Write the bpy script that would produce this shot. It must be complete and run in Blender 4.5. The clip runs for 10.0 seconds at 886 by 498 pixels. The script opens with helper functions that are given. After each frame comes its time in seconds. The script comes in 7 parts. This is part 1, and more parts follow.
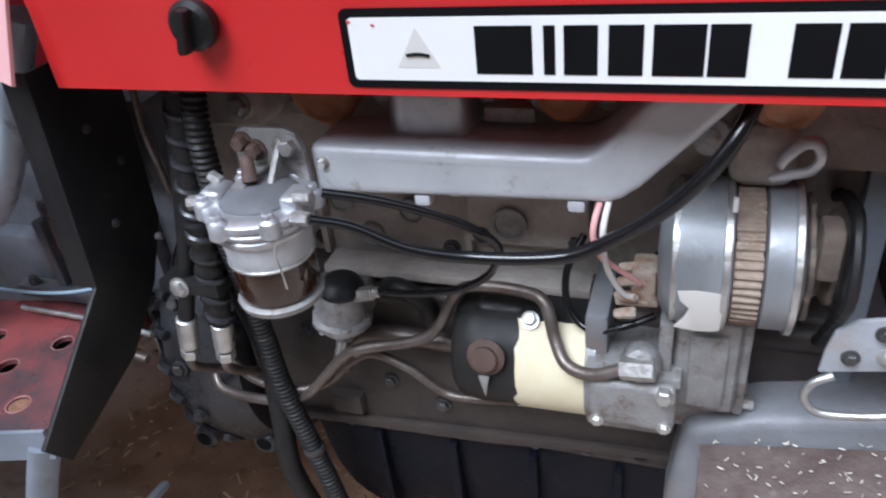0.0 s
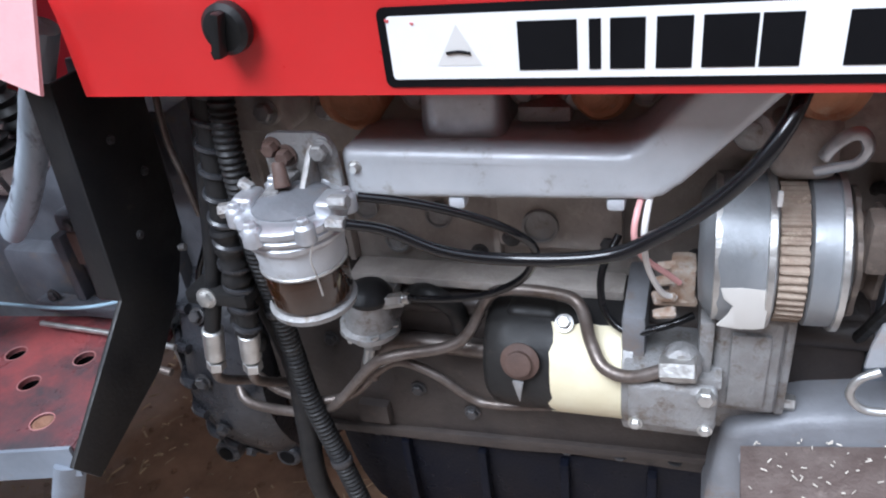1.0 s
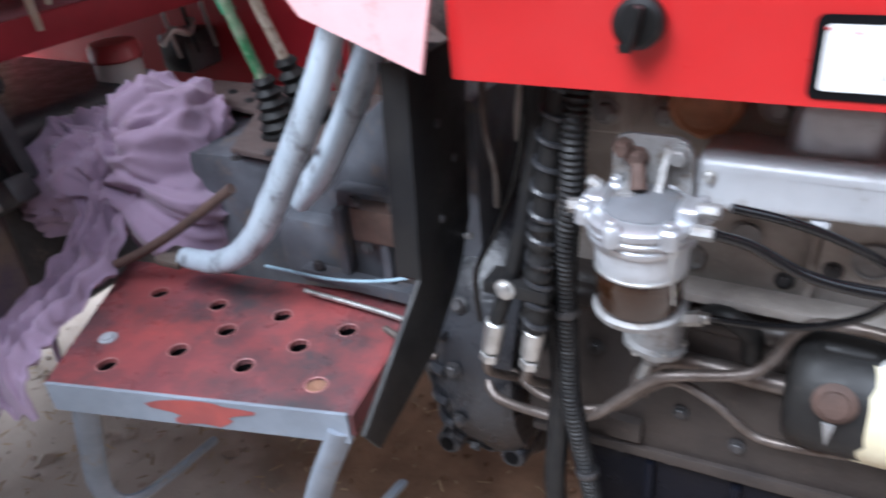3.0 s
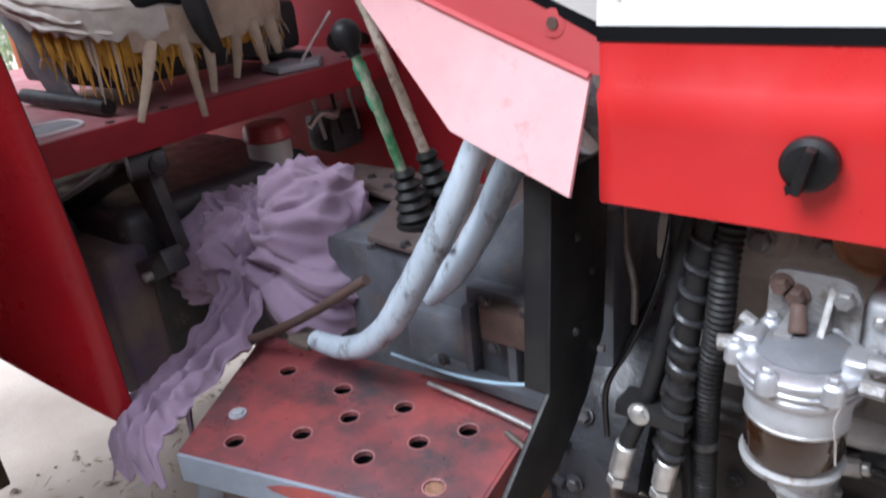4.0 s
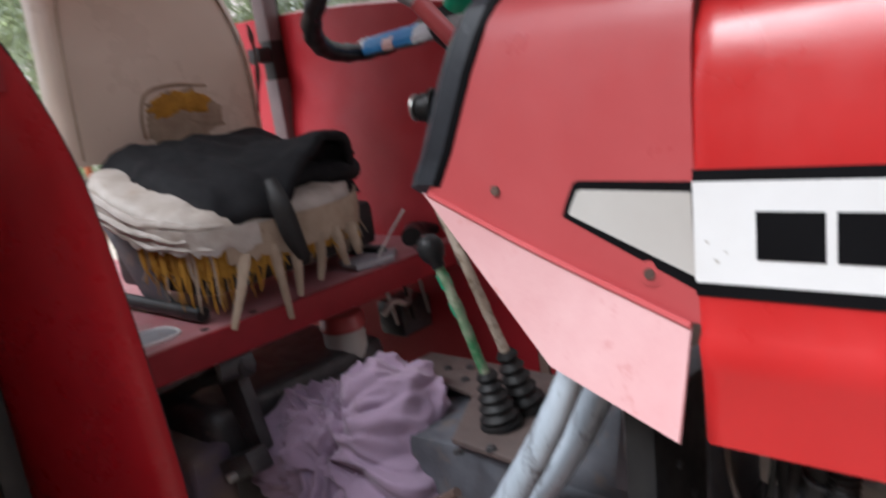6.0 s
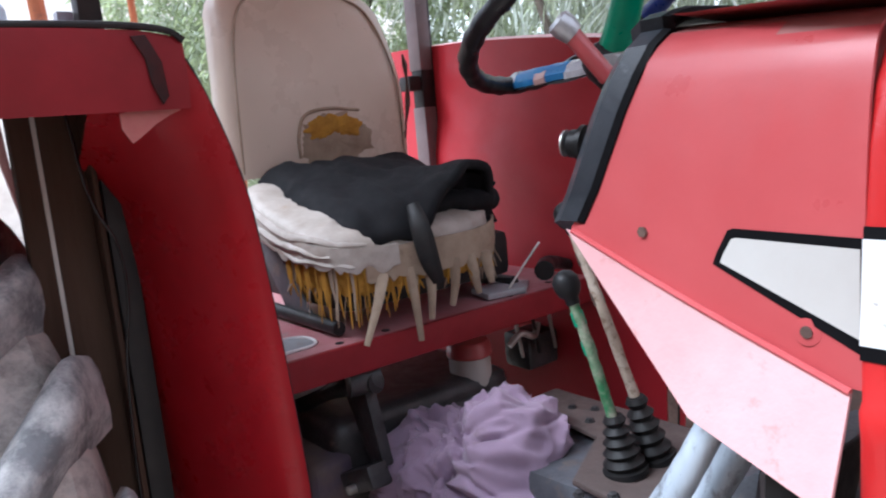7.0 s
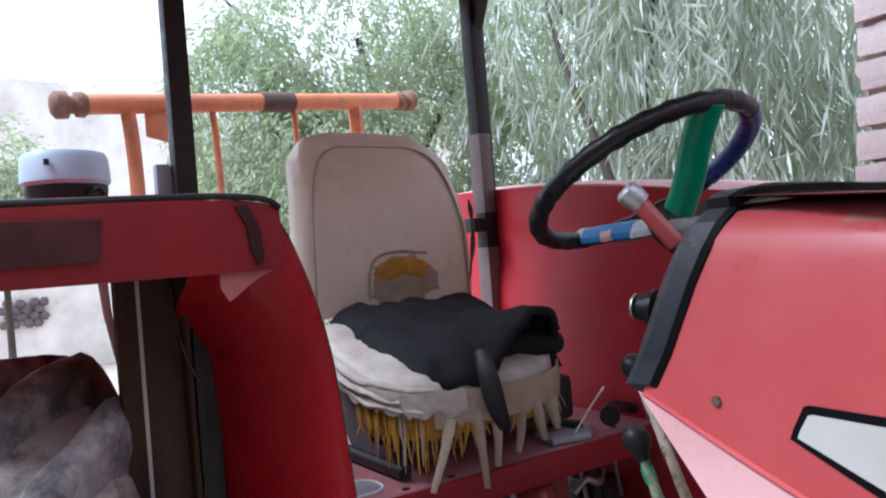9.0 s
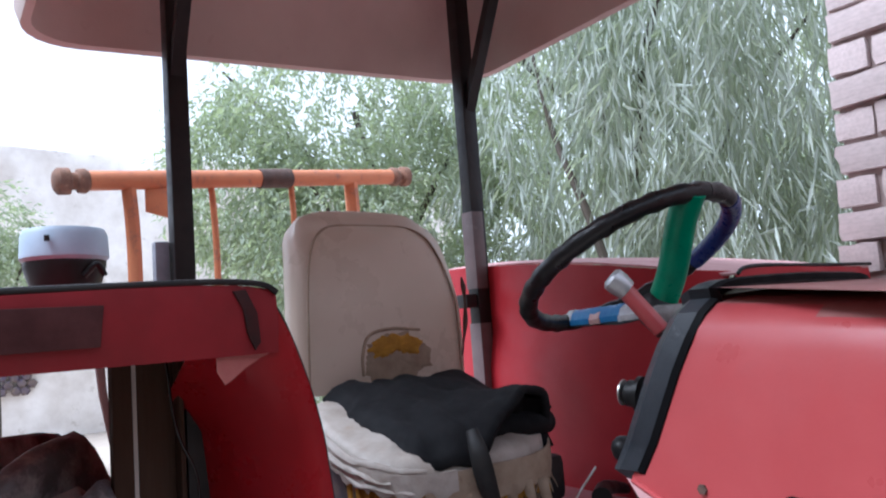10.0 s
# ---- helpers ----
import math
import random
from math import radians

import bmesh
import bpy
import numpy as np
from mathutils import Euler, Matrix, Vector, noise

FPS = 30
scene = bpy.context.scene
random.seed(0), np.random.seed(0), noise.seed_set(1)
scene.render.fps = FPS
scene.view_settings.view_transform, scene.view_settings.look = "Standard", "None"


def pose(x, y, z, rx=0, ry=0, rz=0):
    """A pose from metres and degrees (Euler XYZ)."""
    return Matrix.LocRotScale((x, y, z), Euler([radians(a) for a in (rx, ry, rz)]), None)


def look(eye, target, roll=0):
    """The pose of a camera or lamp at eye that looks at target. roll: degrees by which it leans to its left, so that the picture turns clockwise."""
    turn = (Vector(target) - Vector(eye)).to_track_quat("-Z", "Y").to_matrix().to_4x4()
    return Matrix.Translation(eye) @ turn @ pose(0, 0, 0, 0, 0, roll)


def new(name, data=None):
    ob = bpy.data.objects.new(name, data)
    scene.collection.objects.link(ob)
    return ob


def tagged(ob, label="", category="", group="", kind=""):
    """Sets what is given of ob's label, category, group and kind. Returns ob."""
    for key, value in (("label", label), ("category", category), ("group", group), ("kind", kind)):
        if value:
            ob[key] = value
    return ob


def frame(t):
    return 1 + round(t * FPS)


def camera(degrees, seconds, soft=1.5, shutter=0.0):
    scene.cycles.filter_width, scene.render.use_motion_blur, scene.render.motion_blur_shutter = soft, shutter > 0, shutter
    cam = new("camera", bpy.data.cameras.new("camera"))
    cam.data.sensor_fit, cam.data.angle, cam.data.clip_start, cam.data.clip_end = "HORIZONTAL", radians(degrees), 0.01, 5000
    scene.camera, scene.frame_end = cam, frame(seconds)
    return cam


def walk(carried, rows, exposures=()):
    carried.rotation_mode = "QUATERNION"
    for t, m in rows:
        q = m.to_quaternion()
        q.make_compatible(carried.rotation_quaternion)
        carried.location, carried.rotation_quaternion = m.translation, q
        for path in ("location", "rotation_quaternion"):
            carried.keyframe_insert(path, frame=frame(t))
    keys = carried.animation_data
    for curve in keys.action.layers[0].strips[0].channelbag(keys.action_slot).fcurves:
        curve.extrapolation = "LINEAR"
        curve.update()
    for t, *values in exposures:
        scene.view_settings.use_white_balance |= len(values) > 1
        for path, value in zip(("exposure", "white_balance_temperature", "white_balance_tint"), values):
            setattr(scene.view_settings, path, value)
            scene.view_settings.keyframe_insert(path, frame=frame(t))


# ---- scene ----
cam = camera(61.5, 10.0, 2.0, 0.4)
PATH = [
    (0, (0.552, -0.502, 1.193), (-0.063, 1.072, 0.124), -6.7),
    (0.5, (0.542, -0.497, 1.192), (-0.157, 1.072, 0.168), -7.6),
    (1, (0.518, -0.507, 1.184), (-0.099, 1.084, 0.141), -7.9),
    (1.5, (0.496, -0.513, 1.176), (-0.074, 1.086, 0.117), -7.1),
    (2, (0.465, -0.519, 1.177), (-0.182, 1.062, 0.136), -7.0),
    (2.5, (0.402, -0.538, 1.183), (-0.373, 0.999, 0.166), -6.4),
    (3, (0.333, -0.578, 1.191), (-0.585, 0.901, 0.205), -5.8),
    (3.1, (0.311, -0.573, 1.2), (-0.66, 0.846, 0.178), -7.0),
    (3.2, (0.302, -0.58, 1.206), (-0.707, 0.807, 0.177), -7.4),
    (4.4, (0.302, -0.544, 1.256), (-0.928, 0.865, 0.546), -5.1),
    (4.5, (0.305, -0.539, 1.264), (-0.909, 0.886, 0.559), -5.0),
    (5, (0.338, -0.526, 1.278), (-0.868, 0.939, 0.646), -5.5),
    (5.5, (0.301, -0.556, 1.305), (-0.909, 0.94, 0.761), -7.7),
    (6, (0.269, -0.593, 1.339), (-1.071, 0.828, 0.909), -8.2),
    (6.1, (0.273, -0.597, 1.347), (-1.113, 0.798, 0.981), -7.6),
    (6.2, (0.275, -0.604, 1.349), (-1.135, 0.773, 1.013), -7.2),
    (7.3, (0.259, -0.614, 1.343), (-1.341, 0.545, 1.034), -5.2),
    (7.5, (0.273, -0.634, 1.347), (-1.327, 0.531, 1.059), -5.7),
    (8, (0.276, -0.633, 1.355), (-1.359, 0.494, 1.122), -6.6),
    (8.5, (0.276, -0.642, 1.381), (-1.371, 0.489, 1.28), -5.6),
    (9, (0.281, -0.653, 1.4), (-1.377, 0.464, 1.417), -4.6),
    (9.5, (0.294, -0.654, 1.411), (-1.35, 0.481, 1.507), -4.4),
    (10, (0.31, -0.668, 1.423), (-1.323, 0.469, 1.619), -4.3),
]
EXPOSURES = [(0.0, 1.05, 5450, 10), (0.5, 1.36, 5400, 10), (1.2, 1.27, 5400, 10), (2.0, 1.27, 5450, 10), (3.0, 1.56, 5400, 10), (4.5, 1.17, 5800, 10), (5.0, 0.85, 6050, 10), (5.5, 0.79, 6100, 10), (6.0, 1.12, 5900, 10), (7.5, 1.72, 5350, 10), (8.0, 1.80, 5350, 10), (9.0, 1.25, 5350, 10), (10.0, 1.11, 5300, 10)]
walk(cam, [(t, look(eye, target, roll)) for t, eye, target, roll in PATH], EXPOSURES)

# ---- world and sun ----
SUN_UP, SUN_ROUND = 57, 203
world = bpy.data.worlds.new("world")
scene.world = world
world.use_nodes = True
wn = world.node_tree
sky = wn.nodes.new("ShaderNodeTexSky")
sky.sky_type, sky.sun_disc = "NISHITA", False
sky.sun_elevation, sky.sun_rotation = radians(SUN_UP), radians(SUN_ROUND)
sky.air_density, sky.dust_density, sky.ozone_density = 1.0, 4.0, 1.0
haze = wn.nodes.new("ShaderNodeMix")
haze.data_type = "RGBA"
haze.inputs[0].default_value, haze.inputs[7].default_value = 0.82, (7.8, 7.8, 7.9, 1)
wn.links.new(sky.outputs[0], haze.inputs[6])
wn.links.new(haze.outputs[2], wn.nodes["Background"].inputs[0])
wn.nodes["Background"].inputs[1].default_value = 0.10
lamp = bpy.data.lights.new("sun", "SUN")
lamp.energy, lamp.angle, lamp.color = 2.9, radians(38), (1.0, 0.98, 0.95)
sun_dir = Vector((math.sin(radians(SUN_ROUND)) * math.cos(radians(SUN_UP)), math.cos(radians(SUN_ROUND)) * math.cos(radians(SUN_UP)), math.sin(radians(SUN_UP))))
new("sun", lamp).matrix_world = look(sun_dir * 30, (0, 0, 0))


# ---- materials ----
def mat(name, a, b=None, rough=0.5, metal=0.0, scale=9.0, bump=0.15, fine=180.0, dirt=None, amount=0.45, spots=14.0, coat=0.0, vary=0.0, stretch=(1, 1, 1), sheen=0.0, spec=0.5):
    """Two tones mixed by a broad noise, a dirt colour in patches with grain, uneven roughness and a fine relief."""
    m = bpy.data.materials.new(name)
    m.use_nodes = True
    nt, lk = m.node_tree, m.node_tree.links
    p = nt.nodes["Principled BSDF"]
    co = nt.nodes.new("ShaderNodeTexCoord")
    mp = nt.nodes.new("ShaderNodeMapping")
    mp.inputs["Scale"].default_value = stretch
    lk.new(co.outputs["Object"], mp.inputs[0])

    def noise_tex(size, detail, rou=0.6):
        n = nt.nodes.new("ShaderNodeTexNoise")
        n.inputs["Scale"].default_value, n.inputs["Detail"].default_value, n.inputs["Roughness"].default_value = size, detail, rou
        lk.new(mp.outputs[0], n.inputs["Vector"])
        return n

    def ramp(src, lo, hi):
        r = nt.nodes.new("ShaderNodeMapRange")
        r.inputs[1].default_value, r.inputs[2].default_value = lo, hi
        lk.new(src, r.inputs[0])
        return r.outputs[0]

    def mix(fac, x, y):
        k = nt.nodes.new("ShaderNodeMix")
        k.data_type = "RGBA"
        lk.new(fac, k.inputs[0])
        for sock, v in ((k.inputs[6], x), (k.inputs[7], y)):
            if isinstance(v, tuple):
                sock.default_value = (*v, 1)
            else:
                lk.new(v, sock)
        return k.outputs[2]

    b = b or tuple(c * 0.75 for c in a)
    broad, grain = noise_tex(scale, 6), noise_tex(fine, 3)
    col = mix(ramp(broad.outputs[0], 0.35, 0.65), a, b)
    if dirt:
        patch = noise_tex(spots, 9, 0.72)
        col = mix(ramp(patch.outputs[0], 0.78 - amount * 0.55, 0.86 - amount * 0.4), col, dirt)
    if vary:
        info = nt.nodes.new("ShaderNodeObjectInfo")
        geo = nt.nodes.new("ShaderNodeNewGeometry")
        add = nt.nodes.new("ShaderNodeMath")
        add.operation = "ADD"
        lk.new(info.outputs["Random"], add.inputs[0])
        lk.new(geo.outputs["Random Per Island"], add.inputs[1])
        fr = nt.nodes.new("ShaderNodeMath")
        fr.operation = "FRACT"
        lk.new(add.outputs[0], fr.inputs[0])
        hsv = nt.nodes.new("ShaderNodeHueSaturation")
        rg = nt.nodes.new("ShaderNodeMapRange")
        rg.inputs[3].default_value, rg.inputs[4].default_value = 1 - vary, 1 + vary
        lk.new(fr.outputs[0], rg.inputs[0])
        lk.new(rg.outputs[0], hsv.inputs["Value"])
        lk.new(col, hsv.inputs["Color"])
        col = hsv.outputs[0]
    lk.new(col, p.inputs["Base Color"])
    rr = nt.nodes.new("ShaderNodeMapRange")
    rr.inputs[1].default_value, rr.inputs[2].default_value = 0.3, 0.7
    rr.inputs[3].default_value, rr.inputs[4].default_value = max(0.05, rough - 0.1), min(1, rough + 0.14)
    lk.new(noise_tex(scale * 3, 5).outputs[0], rr.inputs[0])
    lk.new(rr.outputs[0], p.inputs["Roughness"])
    p.inputs["Metallic"].default_value = metal
    p.inputs["Coat Weight"].default_value = coat
    p.inputs["Coat Roughness"].default_value = 0.25
    p.inputs["Sheen Weight"].default_value = sheen
    p.inputs["Specular IOR Level"].default_value = spec
    if bump:
        bn = nt.nodes.new("ShaderNodeBump")
        bn.inputs["Strength"].default_value, bn.inputs["Distance"].default_value = bump, 0.003
        lk.new(grain.outputs[0], bn.inputs["Height"])
        lk.new(bn.outputs[0], p.inputs["Normal"])
    return m


def soil_mat():
    """Dry pale yard soil, the engine's shade painted in as an uneven-edged brown patch."""
    m = mat("yard_soil", (0.225, 0.14, 0.088), (0.125, 0.078, 0.05), 0.95, scale=7, bump=1.0, fine=90, dirt=(0.19, 0.135, 0.09), amount=0.4, spots=9, spec=0.1)
    nt = m.node_tree
    p = nt.nodes["Principled BSDF"]
    shade_tone = p.inputs["Base Color"].links[0].from_socket
    co = nt.nodes.new("ShaderNodeTexCoord")
    far = nt.nodes.new("ShaderNodeVectorMath")
    far.operation, far.inputs[1].default_value = "DISTANCE", (0.10, 0.96, 0.0)
    nz = nt.nodes.new("ShaderNodeTexNoise")
    nz.inputs["Scale"].default_value, nz.inputs["Detail"].default_value = 3.0, 6
    wide = nt.nodes.new("ShaderNodeMapping")
    wide.inputs["Scale"].default_value = (1.0, 1.6, 0.0)
    nt.links.new(co.outputs["Object"], wide.inputs[0])
    nt.links.new(wide.outputs[0], far.inputs[0])
    nt.links.new(co.outputs["Object"], nz.inputs["Vector"])
    mad = nt.nodes.new("ShaderNodeMath")
    mad.operation, mad.inputs[1].default_value = "MULTIPLY_ADD", 0.7
    nt.links.new(nz.outputs[0], mad.inputs[0])
    nt.links.new(far.outputs["Value"], mad.inputs[2])
    rg = nt.nodes.new("ShaderNodeMapRange")
    rg.inputs[1].default_value, rg.inputs[2].default_value = 1.15, 1.6
    nt.links.new(mad.outputs[0], rg.inputs[0])
    pale = nt.nodes.new("ShaderNodeTexNoise")
    pale.inputs["Scale"].default_value, pale.inputs["Detail"].default_value = 6.0, 8
    nt.links.new(co.outputs["Object"], pale.inputs["Vector"])
    dm = nt.nodes.new("ShaderNodeMix")
    dm.data_type = "RGBA"
    dm.inputs[6].default_value, dm.inputs[7].default_value = (0.32, 0.265, 0.22, 1), (0.52, 0.455, 0.40, 1)
    nt.links.new(pale.outputs[0], dm.inputs[0])
    mx = nt.nodes.new("ShaderNodeMix")
    mx.data_type = "RGBA"
    nt.links.new(rg.outputs[0], mx.inputs[0])
    nt.links.new(shade_tone, mx.inputs[6])
    nt.links.new(dm.outputs[2], mx.inputs[7])
    nt.links.new(mx.outputs[2], p.inputs["Base Color"])
    return m


DUST = (0.26, 0.21, 0.17)
RED = mat("red_paint", (0.52, 0.020, 0.020), (0.46, 0.015, 0.015), 0.34, scale=4, bump=0.04, dirt=(0.47, 0.06, 0.055), amount=0.2, coat=0.4)
RED_OLD = mat("faded_red_paint", (0.50, 0.088, 0.092), (0.45, 0.068, 0.072), 0.36, scale=5, bump=0.05, dirt=(0.44, 0.12, 0.11), amount=0.2, coat=0.4)
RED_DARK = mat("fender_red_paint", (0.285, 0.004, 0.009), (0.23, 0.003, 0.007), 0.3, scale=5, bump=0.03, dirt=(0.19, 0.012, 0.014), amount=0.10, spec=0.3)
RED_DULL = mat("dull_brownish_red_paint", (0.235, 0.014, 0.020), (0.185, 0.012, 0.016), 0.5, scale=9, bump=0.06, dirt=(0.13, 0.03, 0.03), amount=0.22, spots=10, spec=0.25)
RIM = mat("black_moulded_grip", (0.007, 0.007, 0.008), (0.012, 0.012, 0.013), 0.34, scale=20, bump=0.1, spec=0.4)
MAROON = mat("dusty_maroon_paint", (0.40, 0.13, 0.145), (0.44, 0.235, 0.245), 0.5, scale=7, dirt=(0.30, 0.20, 0.19), amount=0.4, spots=18)
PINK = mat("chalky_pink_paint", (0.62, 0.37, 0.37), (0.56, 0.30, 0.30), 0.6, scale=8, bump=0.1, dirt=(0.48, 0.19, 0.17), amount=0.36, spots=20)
STICKER = mat("white_sticker", (0.76, 0.76, 0.75), (0.70, 0.695, 0.68), 0.4, scale=6, bump=0.03, dirt=(0.55, 0.5, 0.47), amount=0.12)
STICKER_OLD = mat("aged_sticker", (0.53, 0.515, 0.48), (0.48, 0.455, 0.42), 0.5, scale=7, bump=0.05, dirt=(0.45, 0.38, 0.33), amount=0.25)
INK = mat("black_ink", (0.004, 0.004, 0.005), rough=0.6, bump=0.03, spec=0.12)
PLASTIC = mat("black_plastic", (0.009, 0.009, 0.009), (0.019, 0.019, 0.020), 0.42, bump=0.15, dirt=(0.05, 0.046, 0.042), amount=0.16, spec=0.25)
TRIM = mat("worn_black_trim", (0.022, 0.026, 0.032), (0.042, 0.048, 0.056), 0.36, scale=14, bump=0.15, dirt=(0.14, 0.15, 0.16), amount=0.3, spots=40)
BLACK = mat("black_paint", (0.010, 0.010, 0.011), (0.020, 0.019, 0.018), 0.45, scale=10, dirt=(0.05, 0.042, 0.036), amount=0.22, spots=20, spec=0.3)
RUBBER = mat("black_rubber", (0.010, 0.010, 0.011), (0.019, 0.018, 0.017), 0.5, scale=25, bump=0.1, dirt=(0.055, 0.049, 0.043), amount=0.22, spots=60, spec=0.3)
CABLE = mat("glossy_cable", (0.006, 0.006, 0.007), rough=0.16, bump=0.02, dirt=(0.05, 0.045, 0.04), amount=0.06, spots=60)
ALU = mat("cast_aluminium", (0.58, 0.59, 0.61), (0.44, 0.45, 0.47), 0.42, metal=0.75, scale=30, bump=0.12, fine=260, dirt=(0.22, 0.19, 0.16), amount=0.3, spots=45)
ALU_DIRTY = mat("dirty_aluminium", (0.36, 0.36, 0.36), (0.26, 0.25, 0.24), 0.55, metal=0.55, scale=26, bump=0.5, fine=260, dirt=(0.17, 0.135, 0.105), amount=0.45, spots=40)
GREY = mat("silver_grey_paint", (0.55, 0.565, 0.59), (0.46, 0.475, 0.495), 0.44, metal=0.22, scale=12, bump=0.16, dirt=(0.27, 0.245, 0.22), amount=0.36, spots=22)
GREY_BLUE = mat("blue_grey_paint", (0.24, 0.27, 0.315), (0.165, 0.185, 0.215), 0.5, scale=9, bump=0.2, dirt=(0.2, 0.17, 0.145), amount=0.42, spots=16)
AXLE = mat("pale_grey_paint", (0.36, 0.375, 0.40), (0.27, 0.275, 0.29), 0.5, scale=9, bump=0.25, dirt=(0.30, 0.24, 0.2), amount=0.38, spots=14)
AXLE_DULL = mat("dull_pale_grey_paint", (0.215, 0.22, 0.235), (0.14, 0.14, 0.148), 0.5, scale=9, bump=0.3, dirt=(0.19, 0.15, 0.125), amount=0.4, spots=14)
IRON = mat("oily_cast_iron", (0.13, 0.103, 0.085), (0.07, 0.056, 0.047), 0.55, metal=0.15, scale=14, bump=0.5, fine=140, dirt=(0.23, 0.18, 0.14), amount=0.42, spots=18)
CHIP_PALE = mat("chipped_pale_paint", (0.44, 0.50, 0.56), (0.32, 0.37, 0.42), 0.4, scale=14, bump=0.3, fine=90, dirt=(0.10, 0.10, 0.105), amount=0.45, spots=42, coat=0.2, stretch=(0.8, 1, 0.35))
GRIME = mat("grimy_blue_grey_casting", (0.115, 0.122, 0.14), (0.062, 0.065, 0.074), 0.5, scale=9, bump=0.4, fine=120, dirt=(0.15, 0.115, 0.092), amount=0.44, spots=16)
DUSTY = mat("dusty_brown_casting", (0.17, 0.125, 0.098), (0.09, 0.068, 0.11), 0.8, scale=8, bump=0.5, fine=90, dirt=(0.14, 0.11, 0.09), amount=0.4, spots=10)
CASTING = mat("dull_grey_casting", (0.135, 0.14, 0.152), (0.085, 0.086, 0.09), 0.5, scale=10, bump=0.3, dirt=(0.17, 0.135, 0.11), amount=0.42, spots=14)
SPLOTCH = mat("pale_worn_rim", (0.42, 0.20, 0.19), (0.32, 0.13, 0.12), 0.35, scale=30, bump=0.2, dirt=(0.13, 0.11, 0.11), amount=0.35, spots=40)
# dusty iron, its colour also lightened for the light on the head
HEAD_CAST = mat("dusty_cast_iron_lit", (0.43, 0.39, 0.355), (0.28, 0.25, 0.222), 0.62, scale=16, bump=0.5, fine=140, dirt=(0.46, 0.415, 0.365), amount=0.42, spots=20)
# oily iron, its colour also darkened for the shade low on the engine
CRANK = mat("oily_brown_crankcase_shaded", (0.052, 0.041, 0.035), (0.030, 0.024, 0.022), 0.5, scale=11, bump=0.4, fine=120, dirt=(0.10, 0.076, 0.06), amount=0.32, spots=14)
GALV = mat("dull_bare_steel", (0.33, 0.345, 0.36), (0.21, 0.22, 0.23), 0.45, metal=0.45, scale=9, bump=0.12, dirt=(0.16, 0.145, 0.125), amount=0.36, spots=16, stretch=(1, 1, 0.4))
BELL = mat("greasy_blue_black_casting", (0.042, 0.044, 0.05), (0.020, 0.020, 0.023), 0.3, scale=10, bump=0.4, fine=120, dirt=(0.07, 0.055, 0.046), amount=0.28, spots=16)
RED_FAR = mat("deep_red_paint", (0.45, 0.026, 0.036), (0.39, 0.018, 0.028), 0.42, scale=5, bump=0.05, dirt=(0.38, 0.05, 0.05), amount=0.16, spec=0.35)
IRON_DARK = mat("greasy_cast_iron", (0.06, 0.058, 0.06), (0.028, 0.027, 0.028), 0.38, metal=0.1, scale=12, bump=0.5, fine=120, dirt=(0.15, 0.12, 0.095), amount=0.35, spots=18)
SUMP = mat("navy_black_sump", (0.005, 0.006, 0.011), (0.008, 0.008, 0.011), 0.32, scale=14, bump=0.3, dirt=(0.05, 0.035, 0.03), amount=0.02, spec=0.1)
RUST = mat("rusty_steel", (0.25, 0.125, 0.075), (0.15, 0.08, 0.055), 0.75, scale=30, bump=0.5, dirt=(0.36, 0.22, 0.14), amount=0.4, spots=35)
RUST_ORANGE = mat("orange_rust", (0.50, 0.235, 0.125), (0.33, 0.15, 0.08), 0.75, scale=30, bump=0.5, dirt=(0.42, 0.30, 0.22), amount=0.4, spots=35)
TERMINAL = mat("corroded_brass", (0.36, 0.30, 0.24), (0.24, 0.14, 0.085), 0.6, scale=70, bump=0.5, dirt=(0.42, 0.39, 0.35), amount=0.5, spots=60)
RUST_DARK = mat("dark_rust", (0.065, 0.04, 0.032), (0.10, 0.06, 0.046), 0.7, scale=20, bump=0.4, dirt=(0.2, 0.13, 0.1), amount=0.35)
PIPE = mat("brown_steel_pipe", (0.12, 0.095, 0.08), (0.19, 0.165, 0.15), 0.4, metal=0.6, scale=40, bump=0.15, dirt=(0.12, 0.09, 0.07), amount=0.4, spots=60)
ZINC = mat("zinc_fitting", (0.62, 0.62, 0.60), (0.45, 0.44, 0.42), 0.38, metal=0.85, scale=50, bump=0.2, dirt=(0.25, 0.21, 0.17), amount=0.3, spots=70)
CREAM = mat("cream_label", (0.72, 0.66, 0.47), (0.66, 0.59, 0.40), 0.6, scale=20, bump=0.1, dirt=(0.2, 0.15, 0.1), amount=0.12, spots=90)
LILAC = mat("lilac_cloth", (0.37, 0.272, 0.375), (0.31, 0.225, 0.315), 0.9, scale=7, bump=0.35, fine=600, dirt=(0.23, 0.165, 0.19), amount=0.35, spots=10, sheen=0.25, spec=0.15)
VINYL = mat("beige_vinyl", (0.58, 0.49, 0.40), (0.53, 0.44, 0.355), 0.3, scale=3, bump=0.12, fine=350, dirt=(0.43, 0.345, 0.28), amount=0.06, spots=4)
# beige darkened to carry the shade on the seat's front
TORN = mat("torn_beige_shaded", (0.36, 0.28, 0.205), (0.25, 0.185, 0.13), 0.8, scale=16, bump=0.4, fine=300, dirt=(0.24, 0.17, 0.12), amount=0.42, spots=22)
COVER = mat("pale_torn_vinyl", (0.46, 0.42, 0.38), (0.34, 0.295, 0.25), 0.5, scale=16, bump=0.25, dirt=(0.36, 0.29, 0.23), amount=0.35)
FOAM = mat("yellow_foam", (0.46, 0.245, 0.04), (0.30, 0.155, 0.03), 0.95, scale=30, bump=0.7, fine=220, dirt=(0.25, 0.15, 0.05), amount=0.35, spots=40, spec=0.1)
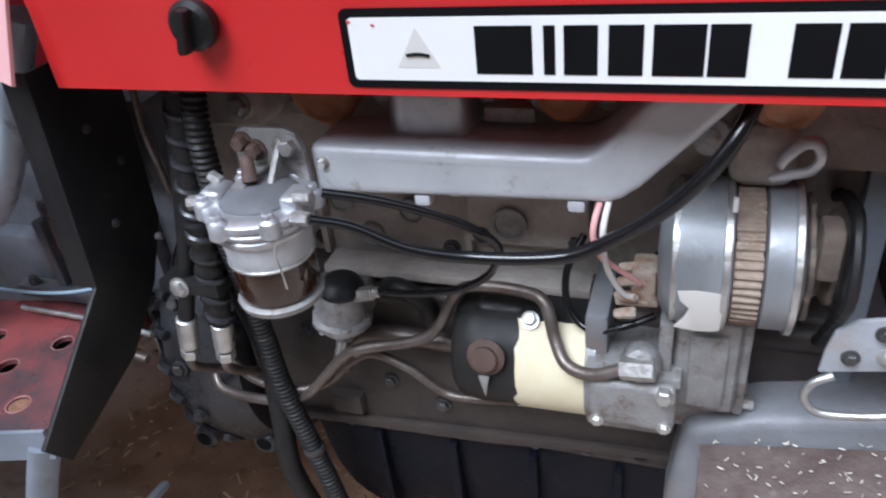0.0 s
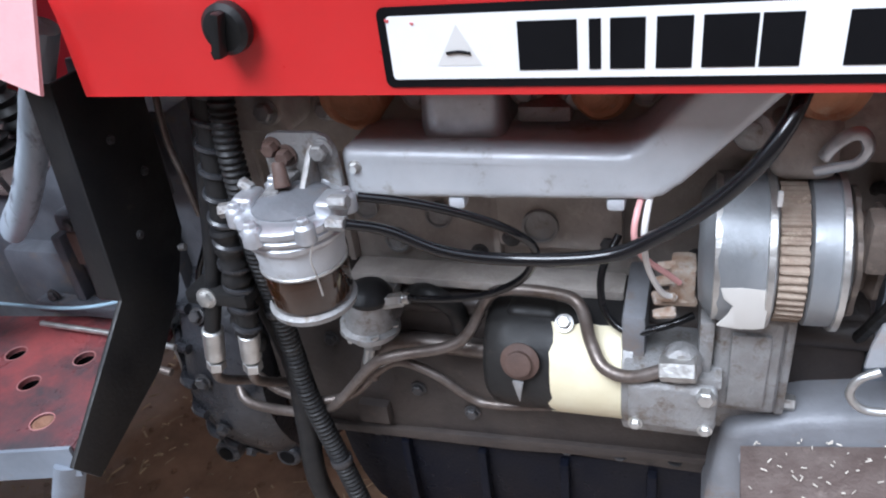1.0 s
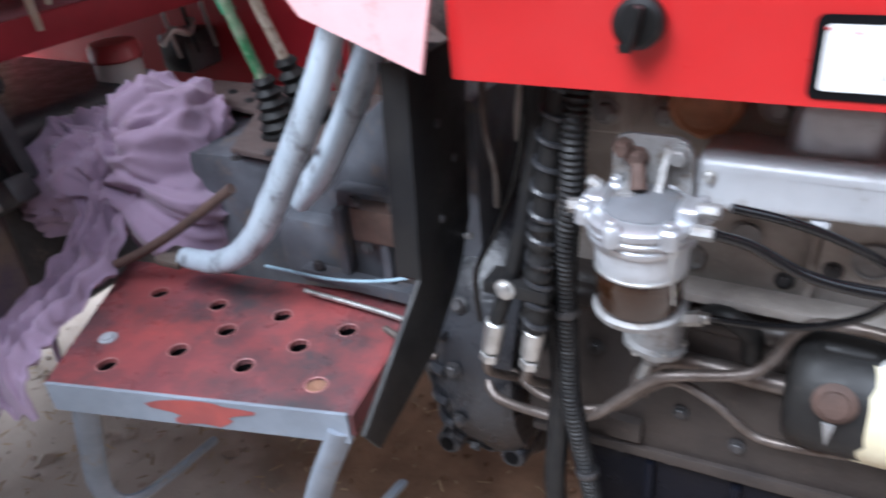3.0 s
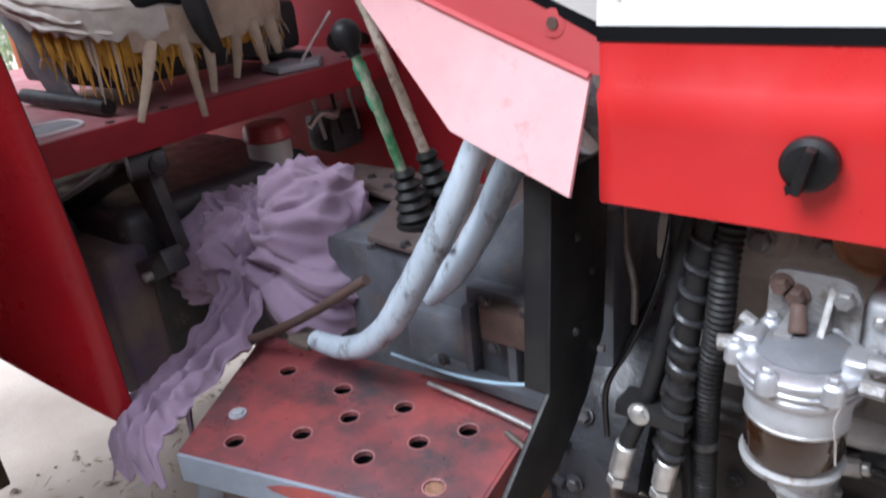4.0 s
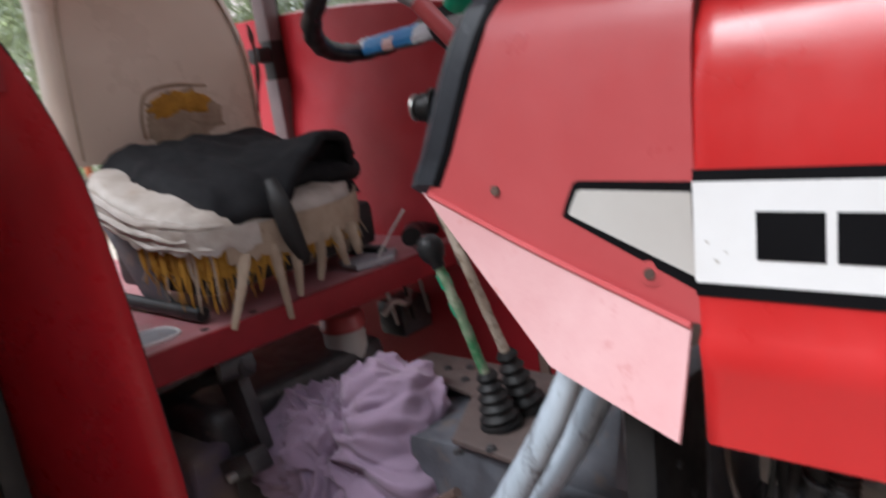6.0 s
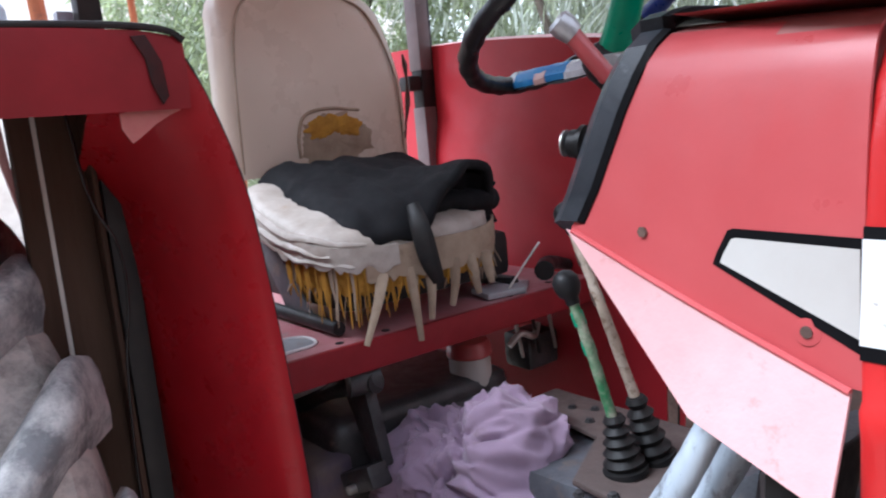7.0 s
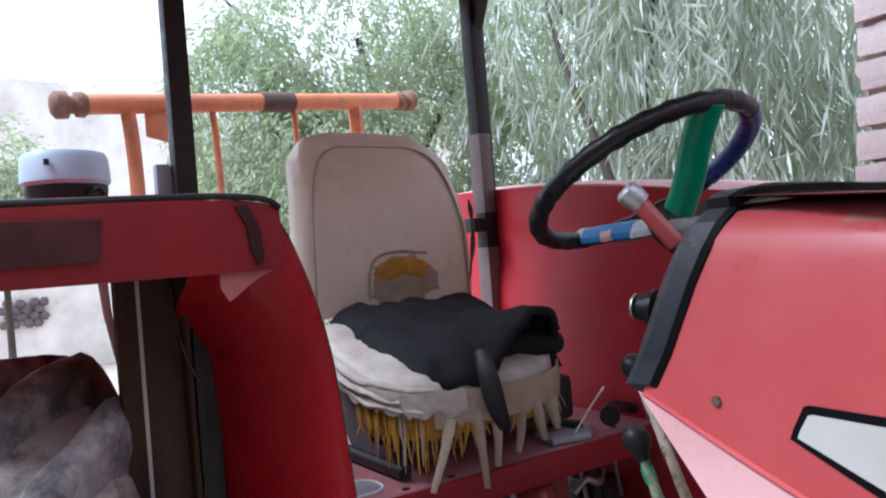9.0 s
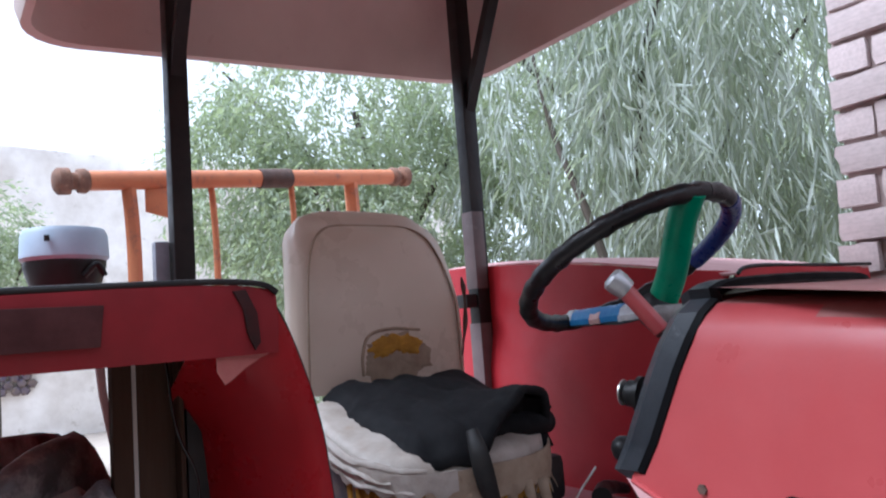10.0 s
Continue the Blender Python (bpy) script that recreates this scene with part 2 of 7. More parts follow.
BLACK_CLOTH = mat("black_cloth", (0.008, 0.008, 0.0095), (0.014, 0.0145, 0.016), 0.85, scale=12, bump=0.3, fine=700, dirt=(0.024, 0.024, 0.023), amount=0.25, sheen=0.0, spec=0.2)
STEP = mat("worn_step_paint", (0.38, 0.08, 0.075), (0.17, 0.055, 0.06), 0.3, scale=5, bump=0.12, dirt=(0.055, 0.048, 0.052), amount=0.62, spots=3.2, coat=0.3)
SOIL = soil_mat()
FLECK = mat("pale_flecks", (0.62, 0.57, 0.5), (0.5, 0.45, 0.38), 0.8, bump=0, vary=0.2)
BEAM = mat("brown_rusty_beam", (0.085, 0.06, 0.052), (0.13, 0.10, 0.088), 0.7, scale=30, bump=0.6, dirt=(0.2, 0.16, 0.14), amount=0.35, spots=40)
STRAW = mat("straw", (0.36, 0.27, 0.16), (0.26, 0.18, 0.10), 0.8, bump=0, vary=0.3)
TYRE = mat("muddy_tyre_rubber", (0.045, 0.045, 0.047), (0.07, 0.068, 0.066), 0.75, scale=8, bump=0.4, fine=150, dirt=(0.50, 0.44, 0.40), amount=0.85, spots=7)
TREAD = mat("dusty_tread_rubber", (0.22, 0.225, 0.235), (0.10, 0.102, 0.107), 0.6, scale=10, bump=0.5, fine=120, dirt=(0.54, 0.53, 0.515), amount=0.62, spots=9)
ORANGE = mat("orange_paint", (0.58, 0.21, 0.09), (0.50, 0.17, 0.075), 0.5, scale=9, dirt=(0.27, 0.13, 0.09), amount=0.42, spots=18)
LAMP = mat("pale_blue_housing", (0.40, 0.50, 0.60), (0.34, 0.43, 0.53), 0.5, scale=9, dirt=(0.4, 0.4, 0.4), amount=0.25)
GREEN = mat("green_tape", (0.01, 0.33, 0.17), (0.008, 0.27, 0.14), 0.35, scale=40, bump=0.2, dirt=(0.03, 0.18, 0.1), amount=0.25, spots=40)
BLUE = mat("blue_tape", (0.015, 0.04, 0.22), (0.02, 0.06, 0.3), 0.3, scale=30, bump=0.2)
SKYTAPE = mat("bright_blue_tape", (0.03, 0.18, 0.45), (0.05, 0.24, 0.5), 0.35, scale=40, bump=0.2, dirt=(0.4, 0.33, 0.3), amount=0.25, spots=50)
WRAP = mat("crumpled_clear_wrap", (0.62, 0.64, 0.66), (0.45, 0.47, 0.5), 0.2, scale=60, bump=0.4, fine=120)
WRAP_PINK = mat("printed_pink_patch", (0.62, 0.42, 0.38), (0.5, 0.3, 0.27), 0.35, scale=60, bump=0.2)
CHIPPED = mat("chipped_white_paint", (0.55, 0.47, 0.38), (0.45, 0.36, 0.27), 0.6, scale=40, dirt=(0.17, 0.10, 0.06), amount=0.5, spots=70)
CHIPPED_GREEN = mat("chipped_green_paint", (0.42, 0.42, 0.32), (0.03, 0.2, 0.07), 0.6, scale=28, dirt=(0.05, 0.14, 0.06), amount=0.5, spots=55)
CANOPY = mat("beige_canopy_shell", (0.54, 0.45, 0.41), (0.48, 0.39, 0.355), 0.7, scale=4, bump=0.2, dirt=(0.4, 0.31, 0.27), amount=0.3, spots=9)
POST = mat("weathered_brown_post", (0.044, 0.026, 0.018), (0.07, 0.043, 0.030), 0.75, scale=18, bump=0.5, dirt=(0.05, 0.036, 0.029), amount=0.4, stretch=(1, 1, 0.12), spec=0.1)
PURPLE_PAINT = mat("brown_mauve_paint", (0.16, 0.115, 0.115), (0.12, 0.09, 0.09), 0.5, scale=14, dirt=(0.2, 0.16, 0.15), amount=0.3)
PINKWIRE = mat("pink_wire", (0.72, 0.38, 0.36), rough=0.5, bump=0)
WHITEWIRE = mat("white_wire", (0.72, 0.70, 0.67), rough=0.5, bump=0)
BLUEWIRE = mat("pale_blue_wire", (0.35, 0.50, 0.60), rough=0.5, bump=0)
BARK = mat("grey_bark", (0.085, 0.066, 0.05), (0.05, 0.04, 0.031), 0.9, scale=8, bump=0.8, stretch=(1, 1, 0.3))
BRICK = mat("mauve_brick", (0.60, 0.505, 0.49), (0.50, 0.42, 0.405), 0.9, scale=9, bump=0.8, fine=90, dirt=(0.58, 0.48, 0.46), amount=0.35, spots=13, vary=0.13, spec=0.15)
MORTAR = mat("mud_mortar", (0.42, 0.345, 0.325), (0.32, 0.26, 0.24), 0.95, scale=12, bump=0.8, fine=80, spec=0.1)
RUBBLE = mat("haze_pale_rubble", (0.88, 0.83, 0.80), (0.66, 0.60, 0.56), 0.95, scale=1.6, bump=0.8, fine=40, dirt=(0.52, 0.46, 0.41), amount=0.36, spots=4, spec=0.1)


def leaf_mat(name, a, b):
    m = mat(name, a, b, 0.5, scale=1.2, bump=0, vary=0.35)
    nt = m.node_tree
    p, out = nt.nodes["Principled BSDF"], nt.nodes["Material Output"]
    tr = nt.nodes.new("ShaderNodeBsdfTranslucent")
    tr.inputs[0].default_value = (a[0] * 1.4, a[1] * 1.5, a[2] * 0.9, 1)
    mx = nt.nodes.new("ShaderNodeMixShader")
    mx.inputs[0].default_value = 0.4
    nt.links.new(p.outputs[0], mx.inputs[1])
    nt.links.new(tr.outputs[0], mx.inputs[2])
    nt.links.new(mx.outputs[0], out.inputs[0])
    return m


LEAF = leaf_mat("grey_green_leaf", (0.41, 0.43, 0.42), (0.24, 0.275, 0.255))
LEAF_SMALL = leaf_mat("green_leaf", (0.37, 0.405, 0.335), (0.215, 0.255, 0.20))
BOWL = bpy.data.materials.new("amber_glass")
BOWL.use_nodes = True
_p = BOWL.node_tree.nodes["Principled BSDF"]
_p.inputs["Base Color"].default_value = (0.035, 0.014, 0.005, 1)
_p.inputs["Transmission Weight"].default_value = 0.3
_p.inputs["Roughness"].default_value, _p.inputs["Coat Weight"].default_value = 0.08, 0.6


# ---- shapes ----
def thing(name, at, label, category, group=""):
    ob = new(name)
    ob.location = at
    ob.empty_display_size = 0.05
    return tagged(ob, label, category, group)


def finish(bm, sharp=38):
    bmesh.ops.recalc_face_normals(bm, faces=bm.faces)
    for e in bm.edges:
        e.smooth = not (len(e.link_faces) == 2 and e.calc_face_angle(0) > radians(sharp))
    for f in bm.faces:
        f.smooth = True


def part(name, bm, material, parent=None, label="", sharp=38):
    """Links a bmesh in world coordinates as one mesh object, under a thing or a part."""
    finish(bm, sharp)
    me = bpy.data.meshes.new(name)
    bm.to_mesh(me)
    bm.free()
    me.materials.append(material)
    ob = new(name, me)
    if parent:
        ob.parent = parent
        if not parent.parent:
            ob.matrix_parent_inverse = Matrix.Translation(-parent.location)
    return tagged(ob, label)


def B():
    return bmesh.new()


def add(bm, tmp):
    """Joins a second bmesh into bm."""
    me = bpy.data.meshes.new("join")
    tmp.to_mesh(me)
    tmp.free()
    bm.from_mesh(me)
    bpy.data.meshes.remove(me)
    return bm


def box(bm, x0, x1, y0, y1, z0, z1, bev=0.003, m=None, seg=2):
    t = B()
    bmesh.ops.create_cube(t, size=1)
    bmesh.ops.transform(t, matrix=Matrix.Translation(((x0 + x1) / 2, (y0 + y1) / 2, (z0 + z1) / 2)) @ Matrix.Diagonal((abs(x1 - x0), abs(y1 - y0), abs(z1 - z0), 1)), verts=t.verts)
    if bev:
        bmesh.ops.bevel(t, geom=t.edges[:], offset=bev, segments=seg, affect="EDGES", profile=0.6)
    if m:
        bmesh.ops.transform(t, matrix=m, verts=t.verts)
    return add(bm, t)


def prism(bm, poly, axis, a, b, bev=0.003, seg=2):
    """A polygon in the two other axes, drawn out from a to b along axis."""
    t = B()
    put = {"x": lambda u, v, w: (w, u, v), "y": lambda u, v, w: (u, w, v), "z": lambda u, v, w: (u, v, w)}[axis]
    lo = [t.verts.new(put(u, v, a)) for u, v in poly]
    hi = [t.verts.new(put(u, v, b)) for u, v in poly]
    t.faces.new(lo)
    t.faces.new(hi[::-1])
    for i in range(len(poly)):
        j = (i + 1) % len(poly)
        t.faces.new((lo[i], hi[i], hi[j], lo[j]))
    bmesh.ops.recalc_face_normals(t, faces=t.faces)
    if bev:
        bmesh.ops.bevel(t, geom=t.edges[:], offset=bev, segments=seg, affect="EDGES", profile=0.6)
    return add(bm, t)


def frame_to(d):
    return Vector(d).normalized().to_track_quat("Z", "Y").to_matrix().to_4x4()


def lathe(bm, profile, at, d, seg=32, teeth=0, depth=0.0):
    """Turns rows of (way along d, radius) about d, starting at a point; teeth notch every other segment."""
    m = Matrix.Translation(at) @ frame_to(d)
    rings = []
    for h, r in profile:
        ring = []
        for k in range(seg):
            a = 2 * math.pi * k / seg
            q = r - (depth if teeth and (k // teeth) % 2 else 0)
            ring.append(bm.verts.new(m @ Vector((max(q, 1e-4) * math.cos(a), max(q, 1e-4) * math.sin(a), h))))
        rings.append(ring)
    for lo, hi in zip(rings, rings[1:]):
        for k in range(seg):
            j = (k + 1) % seg
            bm.faces.new((lo[k], lo[j], hi[j], hi[k]))
    bm.faces.new(rings[0][::-1])
    bm.faces.new(rings[-1])
    return bm


def cyl(bm, p, q, r, r2=None, seg=20, bev=0.0015):
    d = Vector(q) - Vector(p)
    n, r2 = d.length, r if r2 is None else r2
    bev = min(bev, n / 3, r / 3)
    return lathe(bm, [(0, r - bev), (bev, r), (n - bev, r2), (n, r2 - bev)], p, d, seg)


def bolt(bm, at, d, r=0.008, h=0.007):
    d = Vector(d).normalized()
    lathe(bm, [(0, r * 1.35), (0.002, r * 1.35), (0.0021, r * 1.3)], at, d, 16)
    return lathe(bm, [(0.002, r), (h * 0.85, r), (h, r * 0.8)], at, d, 6)


def curve(pts, n=8):
    """A smooth line through the points."""
    p = [Vector(v) for v in pts]
    p = [p[0] * 2 - p[1]] + p + [p[-1] * 2 - p[-2]]
    out = []
    for i in range(1, len(p) - 2):
        for k in range(n):
            t = k / n
            out.append(0.5 * (2 * p[i] + (p[i + 1] - p[i - 1]) * t + (2 * p[i - 1] - 5 * p[i] + 4 * p[i + 1] - p[i + 2]) * t * t + (3 * p[i] - p[i - 1] - 3 * p[i + 1] + p[i + 2]) * t**3))
    return out + [p[-2]]


def tube(bm, pts, r, seg=12, n=8, wave=0.0, pitch=0.008, flat=1.0):
    """A round tube along a smooth line; wave and pitch make it corrugated."""
    line = curve(pts, n) if n else [Vector(v) for v in pts]
    if wave:
        fine, s = [line[0]], pitch / 4
        for a, b in zip(line, line[1:]):
            k = max(1, round((b - a).length / s))
            fine += [a.lerp(b, (i + 1) / k) for i in range(k)]
        line = fine
    rings, up, run = [], None, 0.0
    for i, p in enumerate(line):
        d = (line[min(i + 1, len(line) - 1)] - line[max(i - 1, 0)]).normalized()
        up = (up - d * up.dot(d)).normalized() if up else d.orthogonal().normalized()
        side = d.cross(up)
        if i:
            run += (p - line[i - 1]).length
        q = (r(i / (len(line) - 1)) if callable(r) else r) + (wave * math.sin(2 * math.pi * run / pitch) if wave else 0)
        rings.append([bm.verts.new(p + q * (math.cos(2 * math.pi * k / seg) * up + flat * math.sin(2 * math.pi * k / seg) * side)) for k in range(seg)])
    for lo, hi in zip(rings, rings[1:]):
        for k in range(seg):
            bm.faces.new((lo[k], lo[(k + 1) % seg], hi[(k + 1) % seg], hi[k]))
    bm.faces.new(rings[0][::-1])
    bm.faces.new(rings[-1])
    return bm


def loft(bm, sections, close=False, cap=True):
    """Skins rows of points with the same count; close joins each row's ends."""
    rows = [[bm.verts.new(p) for p in s] for s in sections]
    n = len(rows[0])
    for lo, hi in zip(rows, rows[1:]):
        for k in range(n if close else n - 1):
            bm.faces.new((lo[k], lo[(k + 1) % n], hi[(k + 1) % n], hi[k]))
    if close and cap:
        bm.faces.new(rows[0][::-1])
        bm.faces.new(rows[-1])
    return bm


def thicken(bm, t):
    bmesh.ops.recalc_face_normals(bm, faces=bm.faces)
    bmesh.ops.solidify(bm, geom=bm.faces[:], thickness=t)
    return bm


def rough_up(bm, amp, freq, seed=0.0):
    """Small dents and lumps, as castings and cloth have."""
    bm.normal_update()
    for v in bm.verts:
        v.co += v.normal * amp * noise.noise(v.co * freq + Vector((seed, seed, seed)))
    return bm


def rounded(w, h, r, n=5, cx=0.0, cy=0.0):
    """A rectangle with round corners, as a list of points."""
    out = []
    for sx, sy, a0 in ((1, 1, 0), (-1, 1, 90), (-1, -1, 180), (1, -1, 270)):
        for k in range(n + 1):
            a = radians(a0 + 90 * k / n)
            out.append((cx + sx * (w / 2 - r) + r * math.cos(a), cy + sy * (h / 2 - r) + r * math.sin(a)))
    return out


def lerp_table(table, v):
    for (a, p), (b, q) in zip(table, table[1:]):
        if v <= b:
            return p + (q - p) * max(0.0, (v - a) / (b - a))
    return table[-1][1]


MID = 0.25  # the tractor's middle line


# ---- ground ----
bm = B()
N = 60
edges = [-60, -30, -15, -8, -5] + [-3.5 + 6 * k / N for k in range(N + 1)] + [4, 7, 14, 30, 60]
rows = [[bm.verts.new((x, y + 0.6, 0.03 * noise.noise(Vector((x * 1.3, y * 1.3, 0))) + 0.012 * noise.noise(Vector((x * 9, y * 9, 3))) - 0.03)) for x in edges] for y in edges]
for lo, hi in zip(rows, rows[1:]):
    for k in range(len(edges) - 1):
        bm.faces.new((lo[k], lo[k + 1], hi[k + 1], hi[k]))
tagged(part("ground", bm, SOIL), "bare trodden yard soil, painted brown for the shade under the engine", "ground", kind="structure")
rnd = random.Random(4)
verts, faces = [], []
for k in range(1500):
    c = Vector((rnd.uniform(-1.6, 0.9), rnd.uniform(-0.4, 1.3), 0))
    c.z = 0.03 * noise.noise(Vector((c.x * 1.3, (c.y - 0.6) * 1.3, 0))) - 0.016
    a, n, w = rnd.uniform(0, 6.3), rnd.uniform(0.004, 0.02), rnd.uniform(0.001, 0.003)
    u, v = Vector((math.cos(a), math.sin(a), rnd.uniform(-0.3, 0.3))) * n, Vector((-math.sin(a), math.cos(a), 0)) * w
    i = len(verts)
    verts += [c - u - v, c + u - v, c + u * 0.9 + v, c - u * 0.8 + v, c + Vector((0, 0, w * 1.2))]
    faces += [(i, i + 1, i + 4), (i + 1, i + 2, i + 4), (i + 2, i + 3, i + 4), (i + 3, i, i + 4)]
me = bpy.data.meshes.new("straw")
me.from_pydata(verts, [], faces)
me.materials.append(STRAW)
tagged(new("straw_litter", me), "dry straw chips scattered on the soil", "straw", kind="stuff")


verts, faces = [], []
for k in range(900):
    c = Vector((rnd.uniform(-1.7, 0.6), rnd.uniform(-0.5, 1.0), 0))
    c.z = 0.03 * noise.noise(Vector((c.x * 1.3, (c.y - 0.6) * 1.3, 0))) - 0.026
    n = rnd.uniform(0.004, 0.012) * (2.2 if rnd.random() < 0.06 else 1)
    i = len(verts)
    verts += [c + Vector(d) * n * rnd.uniform(0.7, 1.3) for d in ((1, 0, 0), (0, 1, 0), (-1, 0, 0), (0, -1, 0), (0.2, 0, 0.9), (0.7, 0.7, 0.35), (-0.7, -0.6, 0.4))]
    faces += [(i, i + 5, i + 4), (i + 5, i + 1, i + 4), (i + 1, i + 2, i + 4), (i + 2, i + 6, i + 4), (i + 6, i + 3, i + 4), (i + 3, i, i + 4)]
me = bpy.data.meshes.new("clods")
me.from_pydata(verts, [], faces)
me.materials.append(SOIL)
tagged(new("soil_clods", me), "small dry clods of soil on the ground", "soil", kind="stuff")


# ---- hood ----
SIDE = [(0.99, 0.0), (1.06, 0.0), (1.086, -0.003), (1.094, 0.003), (1.14, 0.003), (1.23, 0.009), (1.30, 0.017), (1.35, 0.028), (1.385, 0.05), (1.403, 0.09), (1.413, 0.16), (1.417, 0.25)]


def side_y(z):
    return lerp_table(SIDE, z)


def decal(bm, poly, off, y0=None):
    """A thin film on the hood's side; poly in x and z."""
    y = y0 or (lambda x, z: side_y(z))
    front = [bm.verts.new((x, y(x, z) - off, z)) for x, z in poly]
    back = [bm.verts.new((x, y(x, z) + 0.001, z)) for x, z in poly]
    bm.faces.new(front)
    n = len(poly)
    for i in range(n):
        bm.faces.new((front[i], back[i], back[(i + 1) % n], front[(i + 1) % n]))
    return bm


hood = thing("tractor_hood", (0.6, MID, 0.99), "glossy red sheet-metal engine hood of a tractor", "hood")
bm = B()
half = [(0.012, 0.992)] + [(y, z) for z, y in SIDE if z < 1.417]
sect = half + [(MID, 1.417)] + [(2 * MID - y, z) for y, z in half[::-1]]
xs = [0.0, 0.004, 0.02] + [0.1 * k for k in range(1, 17)]
loft(bm, [[(x, y + (0.004 if x == 0 else 0), z) for y, z in sect] for x in xs])
thicken(bm, 0.004)
panel = part("hood_panel", bm, RED, hood, sharp=60)
bm = B()
decal(bm, [(0.0005, 1.130), (1.3, 1.130), (1.3, 1.14), (1.3, 1.239), (0.0005, 1.239), (0.0005, 1.14)], 0.0012)
band = part("stripe_border", bm, INK, hood, "black stripe border")
bm = B()
decal(bm, [(0.0006, 1.1425), (1.3, 1.1425), (1.3, 1.229), (0.0006, 1.229)], 0.002)
stripe = part("stripe", bm, STICKER, hood, "scuffed white stripe sticker")
word = [(0.053, 0.105), (0.113, 0.151), (0.161, 0.196), (0.202, 0.234), (0.241, 0.270), (0.278, 0.318)]
for a, b in word:
    bm = B()
    decal(bm, [(a, 1.1645), (b, 1.1645), (b, 1.2045), (a, 1.2045)], 0.0026)
    part("lettering_bar", bm, INK, stripe)
bm = B()
decal(bm, rounded(0.64, 0.060, 0.006, 4, 0.295 + 0.32, 1.0265), 0.0012)
part("sign_border", bm, INK, hood, "black rounded sign border")
bm = B()
decal(bm, rounded(0.626, 0.047, 0.003, 3, 0.295 + 0.32, 1.0265), 0.002)
plate = part("sign_plate", bm, STICKER, hood, "white sign sticker")
sign = [(0.399, 0.440), (0.448, 0.456), (0.462, 0.485), (0.492, 0.515), (0.521, 0.554), (0.556, 0.580), (0.605, 0.631), (0.635, 0.660), (0.664, 0.697), (0.702, 0.734), (0.738, 0.764), (0.768, 0.804), (0.809, 0.838), (0.842, 0.874)]
for a, b in sign:
    bm = B()
    decal(bm, [(a, 1.009), (b, 1.009), (b, 1.0435), (a, 1.0435)], 0.0026)
    part("lettering_bar", bm, INK, plate)
bm = B()
decal(bm, [(0.338, 1.013), (0.372, 1.013), (0.355, 1.043)], 0.0023)
part("faded_emblem", bm, mat("faded_print", (0.60, 0.585, 0.56), (0.56, 0.54, 0.51), 0.45, bump=0.03), plate, "faded triangular emblem")
bm = B()
tube(bm, [(0.346, side_y(1.022) - 0.003, 1.0225), (0.355, side_y(1.022) - 0.003, 1.0235), (0.364, side_y(1.022) - 0.003, 1.0222)], 0.0012, 6, 4)
part("emblem_scratch", bm, INK, plate)
for x, z, r in ((0.303, 1.047, 0.0016), (0.322, 1.0445, 0.0013), (0.02, 1.162, 0.002), (0.028, 1.170, 0.0015), (0.012, 1.178, 0.0017)):
    bm = decal(B(), [(x + r * (1 + 0.5 * math.sin(k * 2.3)) * math.cos(k * 0.785), z + r * (1 + 0.5 * math.cos(k * 1.7)) * math.sin(k * 0.785)) for k in range(8)], 0.0027)
    part("sticker_chip", bm, RED_OLD if z < 1.1 else STICKER_OLD, hood, "chipped sticker spot")
knob = B()
lathe(knob, [(0, 0.018), (0.004, 0.0205), (0.012, 0.020), (0.016, 0.016), (0.017, 0.004)], (0.174, -0.002, 1.0485), (0, -1, 0), 36)
box(knob, 0.170, 0.178, -0.029, -0.015, 1.029, 1.0645, 0.003, Matrix.Translation((0.174, 0, 1.0485)) @ Matrix.Rotation(radians(14), 4, "Y") @ Matrix.Translation((-0.174, 0, -1.0485)))
prism(knob, [(0.161, 1.034), (0.163, 1.0265), (0.171, 1.033)], "y", -0.022, -0.006, 0.001)
part("latch_knob", knob, PLASTIC, hood, "round black plastic latch knob")

# ---- dashboard cowl ----
cowl = thing("dashboard_cowl", (-0.15, MID, 1.1), "faded red sheet-metal dashboard cowl with black edge trim", "cowl")
REAR = [(1.10, -0.015), (1.2, -0.325), (1.216, -0.346), (1.24, -0.326), (1.308, -0.292), (1.366, -0.265), (1.402, -0.246), (1.42, -0.238), (1.433, -0.231), (1.441, -0.226), (1.45, -0.222)]
CSIDE = [(1.10, 0.0), (1.2, 0.0), (1.28, 0.003), (1.35, 0.011), (1.395, 0.022), (1.415, 0.034), (1.426, 0.052), (1.432, 0.085), (1.437, MID - 0.012)]


def cowl_y(x, z):
    return 0.012 + 0.10 * max(0.0, -x) * (1 - max(0.0, (lerp_table(CSIDE, z)) / 0.25)) + lerp_table(CSIDE, z)


bm = B()
zs = [1.10, 1.14, 1.18, 1.2, 1.216, 1.24, 1.26, 1.30, 1.344, 1.37, 1.395, 1.41, 1.423, 1.431, 1.437]
cols = []
for s in range(9):
    near = [(lerp_table(REAR, z) * (1 - s / 8), z) for z in zs]
    pts = [(x, cowl_y(x, z), z - 0.020 * s / 8 * max(0.0, (z - 1.34) / 0.10)) for x, z in near]
    cols.append(pts + [(x, 2 * MID - y, z) for x, y, z in pts[::-1]])
loft(bm, cols)
thicken(bm, 0.004)
panel = part("side_panel", bm, RED_OLD, cowl, sharp=60)
panel.data.materials.append(mat("dusty_cowl_top", (0.36, 0.16, 0.145), (0.30, 0.11, 0.10), 0.6, scale=14, bump=0.1, dirt=(0.40, 0.27, 0.24), amount=0.4))
for f in panel.data.polygons:
    if f.normal.z > 0.8 and f.center.z > 1.40:
        f.material_index = 1
bm = B()
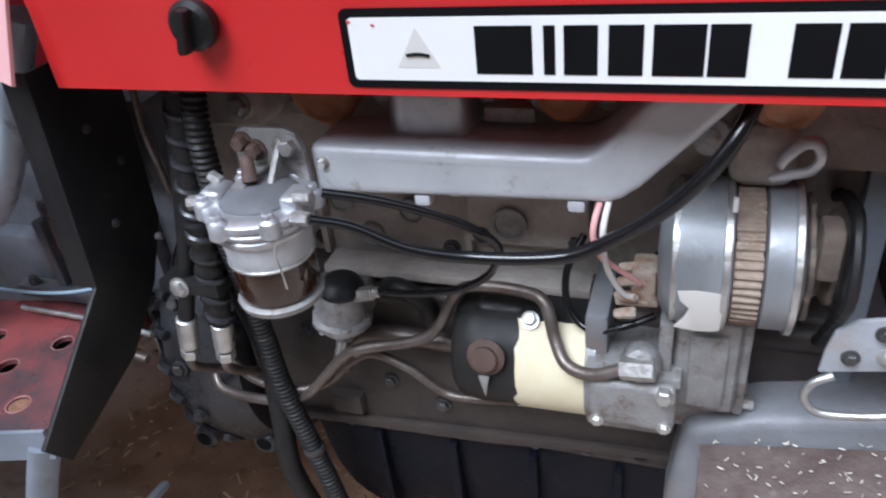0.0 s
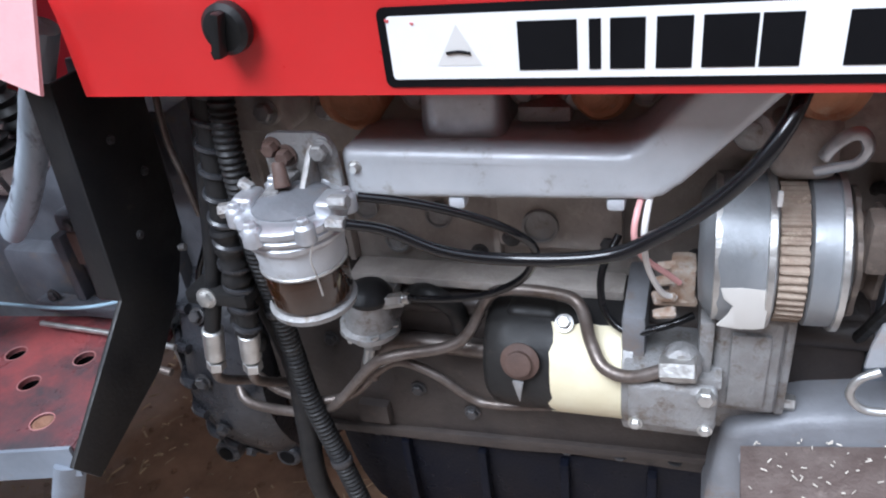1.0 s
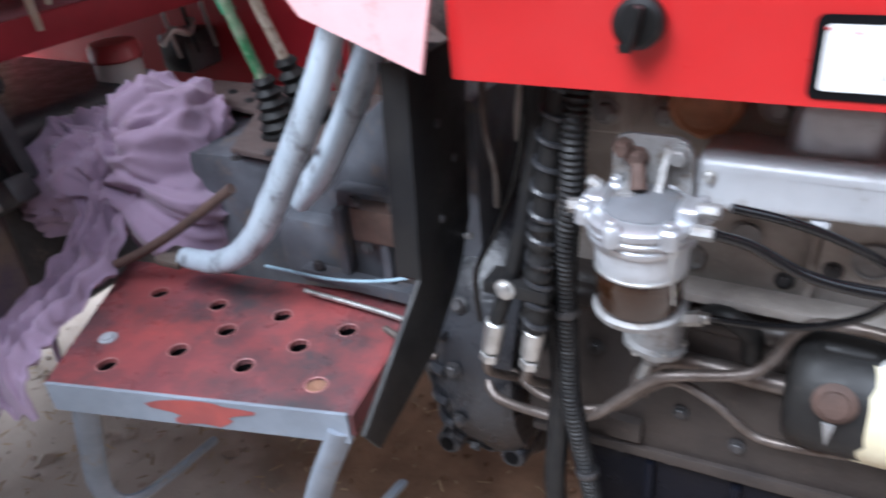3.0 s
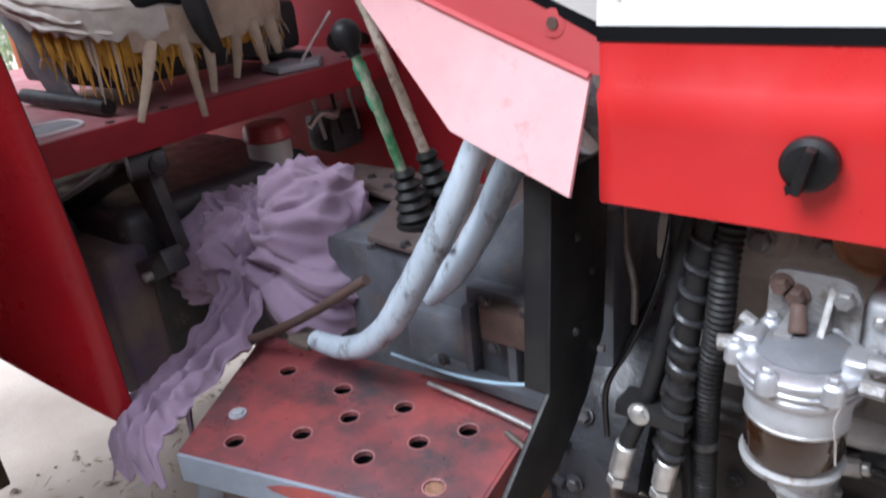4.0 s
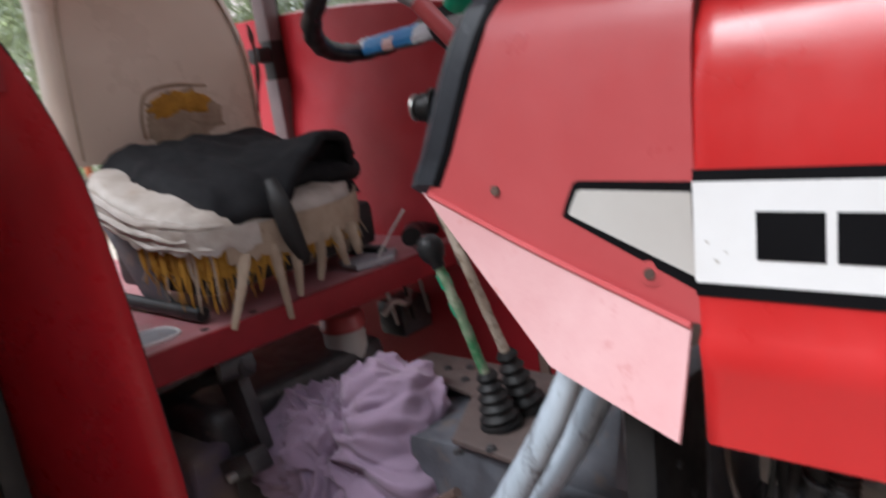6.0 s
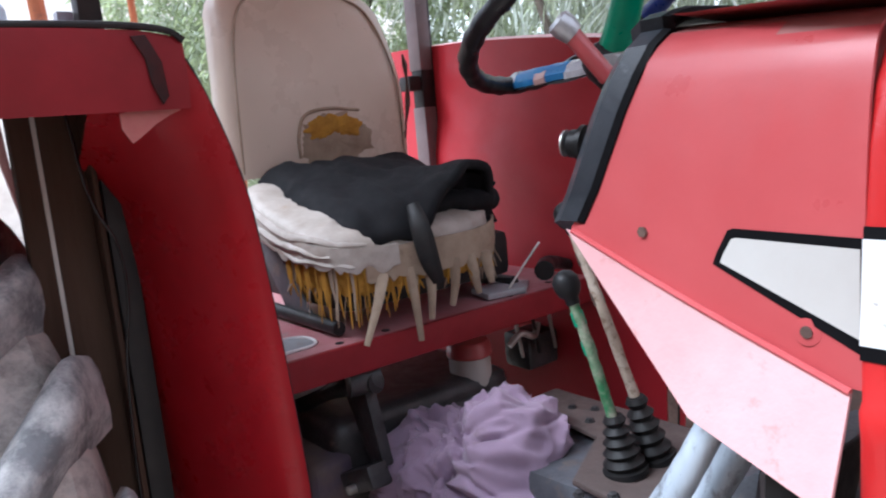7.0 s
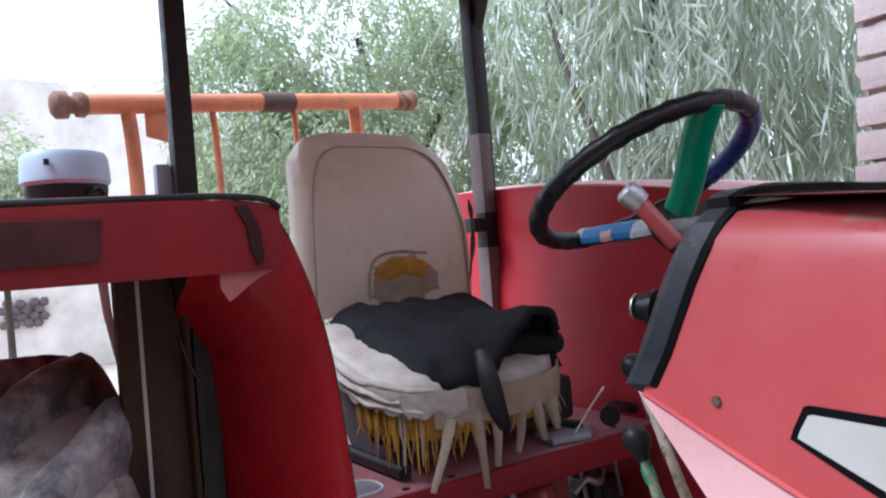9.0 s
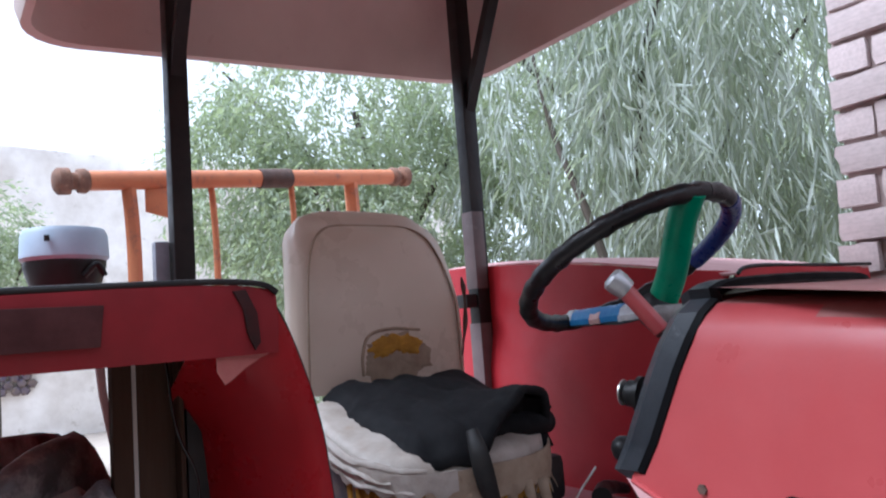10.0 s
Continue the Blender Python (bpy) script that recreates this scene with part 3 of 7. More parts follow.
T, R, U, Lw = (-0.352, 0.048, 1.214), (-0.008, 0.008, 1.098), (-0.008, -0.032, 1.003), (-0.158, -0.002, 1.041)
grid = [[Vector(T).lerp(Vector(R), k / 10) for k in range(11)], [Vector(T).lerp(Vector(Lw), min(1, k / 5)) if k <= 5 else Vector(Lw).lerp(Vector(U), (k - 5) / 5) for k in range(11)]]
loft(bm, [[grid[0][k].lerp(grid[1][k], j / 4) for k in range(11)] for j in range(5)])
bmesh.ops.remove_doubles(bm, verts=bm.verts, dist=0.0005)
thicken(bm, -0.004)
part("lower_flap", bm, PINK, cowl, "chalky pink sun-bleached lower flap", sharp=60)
bm = B()
tube(bm, [Vector(T) + Vector((0.01, -0.004, -0.001)), Vector(T).lerp(Vector(R), 0.5) + Vector((0, -0.005, 0)), Vector(R) + Vector((0, -0.004, 0.002))], 0.0035, 8, 6)
part("fold_seam", bm, RED_OLD, cowl)
tri = [(-0.145, 1.193), (-0.140, 1.205), (-0.128, 1.227), (-0.122, 1.229), (-0.002, 1.2285), (-0.002, 1.131)]
bm = decal(B(), tri, 0.0012, cowl_y)
part("side_stripe_border", bm, INK, cowl, "black stripe border")
bm = decal(B(), [(-0.136, 1.1955), (-0.133, 1.203), (-0.1235, 1.219), (-0.119, 1.2205), (-0.003, 1.2195), (-0.003, 1.144)], 0.002, cowl_y)
part("side_stripe", bm, STICKER_OLD, cowl, "aged off-white tapering sticker")
for x, z, r in ((-0.233, 1.2185, 0.006), (-0.049, 1.1425, 0.0055)):
    bm = B()
    if r < 0.006:
        lathe(bm, [(0, 0.0125), (0.0015, 0.0125), (0.0016, 0.0115), (0.0022, r)], (x, cowl_y(x, z), z), (0, -1, 0), 24)
        part("washer", bm, RED_OLD, cowl, "dull steel washer round a hole")
        bm = B()
    lathe(bm, [(0, r), (0.003, r), (0.0032, r * 0.6)], (x, cowl_y(x, z) - 0.0005, z), (0, -1, 0), 6 if r > 0.0055 else 20)
    part("panel_bolt", bm, RUST_DARK, cowl, "dark rusty panel bolt")
bm = B()
rail = []
for z in (1.222, 1.26, 1.30, 1.344, 1.38, 1.41, 1.425):
    x = lerp_table(REAR, z)
    y = cowl_y(x, z)
    rail.append((x, y, z))
rail += [(-0.230, 0.072, 1.4365), (-0.227, 0.088, 1.443), (-0.225, 0.108, 1.4465), (-0.224, 0.17, 1.4485), (-0.224, MID, 1.4495)]
rail += [(x, 2 * MID - y, z) for x, y, z in rail[-2::-1]]
loft(bm, [[(x + 0.012, y - 0.005, z + 0.003), (x - 0.018, y - 0.006, z + 0.003), (x - 0.044, y + 0.012, z - 0.003), (x - 0.038, y + 0.034, z - 0.02), (x + 0.012, y + 0.012, z - 0.008)] for x, y, z in rail], close=True)
part("edge_trim", bm, TRIM, cowl, "scuffed black plastic edge trim", sharp=30)
bm = loft(B(), [[(x + 0.010, y - 0.0058, z + 0.0038), (x + 0.0185, y - 0.0040, z + 0.0015), (x + 0.0185, y + 0.005, z - 0.006), (x + 0.010, y + 0.005, z - 0.006)] for x, y, z in rail], close=True)
part("gasket", bm, INK, cowl, "black rubber gasket beside the trim", sharp=40)
bm = B()
face = [(x - 0.004, y + 0.012, z - 0.022) for x, y, z in rail]
vs = [bm.verts.new(p) for p in face]
bm.faces.new(vs)
thicken(bm, 0.006)
part("dash_face", bm, PLASTIC, cowl, "black dashboard face")
for x, y, z, r in ((-0.368, 0.080, 1.312, 0.018),):
    bm = B()
    lathe(bm, [(0, r * 1.3), (0.006, r * 1.3), (0.007, r), (0.020, r * 0.95), (0.026, r * 0.6), (0.027, 0.002)], (x + 0.02, y + 0.005, z), (-0.95, -0.25, 0.1), 24)
    part("switch", bm, PLASTIC, cowl, "black dashboard switch")
bm = B()
lathe(bm, [(0, 0.0165), (0.002, 0.0165), (0.003, 0.012), (0.0035, 0.004)], (-0.3735, 0.0782, 1.3147), (-0.95, -0.25, 0.1), 24)
part("key_ring", bm, ZINC, cowl, "bright switch insert")

# ---- engine block ----
engine = thing("engine", (0.35, MID, 0.42), "oily brown cast-iron engine block with core plugs", "engine")
bm = prism(B(), [(0.20, 0.69), (0.205, 0.86), (0.15, 0.868), (0.15, 0.905), (0.165, 0.945), (0.20, 0.975), (0.45, 0.975), (0.45, 0.69)], "x", -0.01, 0.72, 0.006)
block = part("block", rough_up(bm, 0.0016, 38), HEAD_CAST, engine, "dust-coated cylinder block and head, lightened for the light on them")
bm = prism(B(), [(0.160, 0.44), (0.158, 0.58), (0.163, 0.685), (0.175, 0.70), (0.45, 0.70), (0.45, 0.44)], "x", -0.01, 0.70, 0.01)
case = part("crankcase", rough_up(bm, 0.0016, 38), CRANK, engine, "oily brown crankcase side, darkened for the shade low down")
for x in (0.03, 0.13, 0.315, 0.60):
    part("rib", rough_up(box(B(), x - 0.004, x + 0.004, 0.186, 0.21, 0.705, 0.855, 0.002), 0.001, 50), HEAD_CAST, block)
part("ledge", rough_up(box(B(), 0.14, 0.46, 0.150, 0.19, 0.700, 0.712, 0.004), 0.001, 50), HEAD_CAST, block)
part("side_cover", rough_up(box(B(), 0.32, 0.455, 0.176, 0.205, 0.745, 0.835, 0.006), 0.001, 50), HEAD_CAST, block)
part("gallery", rough_up(cyl(B(), (-0.005, 0.165, 0.672), (0.70, 0.165, 0.672), 0.016, 0.016, 16), 0.0015, 40), CRANK, case)
for x, z in ((0.16, 0.62), (0.27, 0.50), (0.20, 0.53), (0.09, 0.60)):
    part("case_bolt", bolt(B(), (x, 0.158, z), (0, -1, 0), 0.008, 0.008), IRON_DARK, case)
part("case_pad", rough_up(box(B(), 0.11, 0.155, 0.145, 0.17, 0.465, 0.50, 0.006), 0.002, 50), CRANK, case)
for x, z, r in ((0.189, 0.731, 0.016), (0.245, 0.768, 0.016), (0.369, 0.775, 0.02), (0.155, 0.775, 0.015)):
    bm = B()
    lathe(bm, [(0, r), (0.008, r), (0.0085, r * 0.86), (0.005, r * 0.8), (0.004, 0.003)], (x, 0.203 if x < 0.3 else 0.178, z), (0, -1, 0), 28)
    part("core_plug", bm, ALU_DIRTY, block, "pressed metal core plug")
for x, z in ((0.335, 0.756), (0.335, 0.822), (0.44, 0.756), (0.44, 0.822), (0.12, 0.72), (0.29, 0.72), (0.53, 0.73)):
    part("block_bolt", bolt(B(), (x, 0.178 if 0.32 < x < 0.45 else 0.2, z), (0, -1, 0)), IRON_DARK, block)
for x, z, r in ((0.204, 0.949, 0.034), (0.441, 0.954, 0.027), (0.62, 0.955, 0.03)):
    bm = lathe(B(), [(0, r), (0.035, r), (0.043, r * 0.93), (0.047, r * 0.75), (0.045, r * 0.62), (0.048, r * 0.4), (0.049, 0.003)], (x, 0.155, z), (0.0, -0.95, -0.18), 30)
    part("rusty_elbow", rough_up(bm, 0.003, 60), RUST_ORANGE, engine, "orange rusted exhaust stub")
bm = box(B(), 0.280, 0.360, 0.085, 0.19, 0.905, 0.972, 0.02, seg=4)
for v in bm.verts:
    v.co.x = 0.320 + (v.co.x - 0.320) * (1.0 - 1.6 * max(0.0, v.co.z - 0.925))
part("rocker_boss", rough_up(bm, 0.003, 45), ALU, engine, "bright cast boss")
bm = box(B(), 0.066, 0.136, 0.108, 0.18, 0.906, 0.965, 0.012, seg=3)
part("head_boss", rough_up(bm, 0.003, 50), HEAD_CAST, engine)
part("head_bar", rough_up(box(B(), 0.368, 0.416, 0.108, 0.18, 0.922, 0.937, 0.004), 0.001, 60), ALU_DIRTY, engine, "flat pale clamp bar")
for x, y, z, r in ((0.113, 0.108, 0.933, 0.010), (0.268, 0.128, 0.944, 0.011), (0.372, 0.128, 0.946, 0.010), (0.418, 0.128, 0.940, 0.009), (0.48, 0.13, 0.945, 0.010), (0.165, 0.135, 0.925, 0.009), (0.05, 0.135, 0.935, 0.009)):
    bm = lathe(B(), [(0, r * 1.9), (0.012, r * 1.8), (0.016, r * 1.4)], (x, y + 0.014, z), (0, -1, 0.1), 20)
    part("bolt_seat", rough_up(bm, 0.001, 80), HEAD_CAST, engine)
    part("head_bolt", bolt(B(), (x, y - 0.002, z), (0, -1, 0.1), r, 0.011), ALU_DIRTY, engine)
bm = B()
prism(bm, [(0.0, 0.432), (0.33, 0.446), (0.50, 0.464), (0.66, 0.468), (0.66, 0.480), (0.50, 0.476), (0.0, 0.445)], "y", 0.152, 0.45, 0.003)
part("sump_flange", rough_up(bm, 0.001, 60), CRANK, engine)
for k in range(9):
    x = 0.06 + 0.066 * k
    part("flange_bolt", bolt(B(), (x, 0.162, 0.432 + 0.05 * x), (0, 0, -1), 0.0065), IRON_DARK, engine)
bm = B()
loft(bm, [[(0.06 + e, 0.165 + e * 0.4, 0.437), (0.66, 0.165 + e * 0.4, 0.455), (0.66, 0.44, 0.455), (0.06 + e, 0.44, 0.437)] if j == 0 else [(0.06 + e, 0.165 + e * 0.4, 0.437 - j * 0.055), (0.66, 0.165 + e * 0.4, 0.455 - j * 0.055), (0.66, 0.44, 0.455 - j * 0.055), (0.06 + e, 0.44, 0.437 - j * 0.055)] for j, e in enumerate((0.0, 0.004, 0.012, 0.03, 0.07))], close=True)
bmesh.ops.bevel(bm, geom=bm.edges[:], offset=0.01, segments=2, affect="EDGES")
sump = part("oil_sump", bm, SUMP, engine, "navy-black ribbed oil sump")
for x in (0.16, 0.27, 0.38, 0.49):
    part("sump_rib", box(B(), x, x + 0.012, 0.153, 0.18, 0.26, 0.43, 0.003), SUMP, sump)

# ---- bell housing behind the footstep ----
bell = thing("clutch_housing", (-0.12, 0.32, 0.3), "greasy dark cast clutch housing with bolted flange", "housing")
bm = B()
lathe(bm, [(0, 0.11), (0.03, 0.16), (0.07, 0.198), (0.088, 0.218), (0.10, 0.236), (0.125, 0.244), (0.17, 0.246), (0.20, 0.24), (0.215, 0.23), (0.222, 0.1)], (-0.235, 0.36, 0.50), (1, 0, 0), 40)
bell_case = part("bell", rough_up(bm, 0.003, 18), BELL, bell)
for a in range(148, 292, 13):
    ca, sa = math.cos(radians(a)), math.sin(radians(a))
    path = [(-0.222, 0.135), (-0.20, 0.165), (-0.165, 0.198), (-0.147, 0.220), (-0.135, 0.238), (-0.115, 0.244)]
    bm = tube(B(), [(x, 0.36 + (r + 0.003) * ca, 0.50 + (r + 0.003) * sa) for x, r in path], 0.0075, 8, 4)
    part("bell_rib", rough_up(bm, 0.0015, 50), BELL, bell_case)
for x, z in ((-0.154, 0.333), (-0.081, 0.363), (-0.041, 0.349)):
    bm = cyl(B(), (x, 0.23, z), (x, 0.160, z), 0.026, 0.021, 20, 0.004)
    boss = part("bolt_boss", rough_up(bm, 0.002, 50), BELL, bell)
    part("boss_hole", lathe(B(), [(0, 0.0125), (0.0015, 0.0125), (0.0018, 0.010)], (x, 0.1605, z), (0, -1, 0), 18), INK, boss, "black open bolt hole")
for a in range(150, 300, 22):
    q = Vector((-0.1, 0.36 + 0.247 * math.cos(radians(a)), 0.50 + 0.247 * math.sin(radians(a))))
    part("rim_bolt", bolt(B(), q, q - Vector((-0.1, 0.36, 0.5)), 0.009, 0.01), IRON_DARK, bell)
line_pts = [(-0.115, 0.15, 0.70), (-0.105, 0.125, 0.735), (-0.085, 0.12, 0.748), (-0.06, 0.125, 0.75)]
part("lug_wire", tube(B(), line_pts, 0.0045, 8), ALU_DIRTY, bell, "pale bent wire clip")

# ---- front support and clutter beside the fan ----
sup = thing("front_axle_support", (0.66, 0.2, 0.5), "pale grey painted front axle support casting", "axle support")
bm = B()
prism(bm, [(0.552, 0.43), (0.566, 0.578), (0.635, 0.606), (1.1, 0.70), (1.1, 0.43)], "y", 0.10, 0.42, 0.014, 3)
part("casting", rough_up(bm, 0.003, 25), AXLE_DULL, sup)
for x, z in ((0.60, 0.545), (0.70, 0.565)):
    part("support_bolt", bolt(B(), (x, 0.1, z), (0, -1, 0), 0.011, 0.01), AXLE, sup)
beam = thing("rusty_beam", (0.75, 0.05, 0.5), "rusty steel beam flecked with white sawdust", "beam")
bm = box(B(), 0.582, 1.2, 0.02, 0.098, 0.50, 0.568, 0.004, Matrix.Translation((0.582, 0, 0.57)) @ Matrix.Rotation(radians(-10), 4, "Y") @ Matrix.Translation((-0.582, 0, -0.57)))
part("bar", rough_up(bm, 0.004, 40), BEAM, beam)
rnd = random.Random(8)
bm = B()
for k in range(80):
    x, y = rnd.uniform(0.59, 0.80), rnd.uniform(0.022, 0.096)
    z = 0.5695 + (x - 0.582) * math.tan(radians(10)) + 0.001
    box(bm, x, x + rnd.uniform(0.002, 0.007), y, y + rnd.uniform(0.0005, 0.0012), z + 0.001, z + 0.002, 0, Matrix.Translation((x, y, z)) @ Matrix.Rotation(rnd.uniform(0, 3), 4, "Z") @ Matrix.Translation((-x, -y, -z)))
part("sawdust", bm, FLECK, beam, "pale sawdust flecks")["kind"] = "stuff"
br = thing("headlamp_bracket", (0.72, 0.08, 0.65), "grey sheet bracket with a bent wire loop", "bracket")
bm = prism(B(), [(0.677, 0.700), (0.679, 0.725), (0.684, 0.748), (0.70, 0.762), (0.80, 0.785), (0.81, 0.725)], "y", 0.078, 0.083, 0.0015)
part("plate", bm, AXLE, br)
for x, z, m in ((0.700, 0.722, IRON_DARK), (0.722, 0.752, IRON_DARK), (0.728, 0.727, ZINC)):
    part("bracket_bolt", bolt(B(), (x, 0.078, z), (0, -1, 0), 0.006), m, br)
bm = tube(B(), [(0.690, 0.076, 0.70), (0.674, 0.074, 0.69), (0.669, 0.073, 0.672), (0.682, 0.072, 0.657), (0.71, 0.072, 0.657), (0.74, 0.072, 0.664), (0.752, 0.072, 0.68), (0.752, 0.076, 0.705)], 0.004, 10)
part("loop", bm, ZINC, br, "bent steel wire loop")
fan = thing("fan_shroud", (0.78, 0.3, 0.6), "black radiator fan shroud with rust patches", "shroud")
bm = box(B(), 0.775, 0.80, 0.10, 0.48, 0.55, 0.99, 0.006)
part("panel", bm, BLACK, fan)
bm = box(B(), 0.70, 0.725, 0.155, 0.175, 0.45, 0.985, 0.003)
part("strut", bm, GREY_BLUE, fan, "grey upright strut")
bm = cyl(B(), (0.80, 0.115, 0.985), (0.77, 0.10, 0.82), 0.05, 0.05, 28, 0.006)
part("rusty_drum", rough_up(bm, 0.002, 40), RUST_DARK, fan, "rust-brown drum")
bm = box(B(), 0.735, 0.79, 0.045, 0.075, 0.92, 0.975, 0.006)
part("pale_clip", bm, AXLE, fan)
belt = thing("fan_belt", (0.68, 0.2, 0.6), "worn black rubber fan belt", "belt")
bm = tube(B(), [(0.685, 0.15, 0.845), (0.687, 0.22, 0.80), (0.687, 0.30, 0.66), (0.687, 0.33, 0.60), (0.687, 0.27, 0.58), (0.686, 0.17, 0.66), (0.685, 0.10, 0.74), (0.685, 0.06, 0.80), (0.685, 0.09, 0.852), (0.685, 0.15, 0.845)], 0.006, 8, 6)
part("belt", bm, RUBBER, belt)

# ---- intake manifold ----
man = thing("intake_manifold", (0.36, 0.09, 0.87), "silver-grey painted intake manifold with an upswept end", "manifold")
bm = B()
prism(bm, [(0.211, 0.866), (0.35, 0.870), (0.486, 0.874), (0.500, 0.879), (0.514, 0.891), (0.60, 0.985), (0.575, 1.03), (0.553, 1.01), (0.480, 0.924), (0.467, 0.9165), (0.35, 0.9165), (0.211, 0.9165)], "y", 0.055, 0.135, 0.011, 4)
rough_up(bm, 0.0012, 30)
part("runner", bm, GREY, man, sharp=50)
for x, z in ((0.318, 0.864), (0.46, 0.868)):
    bm = box(B(), x - 0.008, x + 0.008, 0.058, 0.075, z - 0.006, z + 0.006, 0.004)
    part("lug", bm, GREY, man)
bm = lathe(B(), [(0, 0.016), (0.006, 0.017), (0.011, 0.015), (0.012, 0.008), (0.016, 0.0075), (0.017, 0.004)], (0.566, 0.112, 0.916), (-0.1, -0.95, 0.25), 28)
part("plug", bm, ALU_DIRTY, man, "dusty round plug")
for x, z in ((0.545, 0.985), (0.225, 0.90)):
    part("manifold_bolt", bolt(B(), (x, 0.056, z), (0, -1, 0), 0.005), ZINC, man)

# ---- fuel filter ----
fx, fy = 0.181, 0.004
ff = thing("fuel_filter", (fx, fy, 0.75), "aluminium-headed fuel filter with an amber sediment bowl", "fuel filter")
bm = lathe(B(), [(0, 0.042), (0.002, 0.046), (0.005, 0.0475), (0.008, 0.0475), (0.0095, 0.0455), (0.012, 0.0455), (0.0135, 0.0495), (0.017, 0.0505), (0.0185, 0.0485), (0.021, 0.0485), (0.0225, 0.0515), (0.027, 0.0515), (0.029, 0.049), (0.030, 0.040), (0.031, 0.012)], (fx, fy, 0.857), (0, 0, 1), 40)
lugs = []
for a in (200, 255, 310, 20, 75, 135):
    d = Vector((math.cos(radians(a)), math.sin(radians(a)), 0))
    p = Vector((fx, fy, 0.880))
    lugs.append(lathe(B(), [(0, 0.0075), (0.002, 0.0095), (0.016, 0.009), (0.019, 0.0065)], (fx + d.x * 0.050, fy + d.y * 0.050, 0.872), (0, 0, 1), 16))
    lugs.append(cyl(B(), (fx + d.x * 0.050, fy + d.y * 0.050, 0.890), (fx + d.x * 0.050, fy + d.y * 0.050, 0.896), 0.006, 0.0055, 6, 0.001))
for s in (-1, 1):
    lugs.append(box(B(), fx + s * 0.041 - 0.011, fx + s * 0.041 + 0.011, fy - 0.016, fy + 0.014, 0.874, 0.898, 0.006, seg=3))
head = part("head", rough_up(bm, 0.001, 120), ALU, ff, "bright cast aluminium head")
part("head_dome", lathe(B(), [(0, 0.038), (0.003, 0.037), (0.008, 0.029), (0.011, 0.018), (0.012, 0.005)], (fx, fy + 0.004, 0.886), (0, 0, 1), 36), CASTING, head, "smooth grey dome")
for lug in lugs:
    part("head_lug", rough_up(lug, 0.001, 120), ALU, head)
for p, q, r in (((0.230, -0.012, 0.900), (0.248, -0.014, 0.902), 0.0065), ((0.228, -0.02, 0.884), (0.246, -0.022, 0.885), 0.0065), ((0.134, -0.010, 0.888), (0.118, -0.014, 0.887), 0.007), ((0.140, 0.012, 0.896), (0.128, 0.014, 0.902), 0.006)):
    bm = cyl(B(), p, q, r, r, 6, 0.001)
    part("union_nut", bm, ALU_DIRTY, head, "hexagonal union nut")
bm = lathe(B(), [(0, 0.0395), (0.002, 0.0405), (0.012, 0.0412), (0.022, 0.0425), (0.027, 0.043)], (fx, fy, 0.831), (0, 0, 1), 40)
part("upper_bowl", bm, GREY, ff, "dull metal canister")
bm = lathe(B(), [(0, 0.0405), (0.001, 0.0418), (0.003, 0.0418), (0.004, 0.0405)], (fx, fy, 0.8285), (0, 0, 1), 40)
part("seal_ring", bm, ZINC, ff)
bm = lathe(B(), [(0, 0.037), (0.004, 0.0395), (0.038, 0.040), (0.043, 0.039)], (fx, fy, 0.787), (0, 0, 1), 40)
part("glass_bowl", bm, BOWL, ff, "dark amber glass bowl")
bm = lathe(B(), [(0, 0.02), (0.001, 0.034), (0.005, 0.041), (0.011, 0.0425), (0.014, 0.0385)], (fx, fy, 0.775), (0, 0, 1), 40)
lathe(bm, [(0, 0.008), (0.012, 0.009), (0.013, 0.016)], (fx, fy, 0.763), (0, 0, 1), 16)
part("base_cup", bm, ALU_DIRTY, ff)
bm = prism(B(), [(0.139, 0.868), (0.139, 0.925), (0.145, 0.934), (0.155, 0.937), (0.196, 0.937), (0.206, 0.933), (0.212, 0.922), (0.213, 0.90), (0.213, 0.862), (0.195, 0.862)], "y", 0.046, 0.053, 0.002)
prism(bm, [(0.046, 0.928), (0.046, 0.875), (0.012, 0.886), (0.010, 0.894)], "x", 0.187, 0.193, 0.0015)
box(bm, 0.158, 0.172, 0.0, 0.048, 0.893, 0.9, 0.002)
arm = part("bracket", bm, ALU_DIRTY, ff, "steel mounting bracket")
for x, z, m, r in ((0.150, 0.923, RUST_DARK, 0.0075), (0.200, 0.921, ALU_DIRTY, 0.0085), (0.163, 0.915, RUST_DARK, 0.008)):
    part("bracket_bolt", bolt(B(), (x, 0.046, z), (0, -1, 0), r, 0.012), m, arm)
bm = cyl(B(), (fx - 0.006, fy + 0.004, 0.900), (fx - 0.010, fy + 0.012, 0.922), 0.0075, 0.006, 14)
part("centre_stud", rough_up(bm, 0.0012, 150), RUST_DARK, ff, "rusted centre stud")
bm = tube(B(), [(0.222, -0.035, 0.88), (0.218, -0.043, 0.862), (0.221, -0.045, 0.845), (0.223, -0.046, 0.826)], 0.0009, 6, 4)
part("lock_wire", bm, ZINC, head, "thin hanging lock wire")

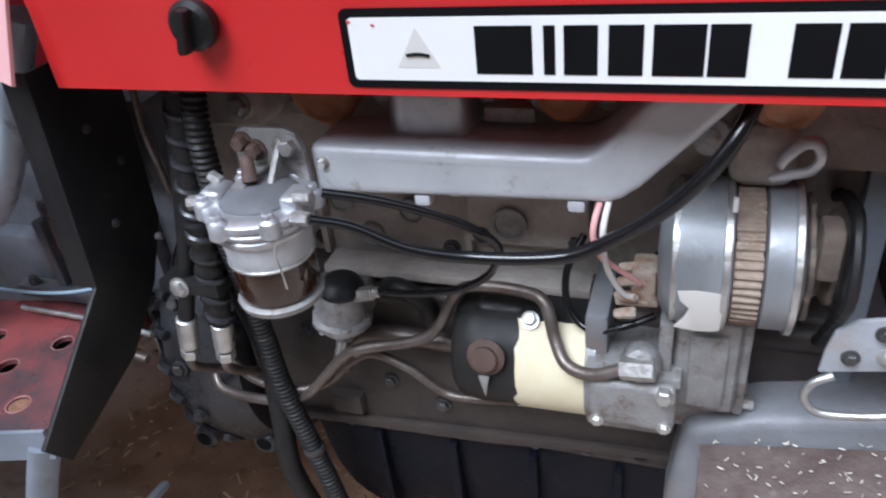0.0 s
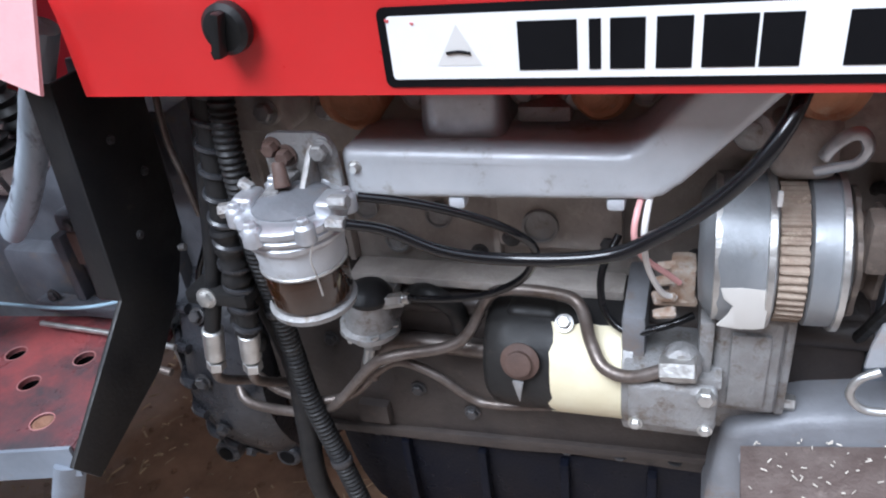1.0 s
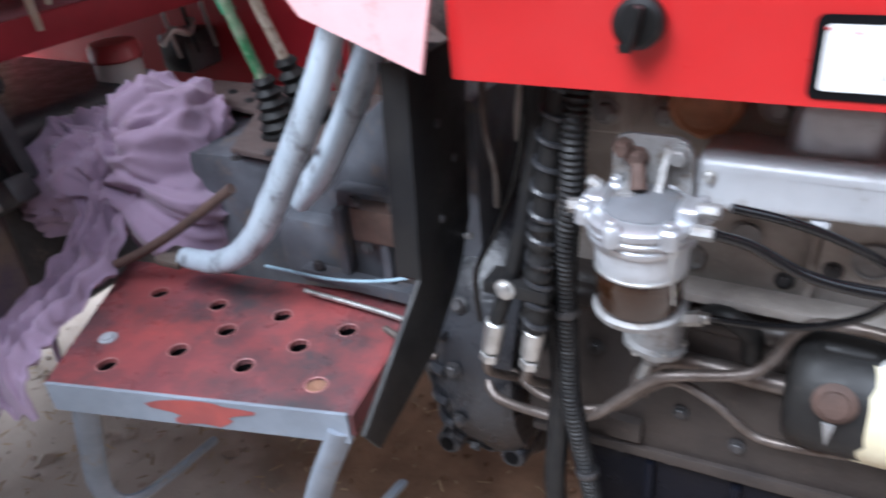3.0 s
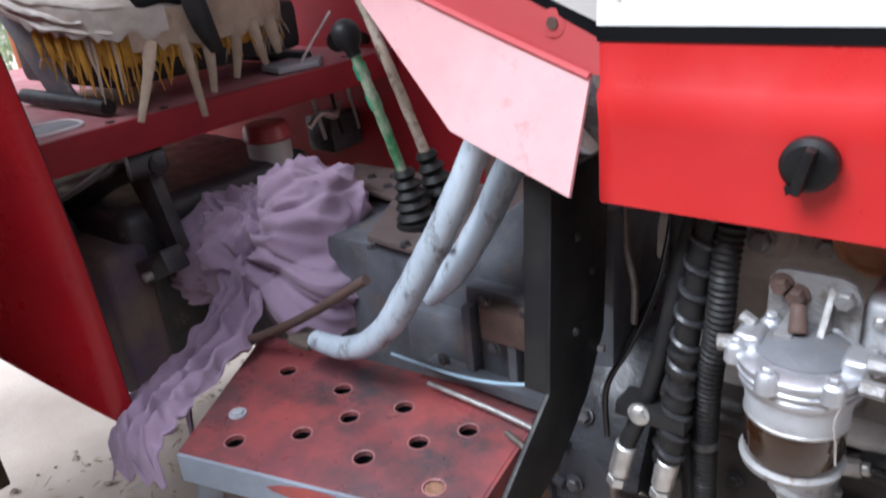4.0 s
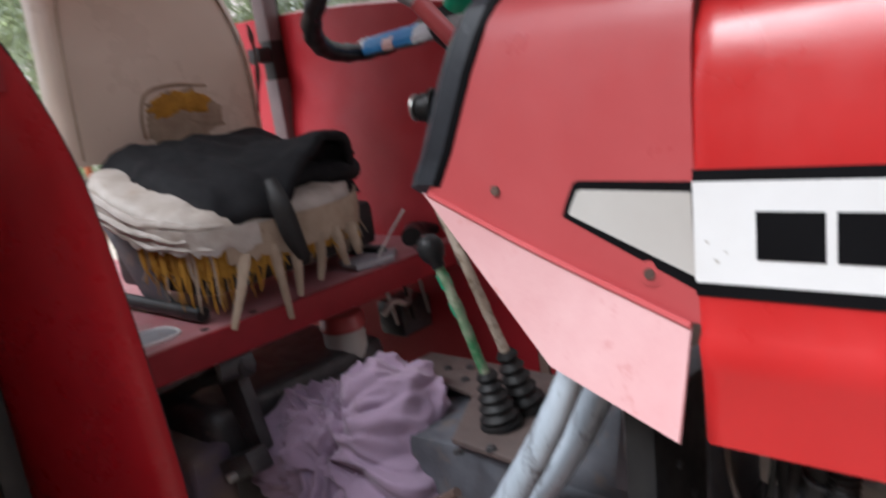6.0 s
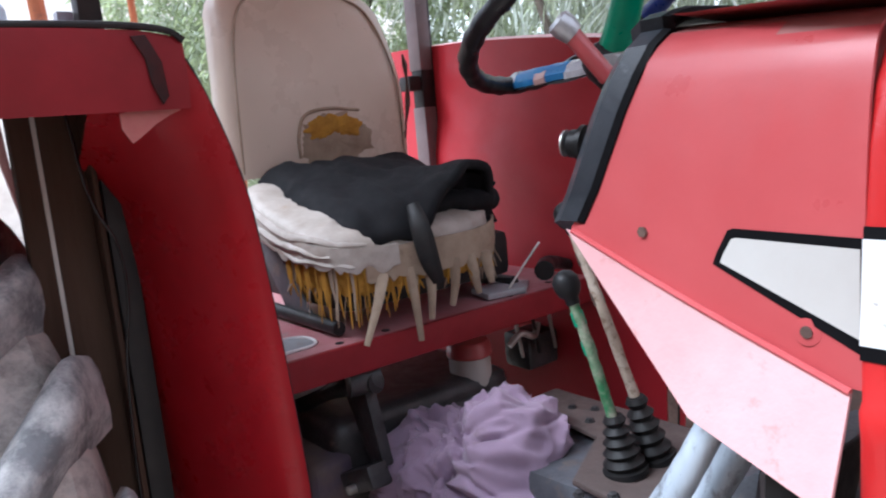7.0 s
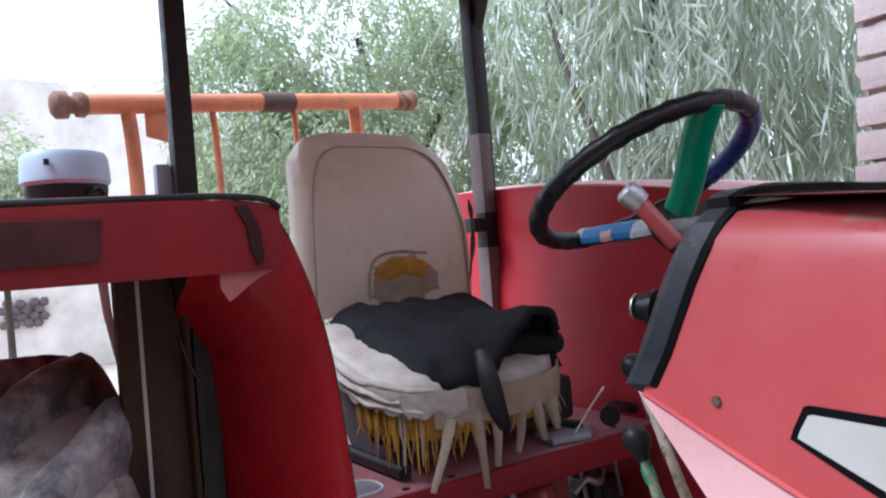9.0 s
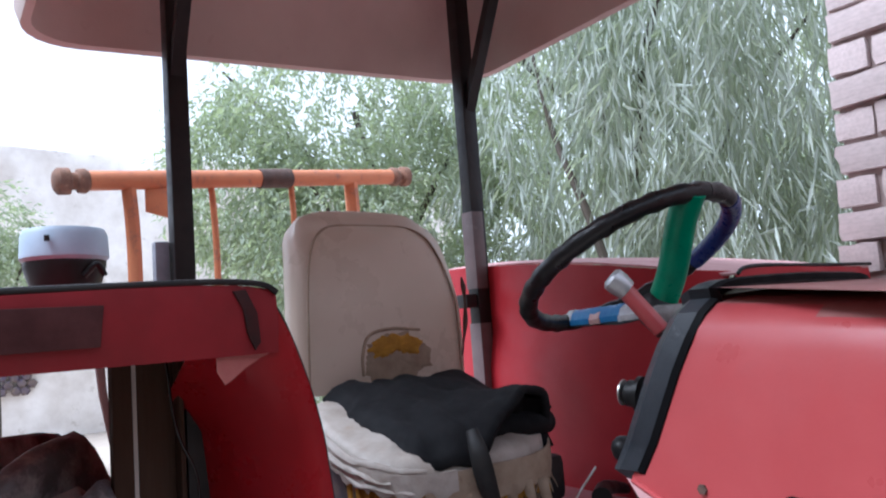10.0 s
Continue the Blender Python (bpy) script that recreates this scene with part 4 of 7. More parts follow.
# ---- lift pump ----
lp = thing("lift_pump", (0.175, 0.115, 0.63), "small aluminium fuel lift pump with a black dome", "pump")
bm = lathe(B(), [(0, 0.010), (0.012, 0.012), (0.02, 0.018), (0.028, 0.028), (0.031, 0.036), (0.038, 0.036), (0.041, 0.030), (0.062, 0.026), (0.075, 0.024)], (0.168, 0.118, 0.628), (0.12, 0, 1), 32)
box(bm, 0.135, 0.20, 0.115, 0.165, 0.655, 0.70, 0.006)
part("body", rough_up(bm, 0.002, 90), ALU_DIRTY, lp)
for a in range(6):
    d = Vector((math.cos(a * 1.05), math.sin(a * 1.05), 0))
    part("screw", bolt(B(), Vector((0.172, 0.118, 0.667)) + d * 0.031, (0, 0, -1), 0.004, 0.012), ZINC, lp)
bm = lathe(B(), [(0, 0.026), (0.006, 0.027), (0.014, 0.022), (0.019, 0.012), (0.020, 0.002)], (0.178, 0.118, 0.702), (0.1, 0, 1), 28)
part("dome", bm, PLASTIC, lp, "black plastic dome")
bm = cyl(B(), (0.195, 0.113, 0.700), (0.222, 0.112, 0.708), 0.0085, 0.0085, 6, 0.001)
cyl(bm, (0.222, 0.112, 0.708), (0.230, 0.112, 0.710), 0.0065)
part("nozzle", bm, ZINC, lp)
bm = cyl(B(), (0.166, 0.118, 0.63), (0.160, 0.112, 0.605), 0.007, 0.006, 12)
part("drain", bm, ZINC, lp)
bm = tube(B(), [(0.222, 0.15, 0.69), (0.245, 0.135, 0.70), (0.27, 0.14, 0.68), (0.272, 0.155, 0.64)], 0.012, 12)
part("elbow_hose", bm, RUBBER, lp, "black rubber elbow hose")

# ---- alternator ----
alt = thing("alternator", (0.6, 0.115, 0.72), "dusty aluminium alternator with dirt-packed windings", "alternator")
A0, AX = Vector((0.530, 0.118, 0.797)), Vector((1, 0.0, 0.02))
bm = lathe(B(), [(0.0, 0.03), (0.001, 0.050), (0.006, 0.060), (0.012, 0.065), (0.014, 0.068), (0.020, 0.069), (0.054, 0.069), (0.057, 0.071), (0.061, 0.071), (0.063, 0.064)], A0, AX, 44)
rear = part("rear_housing", rough_up(bm, 0.0008, 70), GALV, alt)
for h, r in ((0.012, 0.0685), (0.054, 0.0725), (0.109, 0.0725)):
    part("clamp_ring", rough_up(lathe(B(), [(0, r - 0.005), (0.001, r), (0.006, r), (0.0075, r - 0.005)], A0 + AX * h, AX, 44), 0.0006, 80), ZINC, alt, "bright rolled edge ring")
bm = lathe(B(), [(0, 0.062), (0.001, 0.066), (0.023, 0.0665), (0.024, 0.062)], A0 + AX * 0.063, AX, 200, 2, 0.0028)
part("stator_band", rough_up(bm, 0.0014, 160), mat("packed_brown_dirt", (0.34, 0.28, 0.22), (0.22, 0.16, 0.12), 0.9, scale=60, bump=0.6, dirt=(0.48, 0.40, 0.31), amount=0.4, spots=60), alt, "toothed winding band caked in brown dirt")
bm = lathe(B(), [(0, 0.062), (0.002, 0.069), (0.022, 0.069), (0.023, 0.0715), (0.027, 0.0715), (0.030, 0.064), (0.034, 0.052)], A0 + AX * 0.087, AX, 44)
part("front_housing", rough_up(bm, 0.0008, 70), GALV, alt)
bm = lathe(B(), [(0, 0.05), (0.004, 0.058), (0.008, 0.058), (0.012, 0.038), (0.018, 0.034), (0.024, 0.043), (0.028, 0.043), (0.030, 0.015)], A0 + AX * 0.118, AX, 40, 4, 0.004)
part("pulley", rough_up(bm, 0.001, 90), IRON, alt, "dirty ribbed pulley")
bm = box(B(), 0.655, 0.672, 0.055, 0.085, 0.815, 0.862, 0.004)
part("ear", bm, IRON, alt)
bm = prism(B(), [(0.548, 0.757), (0.566, 0.755), (0.579, 0.756), (0.587, 0.758), (0.588, 0.785), (0.586, 0.798), (0.565, 0.799), (0.549, 0.797), (0.552, 0.786), (0.560, 0.779), (0.556, 0.768)], "y", 0.0485, 0.0515, 0.0008)
part("maker_label", bm, STICKER_OLD, rear, "scraped white label")
bm = box(B(), 0.506, 0.530, 0.09, 0.125, 0.748, 0.785, 0.006)
for k in range(4):
    cyl(bm, (0.512, 0.075 + 0.01 * k, 0.748 + 0.011 * k), (0.494, 0.073 + 0.01 * k, 0.746 + 0.011 * k), 0.005, 0.004, 8)
cyl(bm, (0.53, 0.10, 0.750), (0.492, 0.095, 0.746), 0.008, 0.007, 10)
part("terminal_block", rough_up(bm, 0.003, 120), TERMINAL, alt, "corroded terminal block")
bm = tube(B(), [(0.620, 0.10, 0.897), (0.625, 0.096, 0.909), (0.635, 0.095, 0.919), (0.645, 0.095, 0.919), (0.650, 0.095, 0.907), (0.644, 0.096, 0.895), (0.630, 0.097, 0.890), (0.615, 0.10, 0.884)], 0.0038, 10, flat=1.5)
part("adjuster_arm", bm, ALU, alt, "slotted pale adjuster arm")
bm = box(B(), 0.582, 0.635, 0.108, 0.15, 0.868, 0.925, 0.014, seg=3)
part("mount_lug", rough_up(bm, 0.005, 45), HEAD_CAST, alt)
for x in (0.589,):
    part("clip", box(B(), x - 0.002, x + 0.002, 0.07, 0.077, 0.866, 0.878, 0.001), WHITEWIRE, alt)

# ---- oil filter ----
of = thing("oil_filter", (0.385, 0.15, 0.57), "black spin-on oil filter with a torn cream label", "oil filter")
bm = lathe(B(), [(0, 0.045), (0.002, 0.060), (0.010, 0.068), (0.03, 0.0705), (0.150, 0.0705), (0.153, 0.072), (0.158, 0.072), (0.16, 0.05)], (0.312, 0.150, 0.627), (1, 0, 0.02), 44)
can_ = part("can", bm, BLACK, of)
bm = B()
rows = []
for j in range(13):
    s = j / 12
    edge = 0.004 * noise.noise(Vector((j * 0.9, 0, 0)))
    rows.append([(0.390 + 0.011 * noise.noise(Vector((a * 7, 0, 2))) * (1 - s) + 0.074 * s, 0.150 + 0.0716 * math.cos(a), 0.6286 + 0.0015 * s + 0.0716 * math.sin(a)) for a in [radians(118 + 0 + (edge * 900 if k == 0 else 0) + k * 9.0) for k in range(14)]])
loft(bm, rows)
thicken(bm, 0.0008)
part("paper_label", bm, CREAM, can_, "torn cream paper label")
bm = lathe(B(), [(0, 0.0715), (0.001, 0.0735), (0.011, 0.0735), (0.012, 0.06)], (0.464, 0.150, 0.630), (1, 0, 0.02), 44)
part("mount_ring", bm, ALU_DIRTY, of)
bm = lathe(B(), [(0, 0.020), (0.004, 0.021), (0.006, 0.0165), (0.007, 0.014), (0.013, 0.014), (0.014, 0.011)], (0.359, 0.083, 0.662), (0, -0.95, 0.3), 28)
part("side_plug", bm, RUST_DARK, can_, "rusted round plug")
bm = prism(B(), [(0.351, 0.641), (0.363, 0.641), (0.358, 0.612)], "y", 0.071, 0.075, 0.001)
part("lock_tab", bm, ALU_DIRTY, of, "bent lock tab")
part("top_bolt", bolt(B(), (0.402, 0.112, 0.694), (0, -0.6, 0.8), 0.0075, 0.009), ZINC, of)
bm = box(B(), 0.335, 0.395, 0.12, 0.205, 0.655, 0.700, 0.012, seg=3)
part("cap", bm, BLACK, of)
bm = box(B(), 0.462, 0.486, 0.095, 0.2, 0.662, 0.722, 0.006)
part("blue_sleeve", bm, AXLE_DULL, of, "blue-grey sleeve")

# ---- hydraulic pump ----
hp = thing("hydraulic_pump", (0.53, 0.11, 0.58), "grey cast hydraulic pump with a bolted cover", "pump")
bm = box(B(), 0.472, 0.556, 0.062, 0.17, 0.606, 0.668, 0.009, seg=3)
cover = part("cover", rough_up(bm, 0.003, 45), ALU_DIRTY, hp)
part("cover_flange", rough_up(box(B(), 0.466, 0.560, 0.070, 0.165, 0.662, 0.674, 0.003), 0.0015, 60), ALU_DIRTY, cover)
for x, z in ((0.480, 0.613), (0.547, 0.615), (0.548, 0.655)):
    part("cover_bolt", bolt(B(), (x, 0.063, z), (0, -1, 0), 0.0055, 0.006), ZINC, cover)
bm = box(B(), 0.549, 0.612, 0.09, 0.20, 0.618, 0.738, 0.008, seg=3)
pump_body = part("pump_body", rough_up(bm, 0.0022, 40), ALU_DIRTY, hp)
part("neck", rough_up(box(B(), 0.535, 0.5495, 0.08, 0.19, 0.67, 0.735, 0.005), 0.002, 40), ALU_DIRTY, pump_body)
part("end_plate", rough_up(box(B(), 0.611, 0.622, 0.10, 0.19, 0.61, 0.73, 0.004), 0.001, 40), ALU_DIRTY, pump_body)
part("raised_pad", rough_up(box(B(), 0.565, 0.60, 0.084, 0.091, 0.63, 0.72, 0.003), 0.001, 40), ALU_DIRTY, pump_body)
bm = lathe(B(), [(0, 0.017), (0.004, 0.019), (0.020, 0.019), (0.024, 0.016), (0.025, 0.012), (0.030, 0.011), (0.031, 0.003)], (0.521, 0.085, 0.688), (0, -0.98, 0.12), 30)
part("banjo", rough_up(bm, 0.001, 90), ALU_DIRTY, hp, "banjo union")
bm = cyl(B(), (0.502, 0.062, 0.690), (0.535, 0.060, 0.694), 0.013, 0.013, 6, 0.001)
part("union_nut", bm, ZINC, hp)
for p, q in (((0.612, 0.12, 0.612), (0.634, 0.119, 0.612)), ((0.545, 0.065, 0.66), (0.545, 0.052, 0.662))):
    part("pump_bolt", cyl(B(), p, q, 0.009, 0.0085, 6, 0.0015), ZINC, hp)
bm = box(B(), 0.535, 0.63, 0.12, 0.2, 0.56, 0.62, 0.012)
box(bm, 0.46, 0.55, 0.115, 0.2, 0.545, 0.59, 0.012)
part("mount_foot", rough_up(bm, 0.004, 35), ALU_DIRTY, hp)


# ---- pipes and hoses ----
def line(name, pts, r, m, label, category="pipe", **kw):
    ob = part(name, tube(B(), pts, r, **kw), m)
    return tagged(ob, label, category)


line("oil_pipe", [(-0.055, 0.13, 0.53), (-0.03, 0.11, 0.512), (0.057, 0.10, 0.518), (0.10, 0.10, 0.535), (0.123, 0.10, 0.556), (0.17, 0.10, 0.612), (0.199, 0.10, 0.631), (0.27, 0.11, 0.648), (0.295, 0.118, 0.668), (0.312, 0.125, 0.702), (0.335, 0.125, 0.722), (0.395, 0.118, 0.727), (0.42, 0.107, 0.722), (0.432, 0.092, 0.69), (0.447, 0.075, 0.672), (0.475, 0.065, 0.672), (0.51, 0.062, 0.69)], 0.0068, PIPE, "bent brown steel oil pipe")
line("oil_pipe", [(-0.01, 0.12, 0.556), (0.03, 0.105, 0.546), (0.09, 0.10, 0.545), (0.13, 0.115, 0.55), (0.165, 0.12, 0.585), (0.195, 0.13, 0.598), (0.239, 0.13, 0.583), (0.275, 0.13, 0.556), (0.301, 0.13, 0.546), (0.36, 0.13, 0.552), (0.43, 0.14, 0.56), (0.46, 0.165, 0.562)], 0.0058, PIPE, "thin brown steel return pipe")
line("oil_pipe", [(0.155, 0.12, 0.575), (0.16, 0.13, 0.60), (0.19, 0.145, 0.618), (0.29, 0.15, 0.615), (0.31, 0.15, 0.615)], 0.012, PIPE, "short stub of brown steel pipe")
line("fuel_hose", [(0.255, -0.008, 0.904), (0.292, 0.004, 0.894), (0.325, 0.02, 0.878), (0.357, 0.036, 0.858), (0.376, 0.048, 0.84), (0.387, 0.058, 0.822), (0.385, 0.066, 0.802), (0.372, 0.076, 0.776), (0.349, 0.086, 0.753), (0.317, 0.096, 0.733), (0.275, 0.104, 0.719), (0.226, 0.112, 0.71)], 0.0042, CABLE, "thin glossy black fuel hose looping to the pump", "hose")
line("battery_cable", [(0.246, -0.022, 0.885), (0.275, -0.005, 0.87), (0.32, 0.01, 0.842), (0.379, 0.025, 0.829), (0.455, 0.03, 0.835), (0.502, 0.028, 0.862), (0.544, 0.02, 0.902), (0.575, 0.02, 0.945), (0.595, 0.05, 0.985), (0.61, 0.12, 1.03)], lambda t: 0.0045 + 0.002 * min(1, t * 2.2), CABLE, "thick black cable sagging across the engine", "cable")
ch = thing("corrugated_hose", (0.14, 0.25, 0.1), "dusty black corrugated hose hanging to the ground", "hose")
part("ribbed_tube", tube(B(), [(0.105, 0.09, 1.03), (0.103, 0.06, 0.98), (0.10, 0.05, 0.93), (0.098, 0.05, 0.869), (0.088, 0.06, 0.80), (0.082, 0.075, 0.72), (0.08, 0.085, 0.64), (0.083, 0.088, 0.56), (0.104, 0.09, 0.443), (0.122, 0.09, 0.34), (0.125, 0.10, 0.2), (0.14, 0.25, 0.10)], 0.0125, wave=0.0012, pitch=0.0068), RUBBER, ch)
for z, x, y in ((0.70, 0.0815, 0.077), (0.445, 0.1035, 0.09)):
    part("clamp_band", lathe(B(), [(0, 0.0142), (0.001, 0.0148), (0.009, 0.0148), (0.01, 0.0142)], (x, y, z), (-0.12, 0.02, 1), 24), IRON_DARK, ch, "dark clamp band")
line("rubber_hose", [(0.088, 0.085, 1.02), (0.083, 0.06, 0.97), (0.07, 0.055, 0.88), (0.064, 0.05, 0.80), (0.058, 0.05, 0.72), (0.054, 0.05, 0.69)], 0.0125, RUBBER, "black rubber hydraulic hose with a wrapped sleeve", "hose")
line("rubber_hose", [(0.063, 0.10, 1.02), (0.055, 0.075, 0.93), (0.04, 0.06, 0.82), (0.022, 0.053, 0.74), (0.006, 0.05, 0.69)], 0.0095, RUBBER, "slim black rubber hydraulic hose", "hose")
line("rubber_hose", [(0.03, 0.12, 1.0), (0.04, 0.105, 0.90), (0.04, 0.09, 0.80), (0.05, 0.10, 0.70), (0.066, 0.10, 0.60), (0.062, 0.095, 0.50), (0.06, 0.09, 0.38), (0.08, 0.14, 0.2), (0.10, 0.28, 0.1)], 0.0145, RUBBER, "smooth black rubber hose hanging to the ground", "hose")
hose_line = curve([(0.088, 0.085, 1.02), (0.083, 0.06, 0.97), (0.07, 0.055, 0.88), (0.064, 0.05, 0.80), (0.058, 0.05, 0.72), (0.054, 0.05, 0.69)], 24)
helix = []
for k, p in enumerate(hose_line):
    for j in range(3):
        f = p.lerp(hose_line[min(k + 1, len(hose_line) - 1)], j / 3)
        a = (1.02 - f.z) / 0.027 * 2 * math.pi
        helix.append(f + Vector((0.0132 * math.cos(a), 0.0132 * math.sin(a), 0)))
tagged(part("hose_wrap", tube(B(), helix, 0.0036, 6, 1), mat("dusty_grey_wrap", (0.035, 0.036, 0.040), (0.02, 0.02, 0.022), 0.3, scale=30, bump=0.1)), "grey plastic spiral wound round the hose", "hose wrap")
line("spiral_wrap", [(0.0655, 0.05, 0.83), (0.060, 0.05, 0.76), (0.05, 0.055, 0.70), (0.05, 0.06, 0.66)], 0.0145, RUBBER, "black spiral wrap round the hose", "hose wrap", wave=0.002, pitch=0.02)
for p, q, r in (((0.006, 0.05, 0.69), (-0.004, 0.05, 0.645), 0.0125), ((0.054, 0.05, 0.69), (0.047, 0.05, 0.65), 0.0125)):
    ft = thing("hose_fitting", q, "zinc-plated crimped hose fitting", "fitting", "hose fittings")
    part("ferrule", cyl(B(), p, q, r, r * 0.95, 20, 0.002), ZINC, ft)
    d = (Vector(q) - Vector(p)).normalized()
    part("nut", cyl(B(), Vector(q) + d * 0.004, Vector(q) + d * 0.017, 0.0115, 0.0115, 6, 0.001), ZINC, ft)
    part("tail", tube(B(), [Vector(q), Vector(q) + d * 0.03, Vector(q) + d * 0.055 + Vector((0.005, 0.02, 0)), Vector(q) + d * 0.09 + Vector((0.02, 0.06, 0))], 0.006), PIPE, ft)
cl = thing("hose_clamp", (0.025, 0.055, 0.74), "black hose clamp with a pale bolt", "clamp")
part("strap", box(B(), -0.002, 0.075, 0.035, 0.072, 0.735, 0.752, 0.004), BLACK, cl)
part("clamp_bolt", bolt(B(), (0.026, 0.036, 0.7455), (0, -1, 0.1), 0.009, 0.008), ZINC, cl)
line("charging_wire", [(0.483, 0.075, 0.88), (0.478, 0.05, 0.865), (0.477, 0.045, 0.845), (0.484, 0.055, 0.82), (0.505, 0.075, 0.79), (0.515, 0.085, 0.775)], 0.0028, PINKWIRE, "pink insulated charging wire", "wire")
line("charging_wire", [(0.490, 0.078, 0.885), (0.486, 0.05, 0.865), (0.485, 0.045, 0.845), (0.488, 0.055, 0.81), (0.50, 0.075, 0.77), (0.512, 0.085, 0.758)], 0.0028, WHITEWIRE, "white insulated charging wire", "wire")
line("alternator_lead", [(0.455, 0.14, 0.79), (0.44, 0.12, 0.755), (0.445, 0.11, 0.715), (0.47, 0.10, 0.70), (0.505, 0.10, 0.712), (0.53, 0.11, 0.72)], 0.004, CABLE, "black lead looping under the alternator", "wire")
line("vacuum_hose", [(0.515, 0.13, 0.885), (0.535, 0.12, 0.91), (0.56, 0.13, 0.93), (0.59, 0.15, 0.98)], 0.009, RUBBER, "small ribbed black hose behind the manifold", "hose", wave=0.0012, pitch=0.007)
line("bowden_cable", [(0.02, 0.13, 1.02), (0.02, 0.12, 0.93), (0.0, 0.13, 0.84), (-0.03, 0.13, 0.76), (-0.055, 0.12, 0.70), (-0.06, 0.13, 0.62)], 0.004, CABLE, "thin black control cable", "cable")
line("control_rod", [(-0.045, 0.15, 0.985), (-0.03, 0.12, 0.90), (-0.015, 0.11, 0.85), (-0.02, 0.12, 0.80)], 0.004, PIPE, "thin bent steel control rod", "rod")
line("drain_pipe", [(0.33, 0.10, 0.372), (0.40, 0.08, 0.395), (0.45, 0.07, 0.40)], 0.013, AXLE, "pale stub of drain pipe below the sump", "pipe")
line("lower_hose", [(0.44, 0.075, 0.40), (0.50, 0.08, 0.405), (0.58, 0.12, 0.41), (0.66, 0.2, 0.42)], 0.011, RUBBER, "black hose below the sump", "hose")

# ---- black support plate ----
sp = thing("support_plate", (-0.07, 0.05, 0.58), "black painted folded steel support plate beside the step", "plate")
bm = prism(B(), [(0.032, 0.99), (0.012, 0.75), (-0.128, 0.637), (-0.105, 0.598), (0.025, 0.640), (0.095, 0.70), (0.138, 0.77), (0.150, 0.93), (0.19, 0.99)], "x", -0.073, -0.067, 0.0015)
prism(bm, [(0.032, 0.99), (0.012, 0.75), (0.016, 0.745), (0.036, 0.99)], "x", -0.10, -0.07, 0.001)
part("sheet", bm, BLACK, sp)
for y, z in ((0.079, 0.912), (0.07, 0.80), (0.11, 0.86)):
    part("rivet", bolt(B(), (-0.067, y, z), (1, 0, 0), 0.004, 0.004), IRON_DARK, sp)

# ---- footstep ----
step = thing("foot_step", (-0.4, -0.02, 0.55), "perforated steel foot step with worn red and black paint", "step")
A_, B_, C_, D_ = Vector((-0.135, -0.074, 0)), Vector((-0.545, -0.185, 0)), Vector((-0.70, 0.09, 0)), Vector((-0.178, 0.165, 0))
holes = [(-0.574, 0.036), (-0.458, 0.045), (-0.346, 0.060), (-0.235, 0.067), (-0.399, 0.001), (-0.277, 0.011), (-0.319, -0.052), (-0.204, -0.045), (-0.43, -0.062), (-0.50, -0.125)]
plate = prism(B(), [(A_.x, A_.y), (B_.x, B_.y), (C_.x, C_.y), (D_.x, D_.y)], "z", 0.592, 0.598, 0)
me = bpy.data.meshes.new("tread")
plate.to_mesh(me)
tread = new("tread", me)
cut = B()
for x, y in holes:
    lathe(cut, [(-0.03, 0.0135), (0.03, 0.0135)], (x, y, 0.595), (0, 0, 1), 24)
cm = bpy.data.meshes.new("cutter")
finish(cut)
cut.to_mesh(cm)
cutter = new("cutter", cm)
mod = tread.modifiers.new("holes", "BOOLEAN")
mod.operation, mod.object, mod.solver = "DIFFERENCE", cutter, "EXACT"
dg = bpy.context.evaluated_depsgraph_get()
done = bpy.data.meshes.new_from_object(tread.evaluated_get(dg))
plate.clear()
plate.from_mesh(done)
for o in (tread, cutter):
    bpy.data.objects.remove(o)
part("tread", plate, STEP, step, sharp=25)
for x, y in holes:
    bm = lathe(B(), [(-0.007, 0.0135), (0.0, 0.0137), (0.0005, 0.0142), (0.0006, 0.0148), (0.0003, 0.0155)], (x, y, 0.598), (0, 0, 1), 24)
    for f in [f for f in bm.faces if len(f.verts) > 4]:
        bm.faces.remove(f)
    part("hole_rim", bm, SPLOTCH, step, "pale worn hole rim")
    # black sleeve added to paint the shade seen through the hole
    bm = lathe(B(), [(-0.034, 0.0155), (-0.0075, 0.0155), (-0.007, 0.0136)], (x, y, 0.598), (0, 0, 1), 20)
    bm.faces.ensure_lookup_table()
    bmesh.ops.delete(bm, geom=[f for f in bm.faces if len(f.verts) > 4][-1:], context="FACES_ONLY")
    part("hole_sleeve", bm, INK, step, "black sleeve standing in for the shade below the hole")
part("hole_plug", rough_up(lathe(B(), [(0, 0.0133), (0.003, 0.0133), (0.004, 0.010), (0.002, 0.004)], (-0.204, -0.045, 0.5925), (0, 0, 1), 20), 0.001, 120), RUST, step, "rusty stud filling a hole")
part("step_bolt", bolt(B(), (-0.55, -0.082, 0.598), (0, 0, 1), 0.010, 0.006), AXLE, step, "pale round bolt head")
bm = B()
for p, q in ((A_, B_),):
    d = (q - p).normalized()
    nrm = Vector((-d.y, d.x, 0))
    for o, z0, z1, t in ((0.0, 0.556, 0.6005, 0.005),):
        loft(bm, [[(e.x - nrm.x * s, e.y - nrm.y * s, z) for s, z in ((0, z0), (0, z1), (-t, z1), (-t, z0))] for e in (p, q)], close=True)
part("front_lip", bm, GREY_BLUE, step, "grey front lip with red overspray")
bm = B()
u_, w_ = (B_ - A_).normalized(), Vector((-(B_ - A_).normalized().y, (B_ - A_).normalized().x, 0))
